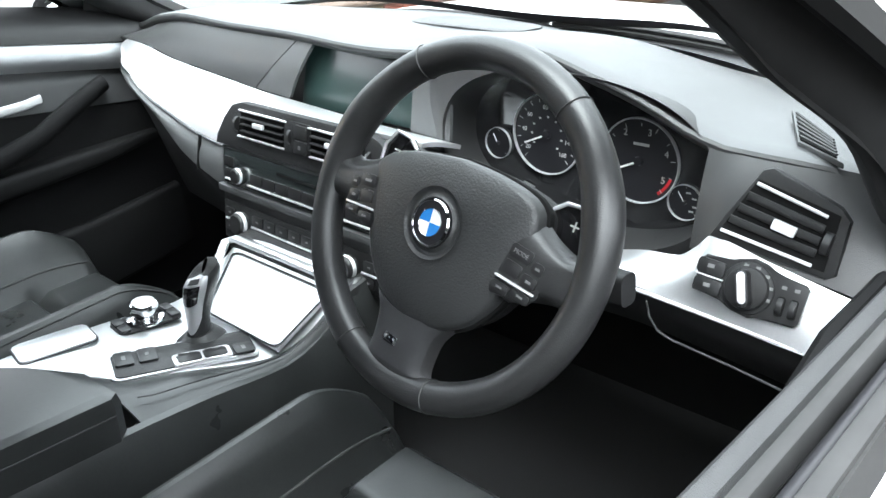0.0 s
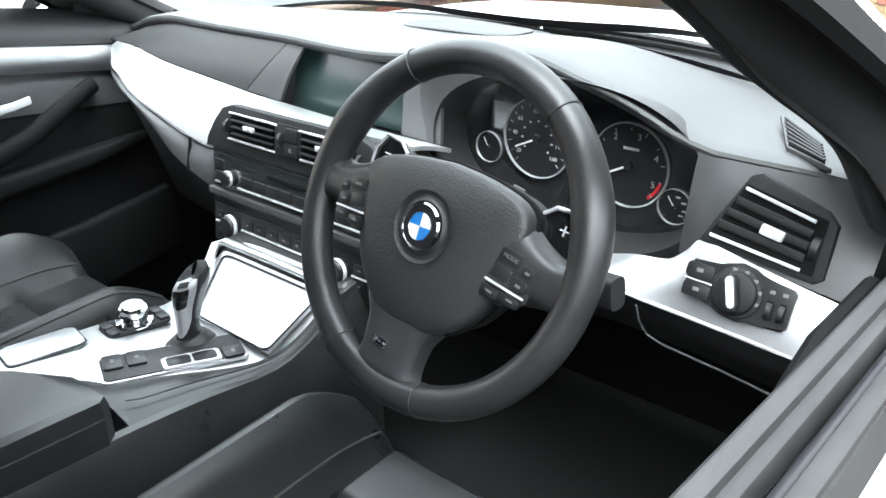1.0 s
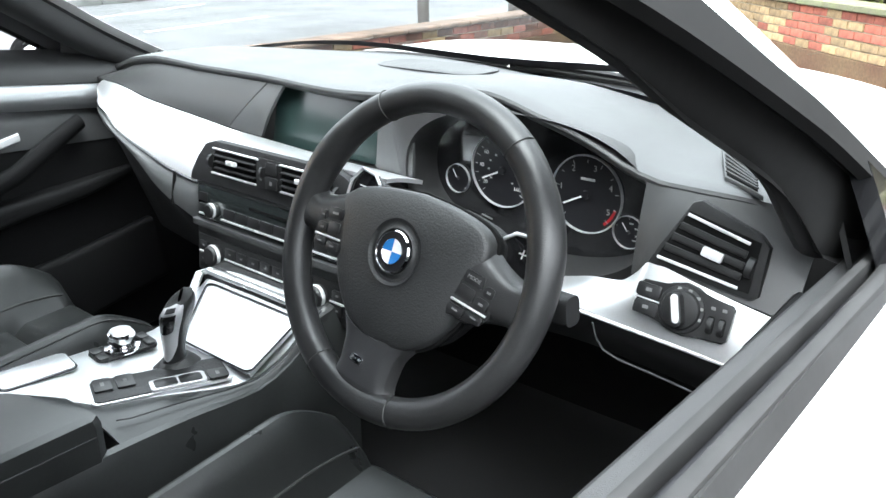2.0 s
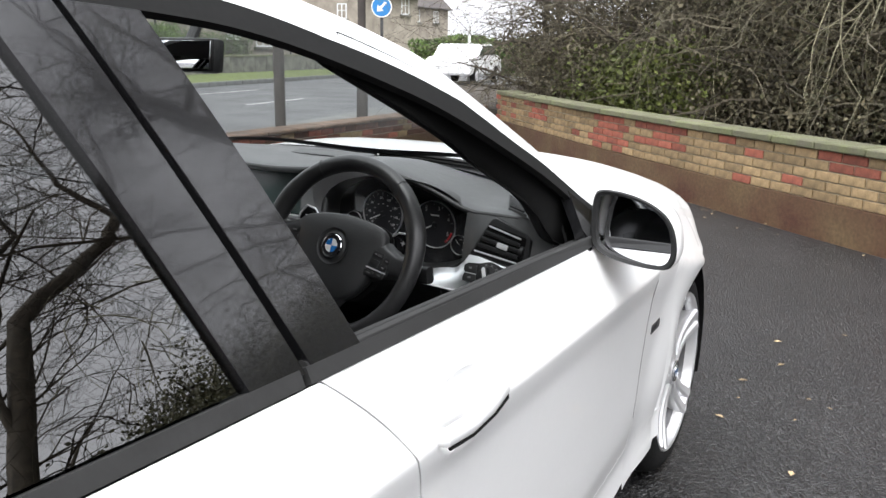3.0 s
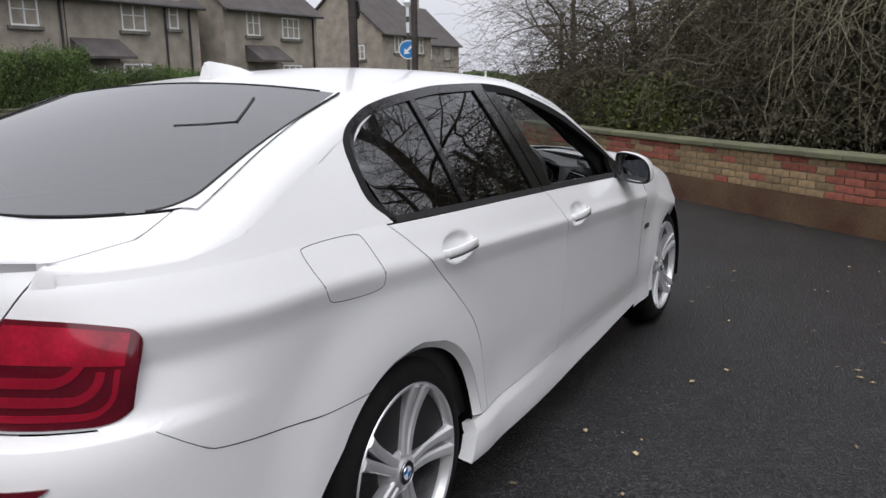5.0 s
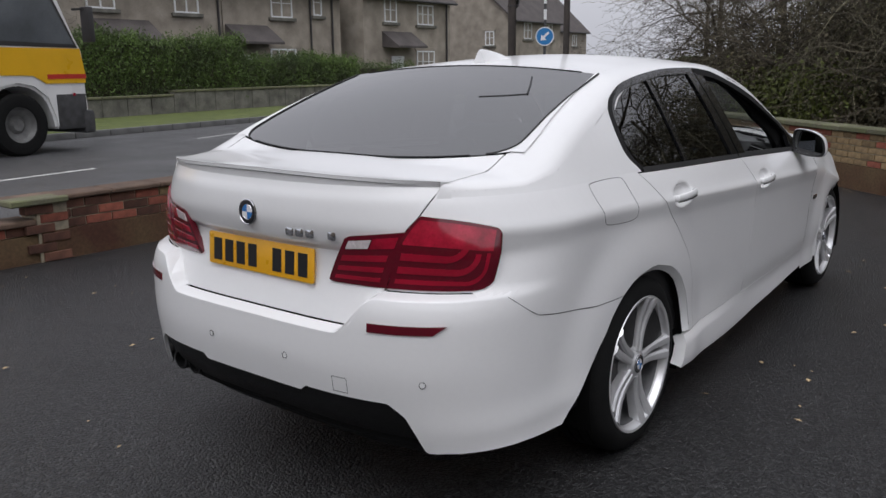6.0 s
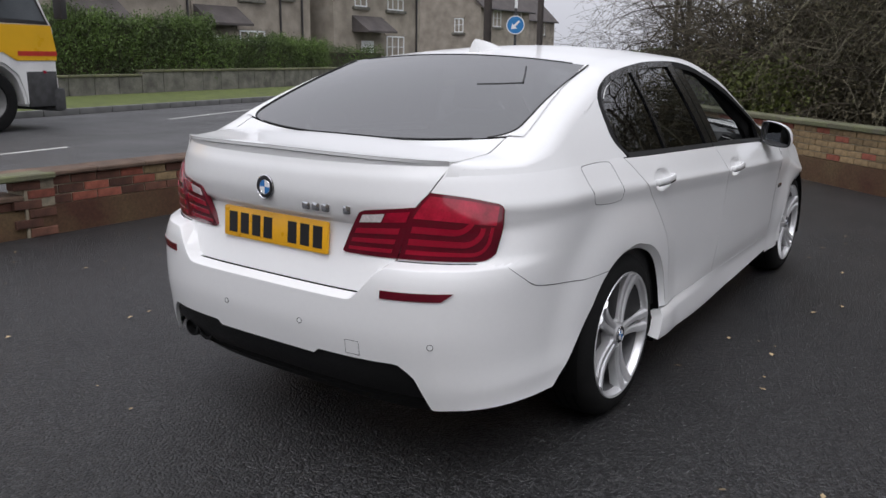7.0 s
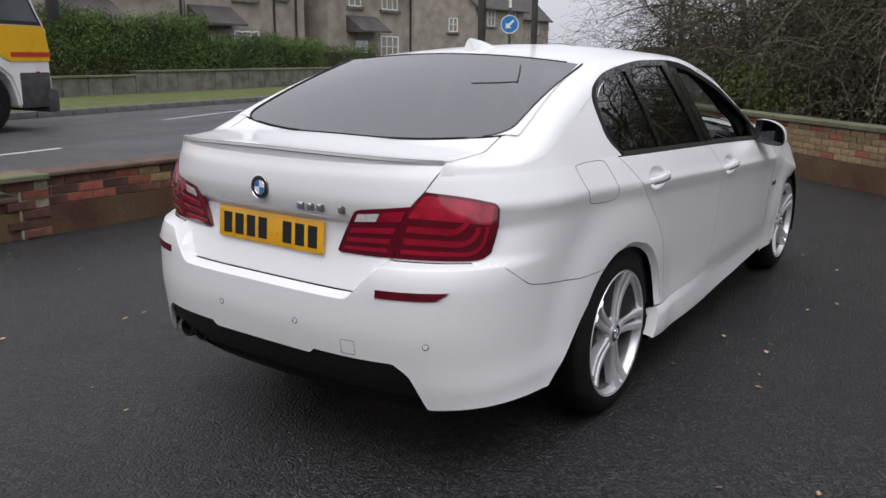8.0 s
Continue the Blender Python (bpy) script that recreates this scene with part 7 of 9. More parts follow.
M_STONE = material("house_stone", (0.285, 0.25, 0.205), 0.9, var=0.22, scale=1.6, fine=20, bump=0.004, bump_scale=12, color2=(0.35, 0.31, 0.255))
M_GARDENWALL = material("garden_wall_stone", (0.145, 0.14, 0.12), 0.9, var=0.4, scale=2.5, fine=30, bump=0.004)
M_SLATE = material("roof_tile", (0.075, 0.065, 0.062), 0.8, var=0.25, scale=1.5, fine=25, bump=0.01, bump_scale=14)
M_UPVC = material("white_window_frame", (0.72, 0.73, 0.73), 0.4, var=0.03)
M_PANE = material("house_pane", (0.10, 0.11, 0.12), 0.08, var=0.3, scale=1.0, coat=1.0)
M_PIPE = material("dark_pipe", (0.03, 0.028, 0.028), 0.5)
M_POLE = material("dark_pole", (0.045, 0.037, 0.032), 0.8, var=0.3, scale=4)
M_SIGN = material("blue_sign", (0.02, 0.17, 0.42), 0.35, var=0.05)
M_YELLOW = material("tanker_yellow", (0.72, 0.40, 0.01), 0.3, var=0.06, scale=2, coat=0.5)
M_TRUCKWHITE = material("tanker_white", (0.74, 0.74, 0.73), 0.3, var=0.04, scale=2, coat=0.5)
M_TRUCKRED = material("tanker_red", (0.45, 0.03, 0.02), 0.35)
M_CHASSIS = material("chassis_grey", (0.045, 0.045, 0.046), 0.6, var=0.35)
M_SATINRAIL = material("dusty_grey_metal", (0.16, 0.16, 0.155), 0.55, var=0.35, scale=5, metal=0.2)
M_ORANGE = material("orange_plate", (0.75, 0.20, 0.01), 0.4, var=0.1)


def sheet(name, pts, z, mat, label, cat, thick=0.0):
    n = len(pts)
    if thick:
        v = [(x, y, z) for x, y in pts] + [(x, y, z - thick) for x, y in pts]
        f = [tuple(range(n))] + [(i, n + i, n + (i + 1) % n, (i + 1) % n) for i in range(n)]
    else:
        v, f = [(x, y, z) for x, y in pts], [tuple(range(n))]
    ob = mesh_part(name, v, f, mat, None, "", False)
    return tagged(ob, label, cat, kind="structure")


# ---- ground, road, verge ----
sheet("ground", [(-600, -600), (600, -600), (600, 600), (-600, 600)], 0.0, M_TARMAC, "dark damp tarmac drive strewn with a few leaves", "ground")


def road_x(off, y):
    return off - 0.17 * y


ys = (-60, 0, 60, 140)
road = sheet("road", [(road_x(-5.4, y), y) for y in ys] + [(road_x(-14.05, y), y) for y in reversed(ys)], 0.006, M_ROAD, "grey damp asphalt road", "road")
sheet("pavement", [(road_x(-4.45, y) if y < 0 else max(road_x(-4.45, y), -30), y) for y in ys] + [(road_x(-5.4, y), y) for y in reversed(ys)], 0.11, M_KERB, "grey concrete pavement", "pavement", 0.11)
sheet("verge", [(road_x(-14.2, y), y) for y in ys] + [(road_x(-18.5, y), y) for y in reversed(ys)], 0.12, M_GRASS, "grass verge beside the road", "verge", 0.12)
kerb_ob = thing("kerb", "row of concrete kerb stones", "kerb", kind="structure")
kerb_me = None
for k in range(60):
    y = -16 + 0.915 * k
    if kerb_me is None:
        o = part("kerb_stone", rbox(0.15, 0.905, 0.16, 0.012), M_KERB, kerb_ob)
        kerb_me = o.data
    else:
        o = new("kerb_stone", kerb_me)
        o.parent = kerb_ob
    o.matrix_world = pose(road_x(-14.12, y), y, 0.065, 0, 0, math.degrees(math.atan(0.17)))
line_ob = thing("road_marking", "white painted lane dashes", "road marking", kind="structure")
for k in range(7):
    y = -12.1 + 6.6 * k
    mesh_part("lane_dash", [(road_x(-8.92, y0) + dx, y0, 0.010) for dx, y0 in ((-0.055, y), (0.055, y), (0.055, y + 2.6), (-0.055, y + 2.6))], [(0, 1, 2, 3)], M_LINE, line_ob, "", False)
for y0, y1, o0, o1 in ((7.9, 11.4, -11.55, -12.15), (12.5, 19.0, -12.2, -12.0)):
    mesh_part("lane_dash", [(road_x(o0, y0), y0, 0.010), (road_x(o0, y0) + 0.1, y0, 0.010), (road_x(o1, y1) + 0.1, y1, 0.010), (road_x(o1, y1), y1, 0.010)], [(0, 1, 2, 3)], M_LINE, line_ob, "", False)



def scatter_quads(name, centres, size, mat, label, cat, rng, up=0.3, parent=None, kind="stuff", narrow=0.6):
    """Small leaf-shaped quads at the given places, turned at random."""
    n = len(centres)
    c = np.asarray(centres)
    a = rng.normal(size=(n, 3))
    a[:, 2] += up * rng.normal(size=n)
    a /= np.linalg.norm(a, axis=1)[:, None]
    b = np.cross(a, rng.normal(size=(n, 3)))
    b /= np.linalg.norm(b, axis=1)[:, None]
    s = size * rng.uniform(0.6, 1.4, size=(n, 1))
    v = np.empty((n, 4, 3))
    v[:, 0] = c - a * s
    v[:, 1] = c - b * s * narrow
    v[:, 2] = c + a * s
    v[:, 3] = c + b * s * narrow
    me = bpy.data.meshes.new(name)
    me.vertices.add(4 * n)
    me.vertices.foreach_set("co", v.reshape(-1))
    me.loops.add(4 * n)
    me.loops.foreach_set("vertex_index", np.arange(4 * n))
    me.polygons.add(n)
    me.polygons.foreach_set("loop_start", np.arange(0, 4 * n, 4))
    me.polygons.foreach_set("loop_total", np.full(n, 4))
    me.update(calc_edges=True)
    me.materials.append(mat)
    ob = new(name, me)
    if parent is not None:
        ob.parent = parent
        if label:
            ob["label"] = label
    else:
        tagged(ob, label, cat, kind=kind)
    return ob


def tubes(name, paths, mat, parent=None, label=""):
    """One mesh of tapering tubes; each path is a list of (point, radius)."""
    verts, faces = [], []
    for path in paths:
        k = 6 if path[0][1] > 0.05 else (4 if path[0][1] > 0.012 else 3)
        base = len(verts)
        n = len(path)
        pts = [p for p, r in path]
        for i, (p, r) in enumerate(path):
            t = pts[min(i + 1, n - 1)] - pts[max(i - 1, 0)]
            t = t / (np.linalg.norm(t) + 1e-9)
            s = np.cross(t, (0.3, 0.2, 0.93))
            s = s / (np.linalg.norm(s) + 1e-9)
            w = np.cross(s, t)
            for j in range(k):
                a = 2 * math.pi * j / k
                verts.append(p + (s * math.cos(a) + w * math.sin(a)) * r)
        for i in range(n - 1):
            for j in range(k):
                faces.append((base + i * k + j, base + i * k + (j + 1) % k, base + (i + 1) * k + (j + 1) % k, base + (i + 1) * k + j))
    return mesh_part(name, verts, faces, mat, parent, label, True, 80)


def grow(rng, start, way, length, radius, depth, out, droop=0.0, spread=0.75, wander=0.16, kids=(3, 5)):
    """Adds a wandering limb and its side limbs to out."""
    n = 7 if depth > 1 else 5
    p, d = np.array(start, float), np.array(way, float)
    d /= np.linalg.norm(d)
    path = [(p.copy(), radius)]
    for i in range(n):
        d = d + rng.normal(0, wander, 3) + np.array((0, 0, -droop * (0.4 + i / n)))
        d /= np.linalg.norm(d)
        p = p + d * (length / n)
        path.append((p.copy(), max(0.0022, radius * (1 - 0.72 * (i + 1) / n))))
    out.setdefault(depth, []).append(path)
    if depth <= 0:
        return
    for _ in range(rng.integers(kids[0], kids[1] + 1)):
        i = rng.integers(2, n + 1)
        q, r = path[i]
        side = rng.normal(0, 1, 3)
        side[2] = side[2] * 0.6 + 0.15
        w = d * (1 - spread) + side / np.linalg.norm(side) * spread
        grow(rng, q, w, length * rng.uniform(0.50, 0.78), max(0.003, r * rng.uniform(0.55, 0.8)), depth - 1, out, droop, spread, wander * 1.1, kids)


def bare_tree(x, y, height, radius, seed, label, lean=(0, 0), droop=0.02, depth=4, kids=(3, 5), mat_twig=None, limbs=5, low=0.3):
    rng = np.random.default_rng(seed)
    t = thing("tree", label, "tree", pose(x, y, 0))
    out = {}
    trunk, p, d = [], np.array((0.0, 0.0, -0.1)), np.array((lean[0], lean[1], 1.0))
    for i in range(9):
        trunk.append((p.copy(), radius * (1.15 if i == 0 else 1 - 0.075 * i)))
        d = d + rng.normal(0, 0.05, 3)
        d /= np.linalg.norm(d)
        p = p + d * height * 0.60 / 8
    for k in range(limbs):
        i = rng.integers(int(8 * low), 9)
        q, r = trunk[i]
        a = 2 * math.pi * (k + rng.uniform(-0.3, 0.3)) / limbs
        grow(rng, q, (math.cos(a), math.sin(a), rng.uniform(0.45, 1.1)), height * rng.uniform(0.32, 0.5), r * rng.uniform(0.45, 0.7), depth - 1, out, droop, kids=kids)
    tubes("trunk", [trunk], M_BARK, t)
    tubes("limb", [q for lv, ps in out.items() if lv >= 2 for q in ps], M_BARK, t)["kind"] = "stuff"
    tubes("twig", [q for lv, ps in out.items() if lv < 2 for q in ps], mat_twig or M_DARKTWIG, t)["kind"] = "stuff"
    return t


# ---- brick walls ----
def brick_mesh(w, d, h):
    bm = bmesh.new()
    bmesh.ops.create_cube(bm, size=1.0)
    bmesh.ops.scale(bm, vec=(w, d, h), verts=bm.verts[:])
    top = [e for e in bm.edges]
    bmesh.ops.bevel(bm, geom=top, offset=0.003, segments=1, affect='EDGES')
    me = bpy.data.meshes.new("brick")
    bm.to_mesh(me)
    bm.free()
    return me


BRICKS = {}
for key, mat in (("red", M_BRICK_RED), ("buff", M_BRICK_BUFF), ("dark", M_BRICK_DARK)):
    BRICKS[key] = brick_mesh(0.215, 0.10, 0.0645)
    BRICKS[key].materials.append(mat)
    BRICKS[key + "_half"] = brick_mesh(0.10, 0.10, 0.0645)
    BRICKS[key + "_half"].materials.append(mat)


def brick_wall(name, label, line, z0, courses, colour_of, plinth=0.0, coping=0.055, thick=0.20, face=-1, cap=None):
    """A low wall along a polyline (x, y): mortar core, single bricks on the seen face, coping slabs."""
    rng = random.Random(len(name) * 7 + 3)
    w = thing(name, label, "wall", kind="structure")
    lens = [math.dist(a, b) for a, b in zip(line, line[1:])]
    total = sum(lens)

    def at(s):
        s = min(max(s, 0.0), total)
        for (a, b), l in zip(zip(line, line[1:]), lens):
            if s <= l:
                t = s / l
                return a[0] + (b[0] - a[0]) * t, a[1] + (b[1] - a[1]) * t, math.atan2(b[1] - a[1], b[0] - a[0])
            s -= l
        a, b = line[-2], line[-1]
        return b[0], b[1], math.atan2(b[1] - a[1], b[0] - a[0])
    h = courses * 0.075
    pts = [(x, y, 0) for x, y in line]
    off = lambda d: [((x - math.sin(a) * d * face), (y + math.cos(a) * d * face)) for x, y, a in (at(s) for s in span(0.0, total, 40))]

    def slab(nm, d0, d1, za, zb, mat):
        A, B = off(d0), off(d1)
        n = len(A)
        v = [(x, y, z) for z in (za, zb) for x, y in A] + [(x, y, z) for z in (za, zb) for x, y in B]
        f = []
        for i in range(n - 1):
            f += [(i, i + 1, n + i + 1, n + i), (2 * n + i + 1, 2 * n + i, 3 * n + i, 3 * n + i + 1), (n + i, n + i + 1, 3 * n + i + 1, 3 * n + i), (i + 1, i, 2 * n + i, 2 * n + i + 1)]
        f += [(0, n, 3 * n, 2 * n), (n - 1, 3 * n - 1, 4 * n - 1, 2 * n - 1)]
        return mesh_part(nm, v, f, mat, w, "", False)
    if plinth:
        slab("plinth", -0.025, thick + 0.02, 0.0, plinth, M_PLINTH)
    slab("mortar_core", 0.012, thick, plinth, plinth + h, M_MORTAR)
    for c in range(courses):
        s = 0.1125 if c % 2 else 0.0
        while s < total - 0.05:
            x, y, a = at(s + 0.1075)
            col = colour_of(s + 0.11, c, rng)
            px, py = x - math.sin(a) * 0.05 * face, y + math.cos(a) * 0.05 * face
            o = new("brick", BRICKS[col])
            o.parent = w
            jit = rng.uniform(-0.003, 0.003)
            o.matrix_world = pose(px + math.sin(a) * jit * face, py - math.cos(a) * jit * face, plinth + 0.0375 + c * 0.075, 0, 0, math.degrees(a) + rng.uniform(-0.5, 0.5))
            s += 0.225
    cs = 0.0
    while cs < total - 0.1:
        x, y, a = at(cs + 0.225)
        px, py = x - math.sin(a) * thick / 2 * face, y + math.cos(a) * thick / 2 * face
        part("coping_slab", rbox(0.445, thick + 0.09, coping, 0.01, pose(px, py, plinth + h + coping / 2 + 0.002, rng.uniform(-0.6, 0.6), 0, math.degrees(a) + rng.uniform(-0.4, 0.4)), 1), cap or M_COPING, w)
        cs += 0.45
    return w


def front_colour(s, c, rng):
    k = int(s / 1.05)
    inside = s - 1.05 * k
    if inside < 0.23:
        return "buff"
    pal = ("buff", "red", "buff", "red", "buff", "buff", "mix", "red", "buff", "mix", "buff", "red", "buff", "buff", "red", "buff")
    p = pal[k % len(pal)]
    if p == "mix":
        return "red" if c >= 2 and rng.random() < 0.8 else "buff"
    return p if rng.random() < 0.86 else ("red" if p == "buff" else "buff")


brick_wall("wall_front", "low curved red and buff brick wall with mossy coping",
           [(5.2, 4.75), (3.6, 5.35), (2.32, 5.98), (1.75, 6.33), (0.86, 7.05), (0.0, 7.78), (-0.8, 8.5), (-1.9, 9.55), (-3.0, 10.7), (-4.0, 11.8)], 0, 5, front_colour, 0.285, 0.06, 0.22, -1)
def roadside_colour(s, c, rng):
    if s % 1.12 < 0.24:
        return "buff" if rng.random() < 0.8 else "dark"
    return "dark" if rng.random() < 0.72 else "red"


brick_wall("wall_roadside", "low dark brick wall on a wet plinth beside the drive",
           [(-4.12, 11.6), (-4.12, 0.20)], 0, 3, roadside_colour, 0.235, 0.04, 0.22, -1, M_COPING_DARK)
brick_wall("wall_roadside_low", "lower length of the roadside brick wall",
           [(-4.14, 0.18), (-4.20, -4.0)], 0, 1, lambda s, c, rng: "dark" if rng.random() < 0.9 else "red", 0.215, 0.045, 0.22, -1, M_COPING_DARK)
brick_wall("wall_pier", "short brick pier ending the wall", [(-4.085, 0.42), (-4.085, 0.18)], 0, 6, lambda s, c, rng: "dark" if rng.random() < 0.6 else "red", 0.0, 0.05, 0.26, -1, M_COPING)

# unseen plain walls added behind and beside the drive to block sky light
tagged(part("unseen_wall_rear", rbox(17.0, 0.3, 4.6, 0.02, pose(4.5, -8.5, 2.3)), M_STONE, None), "unseen plain wall added behind the drive to block sky light", "wall", kind="structure")
tagged(part("unseen_wall_side", rbox(0.3, 10.5, 2.6, 0.02, pose(8.6, -3.2, 1.3)), M_STONE, None), "unseen plain wall added beside the drive to block sky light", "wall", kind="structure")

# soil bank behind the front wall
bank = [(5.6, 5.2), (3.7, 5.7), (2.4, 6.3), (0.95, 7.35), (-0.7, 8.8), (-1.8, 9.85), (-3.9, 12.2), (-9, 17), (-6, 40), (40, 40), (40, 2), (9, 3.5)]
sheet("bank", bank, 0.35, M_SOIL, "dark leaf-strewn soil under the trees", "ground", 0.35)

# ---- thicket behind the front wall ----
trng = np.random.default_rng(11)


def behind_wall(u, depth):
    """A place along the front wall (u = 0 right end .. 1 left end), that far behind it."""
    a, b = np.array((5.5, 5.0)), np.array((-4.4, 12.2))
    p = a + (b - a) * u
    return p + np.array((0.588, 0.809)) * depth


def limbed_tree(base, label, seed, trunk, limbs, twigs_per=5):
    """A bare tree with given main limbs; each is (first radius, last radius, points) and branches on by chance."""
    rng = np.random.default_rng(seed)
    t = thing("tree", label, "tree", pose(base[0], base[1], 0))
    rel = lambda p: np.array(p, float) - np.array((base[0], base[1], 0.0))
    ways = []
    for r0, r1, pts in [trunk] + limbs:
        fine, n = [], len(pts) - 1
        for k in range(n):
            a, b = rel(pts[k]), rel(pts[k + 1])
            for m in range(4):
                f = (k + m / 4) / n
                bend = rng.normal(0, 0.018, 3) if (k or m) else np.zeros(3)
                fine.append((a + (b - a) * m / 4 + bend, lerp(r0, r1, f)))
        fine.append((rel(pts[-1]), r1))
        ways.append(fine)
    out = {}
    for w in ways[1:]:
        for _ in range(twigs_per * max(1, len(w) // 8)):
            q, r = w[rng.integers(len(w) // 4, len(w))]
            side = rng.normal(0, 1, 3)
            side[2] = abs(side[2]) * 0.7
            grow(rng, q, side, rng.uniform(0.9, 2.0), max(0.008, r * rng.uniform(0.25, 0.5)), 3, out, 0.03, kids=(3, 5))
        q, r = w[-1]
        grow(rng, q, q - w[-3][0], rng.uniform(1.6, 2.6), r * 0.95, 3, out, 0.0, kids=(3, 5))
    for _ in range(12):
        q, r = ways[0][rng.integers(len(ways[0]) // 2, len(ways[0]))]
        grow(rng, q, (rng.normal(0, 0.4), 1.0, rng.uniform(0.1, 0.9)), rng.uniform(1.0, 2.0), r * 0.16, 3, out, 0.02, kids=(3, 4))
    tubes("trunk", ways[:1], M_BARK, t)
    for w in ways[1:]:
        tubes("limb", [w], M_BARK, t)
    tubes("branch", [q for lv, ps in out.items() if lv >= 2 for q in ps], M_BARK, t)["kind"] = "stuff"
    tubes("twig", [q for lv, ps in out.items() if lv < 2 for q in ps], M_DARKTWIG, t)["kind"] = "stuff"
    return t


limbed_tree((4.24, 7.2), "large bare tree with thick forked dark limbs behind the wall", 21,
            (0.24, 0.155, [(4.25, 7.3, -0.1), (4.24, 7.1, 1.5), (4.22, 6.8, 2.9), (4.2, 6.62, 3.6), (4.16, 6.7, 4.95)]),
            [(0.14, 0.05, [(4.16, 6.7, 4.9), (4.14, 6.28, 5.42), (4.12, 6.05, 5.8), (4.11, 5.75, 6.1), (4.1, 6.1, 7.0)]),
             (0.08, 0.04, [(4.15, 6.5, 5.15), (4.14, 6.85, 5.7), (4.12, 7.21, 6.23), (4.09, 7.3, 7.1), (4.1, 7.2, 8.0)]),
             (0.13, 0.05, [(4.16, 6.7, 4.9), (4.14, 7.3, 5.5), (4.12, 7.98, 6.27), (4.1, 8.5, 7.1), (4.05, 8.9, 8.2)]),
             (0.07, 0.03, [(4.12, 7.9, 6.2), (4.10, 8.6, 6.7), (4.09, 9.2, 7.18), (4.05, 10.0, 8.2)]),
             (0.032, 0.012, [(4.22, 6.7, 3.36), (4.21, 5.56, 3.53), (4.21, 4.72, 3.67), (4.2, 3.98, 3.81), (4.2, 3.3, 3.9)])])
limbed_tree((7.6, 3.6), "leaning bare tree with a bent dark trunk beside the drive", 22,
            (0.17, 0.10, [(7.6, 3.6, -0.1), (7.56, 4.2, 2.5), (7.52, 5.46, 5.15), (7.5, 7.48, 6.32)]),
            [(0.10, 0.04, [(7.5, 7.48, 6.32), (7.49, 7.92, 6.8), (7.46, 8.5, 7.85), (7.44, 9.3, 9.65)]),
             (0.06, 0.03, [(7.5, 7.9, 6.8), (7.5, 7.6, 7.8), (7.5, 7.9, 9.0)]),
             (0.06, 0.03, [(7.53, 4.6, 3.4), (7.5, 5.0, 5.83), (7.49, 5.74, 6.34), (7.49, 6.35, 6.75), (7.5, 6.4, 8.0)])], 6)
bare_tree(12.5, 6.0, 12.5, 0.2, 22, "tall bare tree far behind the drive", lean=(-0.05, 0.02), droop=0.01, depth=5, limbs=8, low=0.25)
for k, (u, dp, hgt, rad) in enumerate(((0.30, 3.2, 8.5, 0.15), (0.50, 3.6, 7.5, 0.13), (0.68, 3.4, 6.5, 0.11), (0.86, 4.2, 6.0, 0.10), (0.42, 6.0, 9.0, 0.16), (0.12, 4.5, 9.5, 0.17), (1.02, 6.5, 5.0, 0.09), (0.76, 2.4, 5.4, 0.09), (0.63, 2.6, 6.4, 0.11), (0.56, 4.4, 7.5, 0.12), (0.85, 1.5, 6.0, 0.09), (0.94, 1.0, 5.2, 0.08), (1.02, 1.2, 4.6, 0.07))):
    p = behind_wall(u, dp)
    bare_tree(p[0], p[1], hgt, rad, 30 + k, "bare tangled tree behind the brick wall", droop=0.05, depth=4, kids=(3, 5) if k < 7 else (4, 6), mat_twig=M_DARKTWIG if k % 2 else M_TWIG, limbs=7 if k < 7 else 9, low=0.15)

twigs = []
for k in range(1500):
    u, dp = trng.uniform(-0.1, 1.02) if k < 1000 else trng.uniform(0.5, 0.86), trng.uniform(0.3, 4.0)
    top = lerp(4.6, 2.6, min(1, max(0, u))) * (trng.uniform(0.35, 1.0) if k < 1000 else trng.uniform(0.7, 1.1))
    p = behind_wall(u, dp)
    tmp = {}
    grow(trng, (p[0], p[1], 0.3 + top * trng.uniform(0.2, 1.0)), (trng.normal(0, 1), trng.normal(-0.3, 1), trng.uniform(-0.5, 0.6)), trng.uniform(0.7, 1.9), trng.uniform(0.004, 0.011), 1, tmp, 0.10, 0.6, 0.22, (1, 3))
    twigs += [q for ps in tmp.values() for q in ps]
for k in range(420):
    p = behind_wall(trng.uniform(0.84, 1.07), trng.uniform(0.5, 1.8))
    tmp = {}
    grow(trng, (p[0], p[1], 0.3 + 3.4 * trng.uniform(0.1, 1.0)), (trng.normal(0, 1), trng.normal(-0.3, 1), trng.uniform(-0.4, 0.8)), trng.uniform(0.6, 1.5), trng.uniform(0.004, 0.009), 1, tmp, 0.08, 0.6, 0.22, (1, 3))
    twigs += [q for ps in tmp.values() for q in ps]
trng.shuffle(twigs)
tagged(tubes("thicket_twigs", twigs[:len(twigs) // 2], M_TWIG), "pale drooping bare twigs of the thicket", "twigs", kind="stuff")
tagged(tubes("thicket_brush", twigs[len(twigs) // 2:], M_DARKTWIG), "dark bare brushwood of the thicket", "brushwood", kind="stuff")


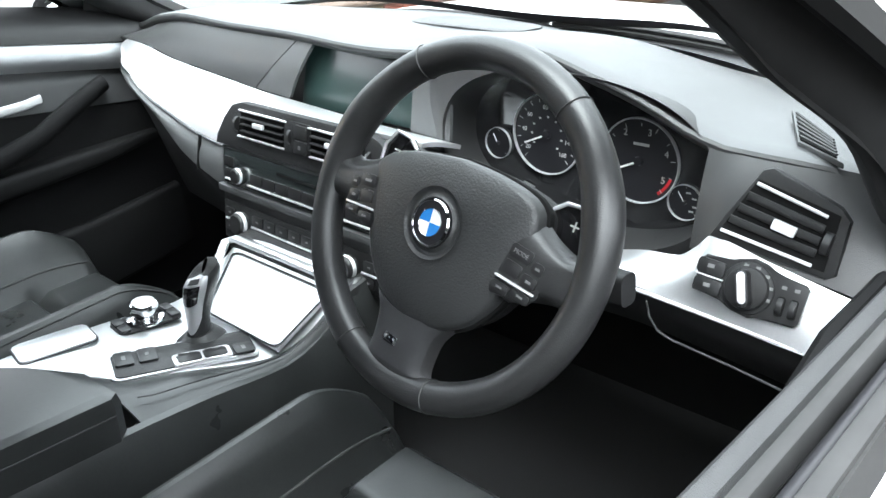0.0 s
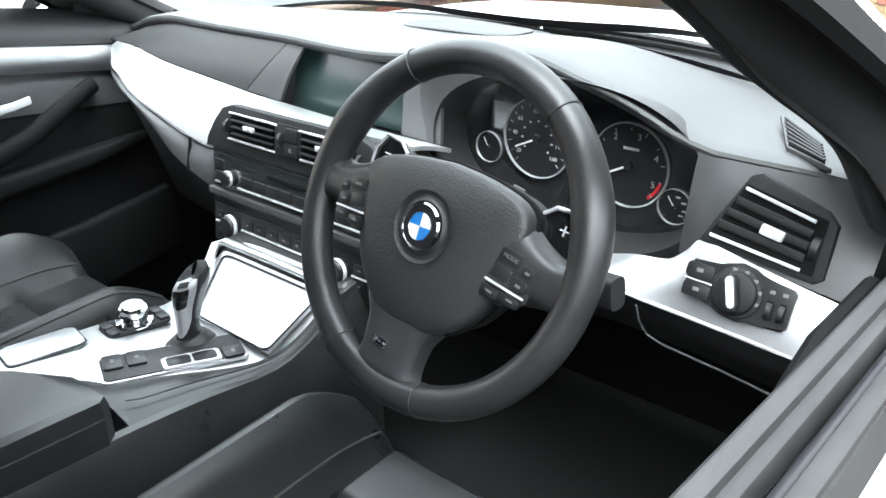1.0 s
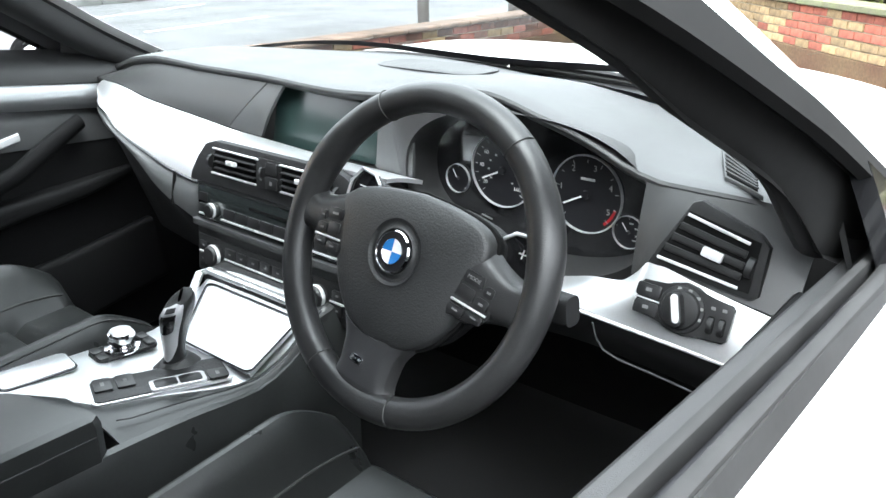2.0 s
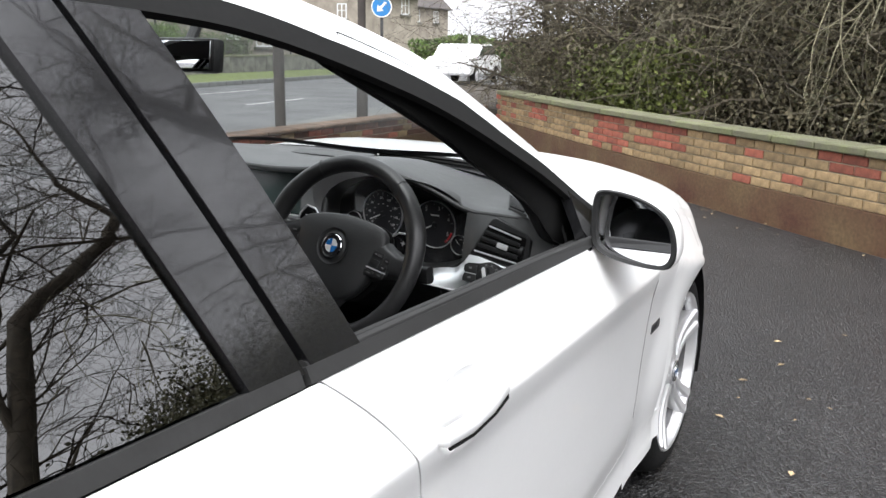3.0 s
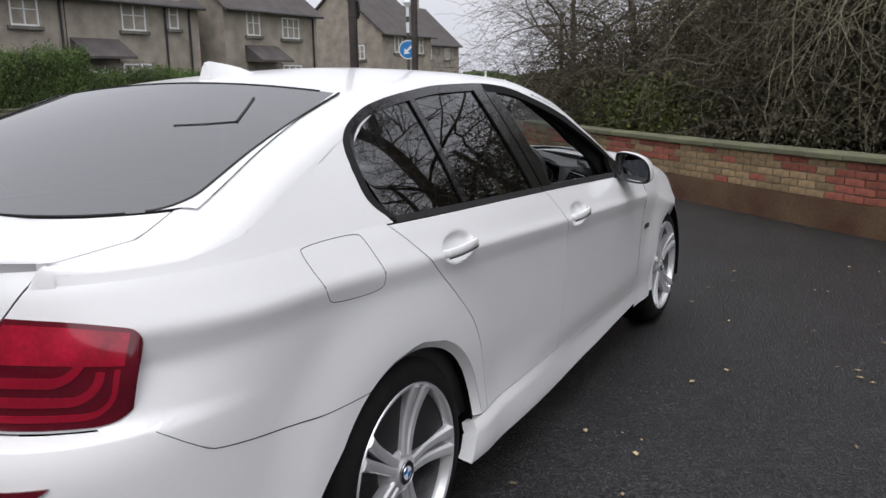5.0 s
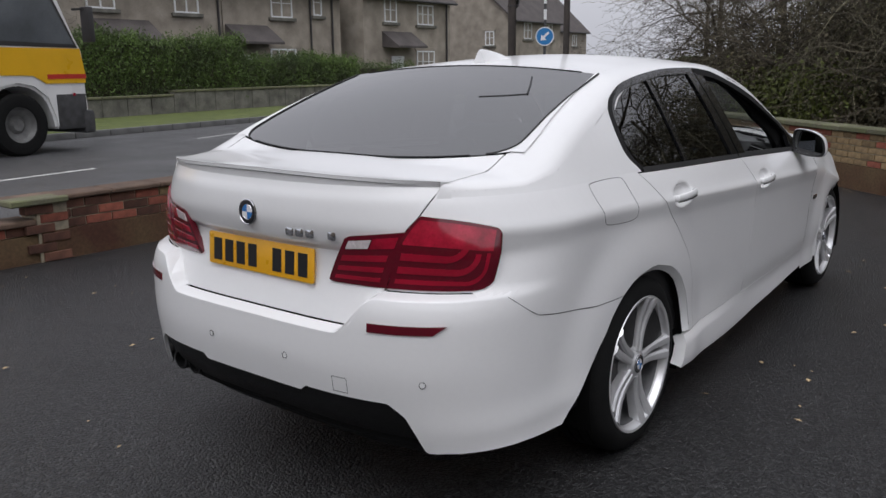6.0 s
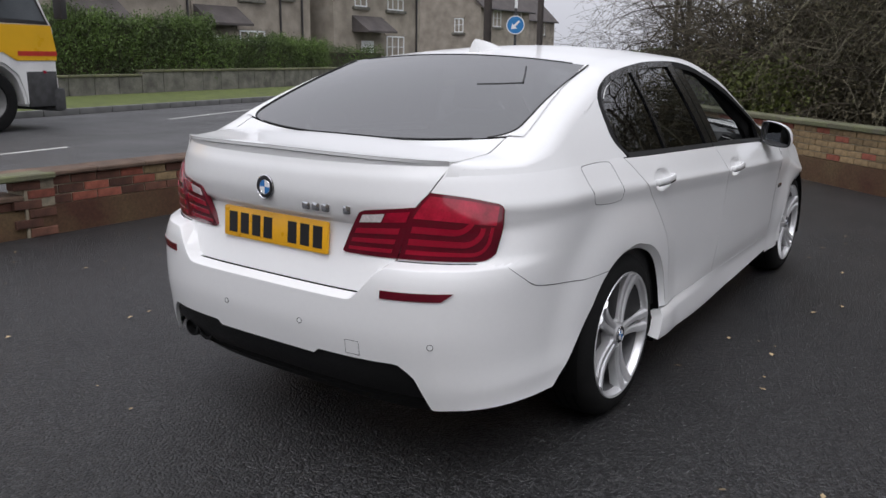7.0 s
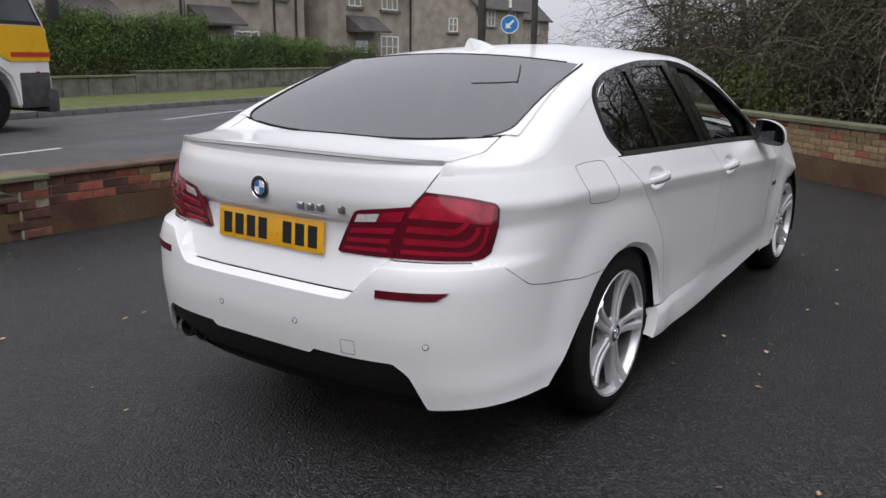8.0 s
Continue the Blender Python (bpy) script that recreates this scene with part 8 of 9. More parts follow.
strands = []
for k in range(46):
    u, dp = trng.uniform(-0.05, 0.66), trng.uniform(0.45, 1.6)
    p = behind_wall(u, dp)
    top = trng.uniform(2.6, 4.4)
    for _ in range(trng.integers(2, 6)):
        tmp = {}
        q = np.array((p[0] + trng.normal(0, 0.22), p[1] + trng.normal(0, 0.22), top + trng.normal(0, 0.3)))
        grow(trng, q, (trng.normal(-0.25, 0.35), trng.normal(-0.2, 0.35), trng.uniform(-0.9, 0.1)), trng.uniform(0.9, 1.9), trng.uniform(0.006, 0.012), 1, tmp, 0.22, 0.45, 0.20, (2, 4))
        strands += [w for ps in tmp.values() for w in ps]
for u, dp in ((0.16, 0.7), (0.19, 0.8), (0.205, 0.75), (0.22, 0.9), (0.235, 0.7), (0.10, 0.8), (0.30, 0.9), (0.36, 0.8), (0.42, 1.0), (0.45, 0.9), (0.52, 0.8), (0.60, 0.9)):
    p = behind_wall(u, dp)
    tmp = {}
    grow(trng, (p[0], p[1], trng.uniform(2.6, 3.2)), (trng.normal(0, 0.2), trng.normal(0, 0.2), -1.0), trng.uniform(1.5, 2.3), trng.uniform(0.016, 0.026), 1, tmp, 0.10, 0.5, 0.2, (2, 4))
    strands += [w for ps in tmp.values() for w in ps]
tagged(tubes("hanging_twigs", strands, M_STRAND), "pale hanging twigs over the brick wall", "twigs", kind="stuff")


def clumps(n_clump, per, place, r, rng):
    out = []
    for _ in range(n_clump):
        c = place()
        out.append(c + rng.normal(0, r, size=(per, 3)) * np.array((1, 1, 0.8)))
    return np.concatenate(out)


def thicket_spot():
    u, dp = trng.uniform(-0.15, 1.0), trng.uniform(1.5, 7.0)
    p = behind_wall(u, dp)
    hmax = (3.2 if u < 0.25 else (4.3 if u < 0.78 else 1.8)) * (0.75 + 0.06 * dp)
    return np.array((p[0], p[1], 0.4 + hmax * trng.uniform(0, 1) ** 1.4))


def undergrowth_spot():
    p = behind_wall(trng.uniform(-0.16, 0.17), trng.uniform(0.6, 2.4))
    return np.array((p[0], p[1], 0.4 + 2.1 * trng.uniform(0, 1)))


scatter_quads("ivy_thicket", np.concatenate((clumps(640, 260, thicket_spot, 0.32, trng), clumps(240, 260, undergrowth_spot, 0.30, trng))), 0.032, M_IVY, "dark ivy and evergreen leaves in the thicket", "foliage", trng)


def scrub_spot():
    u = trng.uniform(0.30, 0.86)
    p = behind_wall(u, trng.uniform(1.0, 4.5))
    return np.array((p[0], p[1], 0.4 + pchip((0.30, 0.60, 0.73, 0.86), (3.9, 3.5, 2.8, 1.8), u) * trng.uniform(0, 1)))


def low_scrub_spot():
    p = behind_wall(trng.uniform(0.82, 1.03), trng.uniform(0.6, 2.2))
    return np.array((p[0], p[1], 0.4 + 1.25 * trng.uniform(0, 1)))


scatter_quads("scrub", np.concatenate((clumps(560, 300, scrub_spot, 0.32, trng), clumps(90, 300, low_scrub_spot, 0.26, trng))), 0.026, M_SCRUB, "brown and dull green scrub in the thicket", "scrub", trng)


def bush_spot():
    p = behind_wall(trng.uniform(0.70, 0.88), trng.uniform(0.5, 1.3))
    return np.array((p[0], p[1], 0.45 + 0.85 * trng.uniform(0, 1)))


shrub = thing("shrub", "yellow-green leafy shrub hanging over the wall", "shrub")
shrub_twigs = []
for k in range(40):
    tmp = {}
    p = behind_wall(trng.uniform(0.68, 0.90), trng.uniform(0.5, 1.5))
    grow(trng, (p[0], p[1], 0.34), (trng.normal(0, 0.3), trng.normal(0, 0.3), 1), trng.uniform(0.9, 1.7), 0.010, 1, tmp, 0.02, 0.6, 0.15, (2, 3))
    shrub_twigs += [q for ps in tmp.values() for q in ps]
tubes("shrub_stem", shrub_twigs, M_DARKTWIG, shrub)
scatter_quads("shrub_leaf", clumps(60, 110, bush_spot, 0.20, trng), 0.035, M_LEAF, "", "", trng, parent=shrub)

# far woods beyond
def far_spot():
    a = trng.uniform(radians(35), radians(100))
    d = trng.uniform(26, 60)
    return np.array((d * math.cos(a), d * math.sin(a), abs(trng.normal(0, 1)) * (3.0 if a < radians(80) else 0.7)))


scatter_quads("far_woods", clumps(420, 260, far_spot, 0.9, trng), 0.10, M_IVY, "dull winter woodland in the distance", "woodland", trng)
far_twigs = []
for k in range(900):
    a, d = trng.uniform(radians(60), radians(107)), trng.uniform(22, 50)
    tmp = {}
    grow(trng, (d * math.cos(a), d * math.sin(a), trng.uniform(0.5, 3.0)), (trng.normal(0, 0.5), trng.normal(0, 0.5), 1), trng.uniform(1.5, 3.2) * (1.0 if a < radians(90) else 0.6), 0.03, 1, tmp, 0.0, 0.6, 0.15, (2, 4))
    far_twigs += [q for ps in tmp.values() for q in ps]
tagged(tubes("far_branches", far_twigs, M_DARKTWIG), "bare branches of distant trees", "branches", kind="stuff")

# ---- far side of the road: garden wall, hedge, small tree ----
gw = thing("garden_wall", "low weathered stone garden wall", "wall", kind="structure")
for k in range(46):
    y = -4 + 0.9 * k
    hgt = 0.58 if y < 12.6 else 0.70
    x = road_x(-18.6, y)
    part("wall_stone", rbox(0.28, 0.892, hgt, 0.015, pose(x, y, 0.06 + hgt / 2, 0, 0, 9.6), 1), M_GARDENWALL, gw)
    part("wall_cap", rbox(0.36, 0.895, 0.07, 0.012, pose(x, y, 0.06 + hgt + 0.037, 0, 0, 9.6), 1), M_COPING, gw)


def hedge(name, y0, y1, off, h0, h1, label, n, mat=M_HEDGE, depth=0.9, rag=0.18):
    rng = np.random.default_rng(int(abs(y0) * 10) + 3)
    ys_ = rng.uniform(y0, y1, n)
    zs = rng.uniform(0, 1, n) ** 0.7
    bumps = 0.30 * np.sin(ys_ * 1.3 + 0.4) + 0.22 * np.sin(ys_ * 4.3 + 1) + 0.20 * np.sin(ys_ * 9.0) + 0.25 * rng.normal(0, 1, n)
    z = h0 + (h1 - h0) * zs * (1 + rag * bumps)
    dx = rng.normal(0, 1, n)
    dx = np.sign(dx) * (np.abs(dx) ** 0.4) * depth * 0.5 * (1 - 0.35 * zs ** 4)
    c = np.stack([off - 0.17 * ys_ + dx + rng.normal(0, 0.07, n), ys_, z + rng.normal(0, 0.06, n)], 1)
    t = thing(name, label, "hedge")
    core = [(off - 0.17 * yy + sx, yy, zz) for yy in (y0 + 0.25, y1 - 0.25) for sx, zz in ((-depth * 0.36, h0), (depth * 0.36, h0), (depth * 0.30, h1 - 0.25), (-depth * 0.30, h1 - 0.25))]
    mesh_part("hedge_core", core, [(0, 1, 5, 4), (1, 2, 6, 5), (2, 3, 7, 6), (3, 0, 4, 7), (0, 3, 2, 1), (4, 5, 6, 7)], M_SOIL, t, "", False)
    scatter_quads("hedge_leaf", c, 0.046, mat, "", "", rng, up=1.2, parent=t, narrow=0.30)
    return t


hedge("hedge", 8.8, 16.4, -19.2, 0.35, 2.45, "tall clipped green hedge behind a low wall", 60000)
hedge("hedge", 16.4, 23.5, -19.3, 0.35, 1.95, "lower clipped green hedge behind a low wall", 36000)
hedge("hedge", 24.5, 30.0, -20.4, 0.30, 1.7, "clipped green hedge in a front garden", 8000)
hedge("shrub", 7.2, 8.7, -19.2, 0.4, 1.25, "reddish shrub behind a low wall", 4000, M_REDLEAF, 0.8)
bare_tree(-21.6, 7.9, 5.2, 0.09, 61, "small bare garden tree", droop=-0.03, depth=4, kids=(3, 4), mat_twig=M_TWIG, limbs=7, low=0.15)
rr = np.random.default_rng(8)
hx = rr.uniform(-21.5, -6.5, 14000)
hz = rr.uniform(0, 1, 14000) ** 0.8 * (1.75 + 0.15 * np.sin(hx * 1.3))
far_hedge = thing("hedge", "dark green hedge at the bend of the road", "hedge")
scatter_quads("hedge_leaf", np.stack([hx, 37 + rr.normal(0, 0.5, 14000) - 0.2 * (hx + 14), hz], 1), 0.10, M_HEDGE, "", "", rr, parent=far_hedge)


# ---- houses ----
def window_unit(parent, m, w, h, panes, name="window"):
    """White casement set in a stone opening; the outer face looks along -y before placing."""
    fr = part(name, merge(rbox(w, 0.07, 0.07, 0.006, m @ pose(0, 0, h / 2 - 0.035)), rbox(w, 0.07, 0.07, 0.006, m @ pose(0, 0, -h / 2 + 0.035)),
                          rbox(0.07, 0.068, h, 0.006, m @ pose(-w / 2 + 0.035, 0, 0)), rbox(0.07, 0.068, h, 0.006, m @ pose(w / 2 - 0.035, 0, 0))), M_UPVC, parent, "white casement window")
    for k in range(1, panes):
        part("mullion", rbox(0.06, 0.06, h - 0.13, 0.004, m @ pose(-w / 2 + w * k / panes, 0, 0)), M_UPVC, fr)
    part("glazing_bar", rbox(w - 0.13, 0.05, 0.035, 0.003, m @ pose(0, 0.002, 0.04)), M_UPVC, fr)
    for k in range(panes):
        pw = w / panes
        part("pane", rbox(pw - 0.06, 0.012, h - 0.12, 0.0, m @ pose(-w / 2 + pw * (k + 0.5), 0.02, 0)), M_PANE, fr)
    part("sill", rbox(w + 0.30, 0.16, 0.14, 0.01, m @ pose(0, -0.05, -h / 2 - 0.07)), M_GARDENWALL, fr)
    part("lintel", rbox(w + 0.30, 0.05, 0.18, 0.01, m @ pose(0, -0.012, h / 2 + 0.09)), M_STONE, fr)


def house(x0, x1, y0, y1, eave, ridge, label, wins=(), gable_wins=(), porches=(), pipes=(), chimneys=()):
    """Two-storey house, ridge along y, its front facing +x."""
    h = thing("house", label, "house")
    xm = (x0 + x1) / 2
    v = [(x0, y0, 0), (x1, y0, 0), (x1, y1, 0), (x0, y1, 0), (x0, y0, eave), (x1, y0, eave), (x1, y1, eave), (x0, y1, eave), (xm, y0, ridge), (xm, y1, ridge)]
    mesh_part("wall", v, [(1, 2, 6, 5), (3, 0, 4, 7), (0, 1, 5, 8, 4), (2, 3, 7, 9, 6)], M_STONE, h, "", False)
    ov, th = 0.35, 0.14
    sl = (ridge - eave) / (xm - x0)
    for sx, xe in ((1, x1), (-1, x0)):
        xo = xe + sx * ov
        zo = eave - sl * ov
        rv = []
        for yy in (y0 - 0.18, y1 + 0.18):
            rv += [(xm, yy, ridge + 0.02), (xo, yy, zo + 0.02), (xo, yy, zo + th), (xm, yy, ridge + th + 0.02)]
        mesh_part("roof", rv, [(0, 1, 5, 4), (1, 2, 6, 5), (2, 3, 7, 6), (0, 3, 2, 1), (4, 5, 6, 7)], M_SLATE, h, "dark tiled roof", False)
        mesh_part("gutter", *sweep([(xo + sx * 0.06, yy, zo + 0.06) for yy in span(y0 - 0.1, y1 + 0.1, 6)], circle(0.06, 8)), M_PIPE, h)
    for yc, zc, w, hh, n in wins:
        window_unit(h, pose(x1 + 0.012, yc, zc, 0, 0, 90), w, hh, n)
    for xc, zc, w, hh, n in gable_wins:
        window_unit(h, pose(xc, y0 - 0.012, zc), w, hh, n)
    for yc, z in porches:
        pv = []
        for yy in (yc - 1.15, yc + 1.15):
            pv += [(x1 - 0.02, yy, z + 0.75), (x1 + 1.1, yy, z), (x1 + 1.1, yy, z - 0.10), (x1 - 0.02, yy, z - 0.05)]
        mesh_part("porch_roof", pv, [(0, 1, 5, 4), (1, 2, 6, 5), (2, 3, 7, 6), (0, 3, 2, 1), (4, 5, 6, 7)], M_SLATE, h, "tiled porch hood", False)
        part("door", rbox(0.06, 0.95, 2.05, 0.01, pose(x1 + 0.03, yc, 1.04)), M_UPVC, h)
    for yc in pipes:
        mesh_part("downpipe", *sweep([(x1 + 0.07, yc, z) for z in span(0.0, eave, 4)], circle(0.05, 8)), M_PIPE, h)
    for yc in chimneys:
        ch = part("chimney", rbox(0.6, 0.9, 1.5, 0.02, pose(xm, yc, ridge + 0.45)), M_STONE, h)
        part("chimney_pot", lathe([(0.13, 0), (0.11, 0.35), (0.09, 0.35)], 12, pose(xm, yc, ridge + 1.2)), M_BRICK_RED, ch)
    return h


STONE = "pale stone two-storey terraced house with a dark tiled roof"
house(-34.5, -27.0, 4.0, 12.3, 5.0, 7.9, STONE, wins=((6.2, 4.25, 1.15, 1.15, 2), (9.9, 4.25, 1.15, 1.15, 2), (9.9, 1.75, 1.5, 1.2, 3)), porches=((7.0, 2.6),), pipes=(12.1, 4.2))
house(-34.5, -27.0, 12.36, 19.6, 5.0, 7.9, STONE, wins=((14.2, 4.25, 1.15, 1.15, 2), (17.9, 4.25, 1.15, 1.15, 2), (17.9, 1.75, 1.5, 1.2, 3)), porches=((15.0, 2.6),), pipes=(19.4,), chimneys=(12.4,))
house(-34.5, -27.0, 19.66, 26.6, 5.0, 7.9, STONE, wins=((22.9, 4.30, 1.25, 1.2, 2), (25.1, 4.45, 0.55, 1.15, 1), (22.9, 1.75, 1.5, 1.2, 3)), porches=((20.9, 2.6),), pipes=(24.6, 26.0))
house(-34.5, -26.4, 27.6, 34.6, 5.05, 8.2, STONE, wins=((29.6, 4.30, 0.95, 1.15, 2), (32.4, 4.20, 1.35, 1.05, 3), (32.4, 1.75, 1.5, 1.2, 3)), porches=((30.1, 2.55),), pipes=(34.2,), chimneys=(27.7,))
house(-36.4, -29.1, 45.0, 51.5, 4.7, 7.7, "pale stone house with its gable end to the road", wins=((47.0, 3.9, 1.0, 1.1, 2), (49.8, 3.9, 1.0, 1.1, 2)), gable_wins=((-30.9, 3.4, 0.75, 0.95, 2),), chimneys=(45.6,))
house(-47.0, -39.0, 62.0, 74.0, 5.0, 8.6, "pale stone house further along the road", wins=((65.5, 4.0, 0.9, 1.1, 2), (68.0, 4.0, 0.9, 1.1, 2), (71.5, 4.0, 0.9, 1.1, 2)), chimneys=(72.0,))

# ---- street furniture ----
pole = thing("sign_pole", "dark pole carrying a round sign seen from behind", "pole", pose(-4.47, 7.3, 0.1))
part("pole", lathe([(0.058, 0), (0.058, 4.6), (0.0, 4.62)], 16), M_POLE, pole)
part("sign_back", lathe([(0, 0.006), (0.125, 0.006), (0.13, 0.003), (0.13, -0.003), (0, -0.003)], 28, pose(0.03, 0.07, 2.28, 90, 0, -40)), M_CHASSIS, pole, "grey back of a round sign")
for z in (2.18, 2.38):
    part("bracket", rbox(0.14, 0.13, 0.025, 0.004, pose(0.0, 0.02, z, 0, 0, -40)), M_PIPE, pole)
lamp = thing("street_lamp", "tall dark steel street lamp beside a brick wall", "street lamp", pose(-4.47, 8.85, 0.1))
part("column", lathe([(0.07, 0), (0.07, 1.0), (0.05, 1.08), (0.045, 5.5), (0, 5.5)], 16), M_POLE, lamp)
mesh_part("bracket", *sweep([(0, 0, 5.4), (-0.15, 0, 5.65), (-0.6, 0, 5.75)], circle(0.03, 8)), M_PIPE, lamp)
part("lantern", rbox(0.5, 0.2, 0.10, 0.04, pose(-0.8, 0, 5.75)), M_CHASSIS, lamp)
sign = thing("arrow_sign", "round blue arrow sign on a banded beacon post", "road sign", pose(-12.2, 21.1, 0, 0, 0, 28))
part("post", lathe([(0.045, 0), (0.045, 3.75), (0, 3.75)], 12), M_CHASSIS, sign)
for z in (2.95, 3.45):
    part("white_band", lathe([(0.05, 0), (0.05, 0.32)], 12, pose(0, 0, z)), M_UPVC, sign)
part("globe", lathe([(0.0, 0.26), (0.08, 0.24), (0.13, 0.13), (0.08, 0.02), (0.045, 0)], 14, pose(0, 0, 3.75)), M_UPVC, sign)
disc = part("sign_disc", lathe([(0, 0.012), (0.27, 0.012), (0.27, 0), (0, 0)], 32, pose(0, -0.06, 2.42, 90, 0, 0)), M_SIGN, sign)
part("sign_rim", lathe([(0.27, 0.013), (0.30, 0.013), (0.30, -0.004), (0.27, -0.004)], 32, pose(0, -0.06, 2.42, 90, 0, 0)), M_UPVC, disc)
part("sign_arrow", prism([(-0.035, 0.18), (-0.035, -0.04), (-0.12, -0.04), (0, -0.19), (0.12, -0.04), (0.035, -0.04), (0.035, 0.18)], 0.003, pose(0, -0.072, 2.42, 90, 0, 0) @ pose(0, 0, 0.002, 0, 0, -45)), M_UPVC, disc)
post = thing("marker_post", "slim pale marker post", "post", pose(-13.9, 30.0, 0))
part("post", lathe([(0.05, 0), (0.05, 2.2), (0, 2.2)], 10), M_UPVC, post)


# ---- a parked car half hidden by the shrubs ----
def parked_car(m, label):
    c = thing("parked_car", label, "car", m)
    prof = [(-2.1, 0.35), (-2.15, 0.75), (-1.9, 0.95), (-1.2, 1.0), (-0.6, 1.42), (0.8, 1.45), (1.5, 1.05), (2.1, 0.95), (2.2, 0.6), (2.15, 0.35)]
    bm = prism(prof, 1.7, pose(0, 0.85, 0, 90, 0, 0), 0.0)
    bmesh.ops.bevel(bm, geom=bm.edges[:], offset=0.06, segments=2, affect='EDGES')
    part("body", bm, M_PAINT, c)
    for sy in (-1, 1):
        part("side_window", prism([(-1.0, 1.02), (-0.55, 1.36), (0.75, 1.38), (1.3, 1.06)], 0.01, pose(0, sy * 0.856 + (0.01 if sy > 0 else 0), 0, 90, 0, 0)), M_PANE, c)
        for x in (-1.35, 1.35):
            wv = part("wheel", lathe([(0, 0.1), (0.2, 0.1), (0.3, 0.09), (0.32, 0.05), (0.32, -0.1), (0, -0.1)], 20, pose(x, sy * 0.80, 0.32, 90, 0, 0)), M_TYRE, c)
            part("hubcap", lathe([(0, 0.115), (0.18, 0.11), (0.2, 0.10)], 16, pose(x, sy * 0.80, 0.32, -90 * sy + (0 if sy > 0 else 0), 0, 0)), M_ALLOY, wv)
    return c


parked_car(pose(-13.2, 28.3, 0, 0, 0, 100), "white parked car half hidden by shrubs")


# ---- the passing tanker lorry ----
def tanker(m):
    """x ahead of its front bumper, y to its left, z up."""
    t = thing("tanker_lorry", "yellow and white rigid tanker lorry on the road", "lorry", m)
    side = lambda sy, out: pose(0, sy * out + (0.012 if sy > 0 else 0.0), 0, 90, 0, 0)
    cab = prism([(-2.35, 1.05), (-2.35, 2.92), (-2.1, 3.02), (-0.75, 3.05), (-0.55, 2.95), (-0.12, 1.95), (-0.02, 1.80), (0.0, 0.55), (-0.12, 0.42), (-0.72, 0.42), (-0.74, 0.62),
                 (-0.86, 0.95), (-1.10, 1.14), (-1.40, 1.20), (-1.70, 1.14), (-1.94, 0.95), (-2.05, 0.80), (-2.35, 0.80)], 2.4, pose(0, 1.2, 0, 90, 0, 0))
    bmesh.ops.bevel(cab, geom=cab.edges[:], offset=0.045, segments=2, affect='EDGES')
    cb = part("cab", cab, M_TRUCKWHITE, t, "white and yellow cab")
    for sy in (-1, 1):
        part("cab_panel", prism([(-2.30, 1.38), (-2.30, 1.83), (-0.10, 1.83), (-0.03, 1.42), (-0.03, 1.22), (-0.85, 1.22), (-1.10, 1.36)], 0.012, side(sy, 1.206)), M_YELLOW, cb)
        part("cab_stripe", prism([(-0.82, 1.30), (-0.82, 1.38), (-0.02, 1.38), (-0.02, 1.30)], 0.012, side(sy, 1.212)), M_TRUCKRED, cb)
        part("cab_window", prism([(-1.72, 1.93), (-1.72, 2.60), (-1.62, 2.66), (-0.62, 2.66), (-0.22, 1.90), (-1.55, 1.93)], 0.012, side(sy, 1.208)), M_PANE, cb)
        part("window_surround", prism([(-1.80, 1.86), (-1.80, 2.70), (-0.58, 2.72), (-0.14, 1.84)], 0.008, side(sy, 1.204)), M_PIPE, cb)
        part("cab_mirror", rbox(0.12, 0.22, 0.62, 0.03, pose(-0.02, sy * 1.40, 2.25)), M_PIPE, cb)
        part("mirror_arm", rbox(0.05, 0.30, 0.04, 0.01, pose(-0.08, sy * 1.26, 2.52)), M_PIPE, cb)
        part("headlamp", rbox(0.16, 0.30, 0.22, 0.04, pose(-0.05, sy * 1.0, 0.82)), M_CLEAR_LENS, cb)
        part("marker_light", rbox(0.06, 0.02, 0.05, 0.005, pose(-0.30, sy * 1.21, 1.02)), M_RED_BAR, cb)
        part("step_panel", rbox(0.62, 0.05, 0.62, 0.03, pose(-0.36, sy * 1.19, 0.72)), M_CHASSIS, cb)
    part("windscreen", prism([(-1.05, 0), (1.05, 0), (1.0, 1.0), (-1.0, 1.0)], 0.02, pose(-0.13, 0, 1.98, 90, 0, 90) @ pose(0, 0, 0, -23, 0, 0)), M_PANE, cb)
    part("bumper", rbox(0.25, 2.46, 0.42, 0.06, pose(-0.02, 0, 0.52)), M_CHASSIS, cb)
    part("sun_visor", rbox(0.30, 2.2, 0.05, 0.02, pose(-0.45, 0, 2.98, 0, 18, 0)), M_PIPE, cb)
    tank_m = pose(-9.1, 0, 2.24, 0, 90, 0) @ Matrix.Diagonal((0.80, 1.06, 1, 1))
    tk = part("tank", lathe([(0.0, 0.0), (0.80, 0.0), (0.98, 0.06), (1.10, 0.20), (1.15, 0.42), (1.15, 6.05), (1.12, 6.22), (0.98, 6.34), (0.0, 6.36)], 48, tank_m), M_TRUCKWHITE, t, "white oval tank")
    part("tank_band", lathe([(1.156, 0.42), (1.158, 4.55)], 48, tank_m @ pose(0, 0, 0, 0, 0, 22), radians(316)), M_YELLOW, tk, "yellow band round the tank")
    part("tank_end_panel", lathe([(0.80, -0.004), (0.0, -0.006)], 40, tank_m @ pose(0, 0, 0, 0, 0, 58), radians(244)), M_YELLOW, tk)
    part("catwalk", rbox(5.2, 0.6, 0.10, 0.02, pose(-5.9, 0, 3.20)), M_CHASSIS, tk)
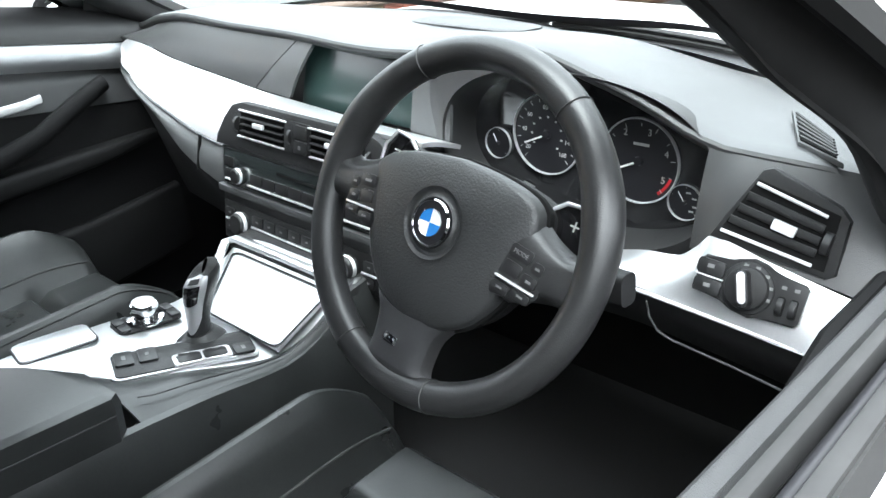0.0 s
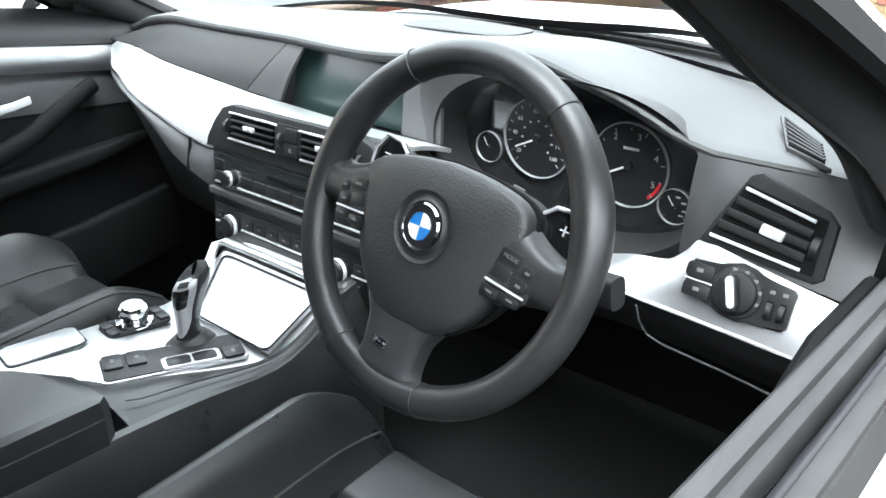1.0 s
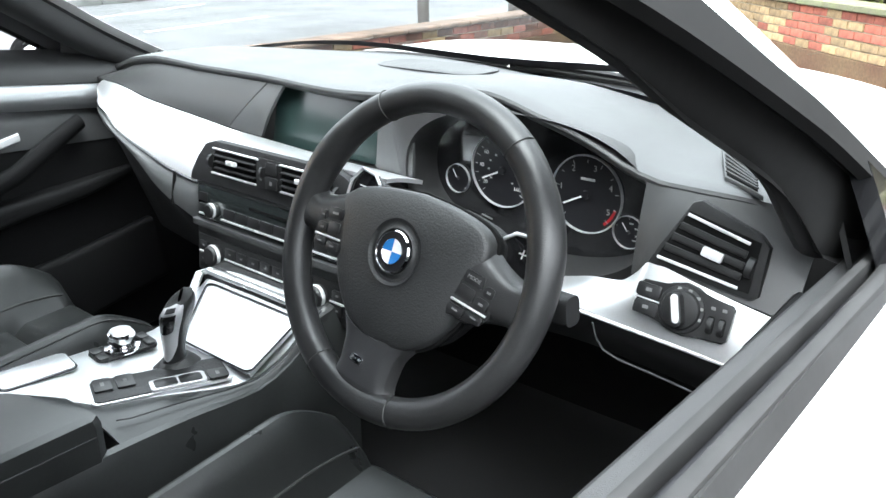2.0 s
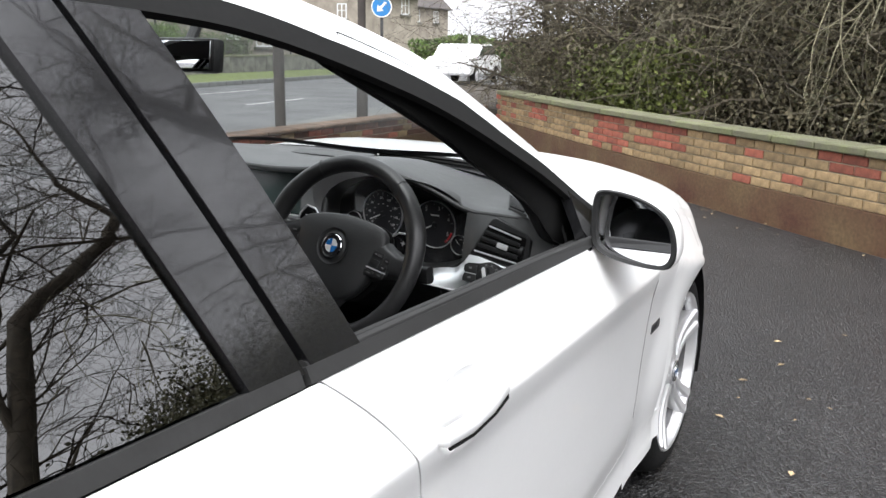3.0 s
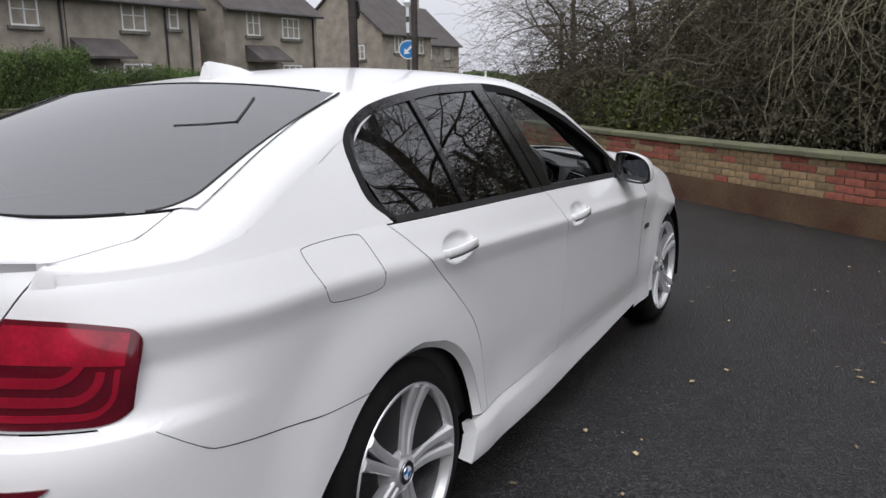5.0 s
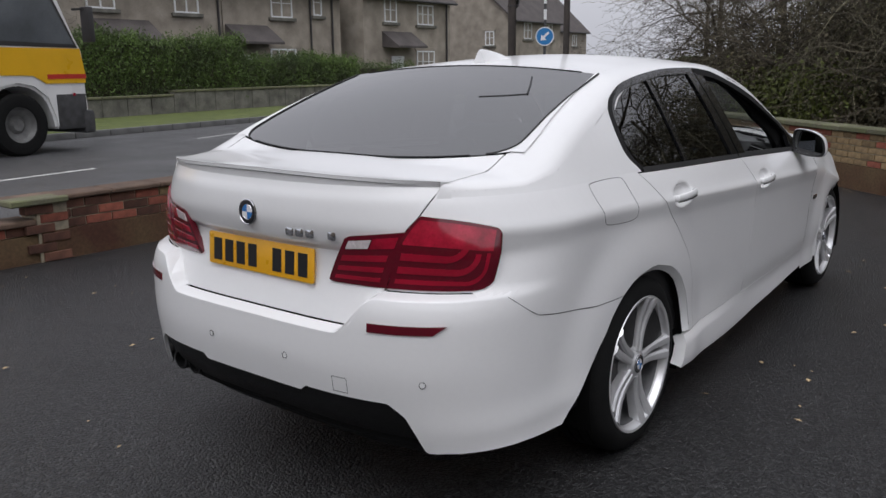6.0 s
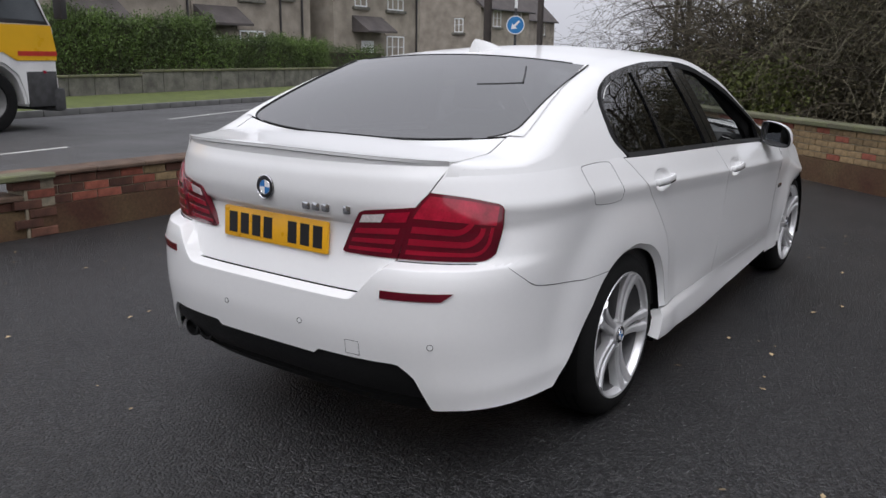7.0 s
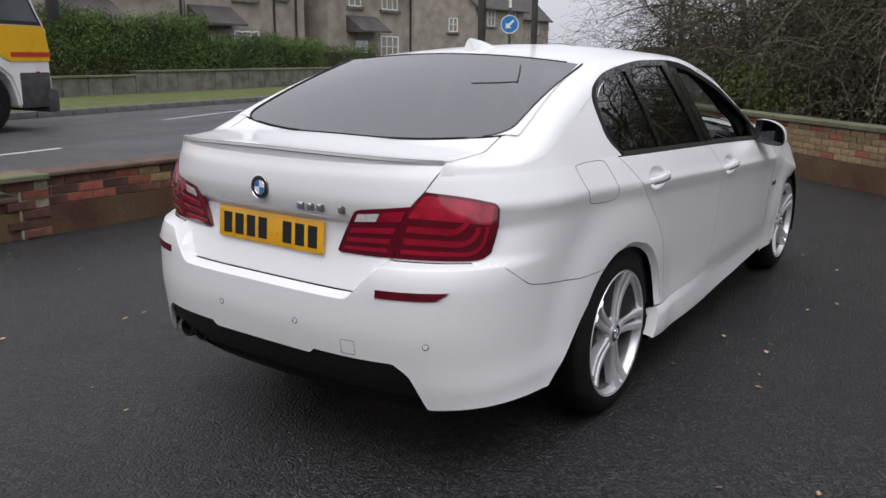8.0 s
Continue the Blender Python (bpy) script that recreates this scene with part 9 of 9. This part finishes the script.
    for sy in (-1, 1):
        part("tank_stripe", rbox(2.2, 0.02, 0.075, 0.0, pose(-8.0, sy * 1.216, 2.03, sy * 12, 0, 0)), M_TRUCKRED, tk)
        for k in range(5):
            part("maker_bar", rbox(0.26, 0.02, 0.34 if k in (0, 4) else 0.26, 0.0, pose(-5.55 - 0.36 * k, sy * 1.232, 2.16, sy * 5, 0, 0)), M_TRUCKRED, tk)
        part("maker_roundel", lathe([(0, 0.014), (0.25, 0.014), (0.27, 0.0)], 28, pose(-4.22, sy * 1.222, 2.22, -90 * sy, 0, 0)), M_YELLOW, tk)
        part("hazard_plate", rbox(0.42, 0.02, 0.30, 0.0, pose(-3.75, sy * 1.16, 1.78, sy * 20, 0, 0)), M_TRUCKRED, tk)
        part("tank_cradle", rbox(6.0, 0.10, 0.14, 0.02, pose(-6.1, sy * 0.62, 1.32)), M_CHASSIS, tk)
    part("chassis", rbox(8.6, 0.9, 0.30, 0.03, pose(-4.9, 0, 1.08)), M_CHASSIS, t)
    for sy in (-1, 1):
        for z in (0.58, 0.92):
            part("side_rail", rbox(2.5, 0.06, 0.14, 0.01, pose(-3.85, sy * 1.16, z)), M_SATINRAIL, t)
        part("side_tank", rbox(1.5, 0.45, 0.55, 0.08, pose(-3.7, sy * 0.85, 0.78)), M_CHASSIS, t)
        part("side_box", rbox(0.7, 0.40, 0.62, 0.03, pose(-8.75, sy * 0.95, 0.86)), M_CHASSIS, t)
        for x in (-1.40, -6.35, -7.75):
            w = part("wheel", lathe([(0.30, 0.10), (0.31, 0.15), (0.40, 0.165), (0.50, 0.145), (0.535, 0.10), (0.535, -0.13), (0.50, -0.16), (0.30, -0.14), (0.30, 0.10)], 36, pose(x, sy * 1.05, 0.535, -90 * sy, 0, 0)), M_TYRE, t)
            part("wheel_rim", lathe([(0.0, 0.06 if x > -2 else -0.02), (0.10, 0.06 if x > -2 else -0.02), (0.16, 0.0 if x > -2 else 0.02), (0.26, 0.04), (0.305, 0.12), (0.305, -0.10)], 30, pose(x, sy * 1.05, 0.535, -90 * sy, 0, 0)), M_SATINRAIL, w)
            if x < -2:
                mesh_part("mudguard", *sweep([(x + 0.66 * math.cos(a), sy * 1.02, 0.535 + 0.66 * math.sin(a)) for a in span(radians(8), radians(172), 16)], [(-0.02, -0.2), (0.02, -0.2), (0.02, 0.2), (-0.02, 0.2)], up=(0, 1, 0)), M_SATINRAIL, w)
        part("tail_light", rbox(0.05, 0.42, 0.16, 0.02, pose(-9.30, sy * 0.85, 0.82)), M_RED_BAR, t)
    part("rear_beam", rbox(0.14, 2.4, 0.16, 0.02, pose(-9.22, 0, 0.82)), M_CHASSIS, t)
    part("rear_bar", rbox(0.10, 2.4, 0.14, 0.02, pose(-9.30, 0, 0.50)), M_TRUCKRED, t)
    part("orange_plate", rbox(0.02, 0.5, 0.32, 0.0, pose(-9.32, 0.25, 1.12)), M_ORANGE, t)
    return t


tanker(pose(-13.71, 5.14, 0.006, 0, 0, 100.4))

# ---- fallen leaves ----
lr = np.random.default_rng(3)
spots = []
for _ in range(260):
    u = lr.uniform(0.05, 0.95)
    a, b = np.array((5.2, 4.75)), np.array((-4.0, 11.8))
    p = a + (b - a) * u
    p = p + np.array((-0.60, -0.79)) * abs(lr.normal(0.05, 0.28)) + np.array((-0.6, -0.79)) * (0.18 + 0.35 * math.sin(math.pi * u))
    spots.append((p[0], p[1], 0.012))
for _ in range(90):
    spots.append((lr.uniform(0.9, 3.4), lr.uniform(-2.5, 5.0), 0.008))
for _ in range(50):
    spots.append((lr.uniform(-3.9, -0.6), lr.uniform(-2.6, 0.9), 0.008))
leaf_v, leaf_f = [], []
for x, y, z in spots:
    a, s = lr.uniform(0, 6.3), lr.uniform(0.010, 0.026)
    ca, sa = math.cos(a), math.sin(a)
    base = len(leaf_v)
    for px, py, pz in ((-1, 0, 0.1), (-0.2, -0.5, 0.3), (0.9, -0.1, 0.05), (0.1, 0.5, 0.35)):
        leaf_v.append((x + s * (px * ca - py * sa), y + s * (px * sa + py * ca), z + s * pz * 0.4))
    leaf_f.append((base, base + 1, base + 2, base + 3))
tagged(mesh_part("fallen_leaves", leaf_v, leaf_f, M_DEADLEAF, None, "", False), "pale fallen leaves scattered on the tarmac", "leaves", kind="stuff")
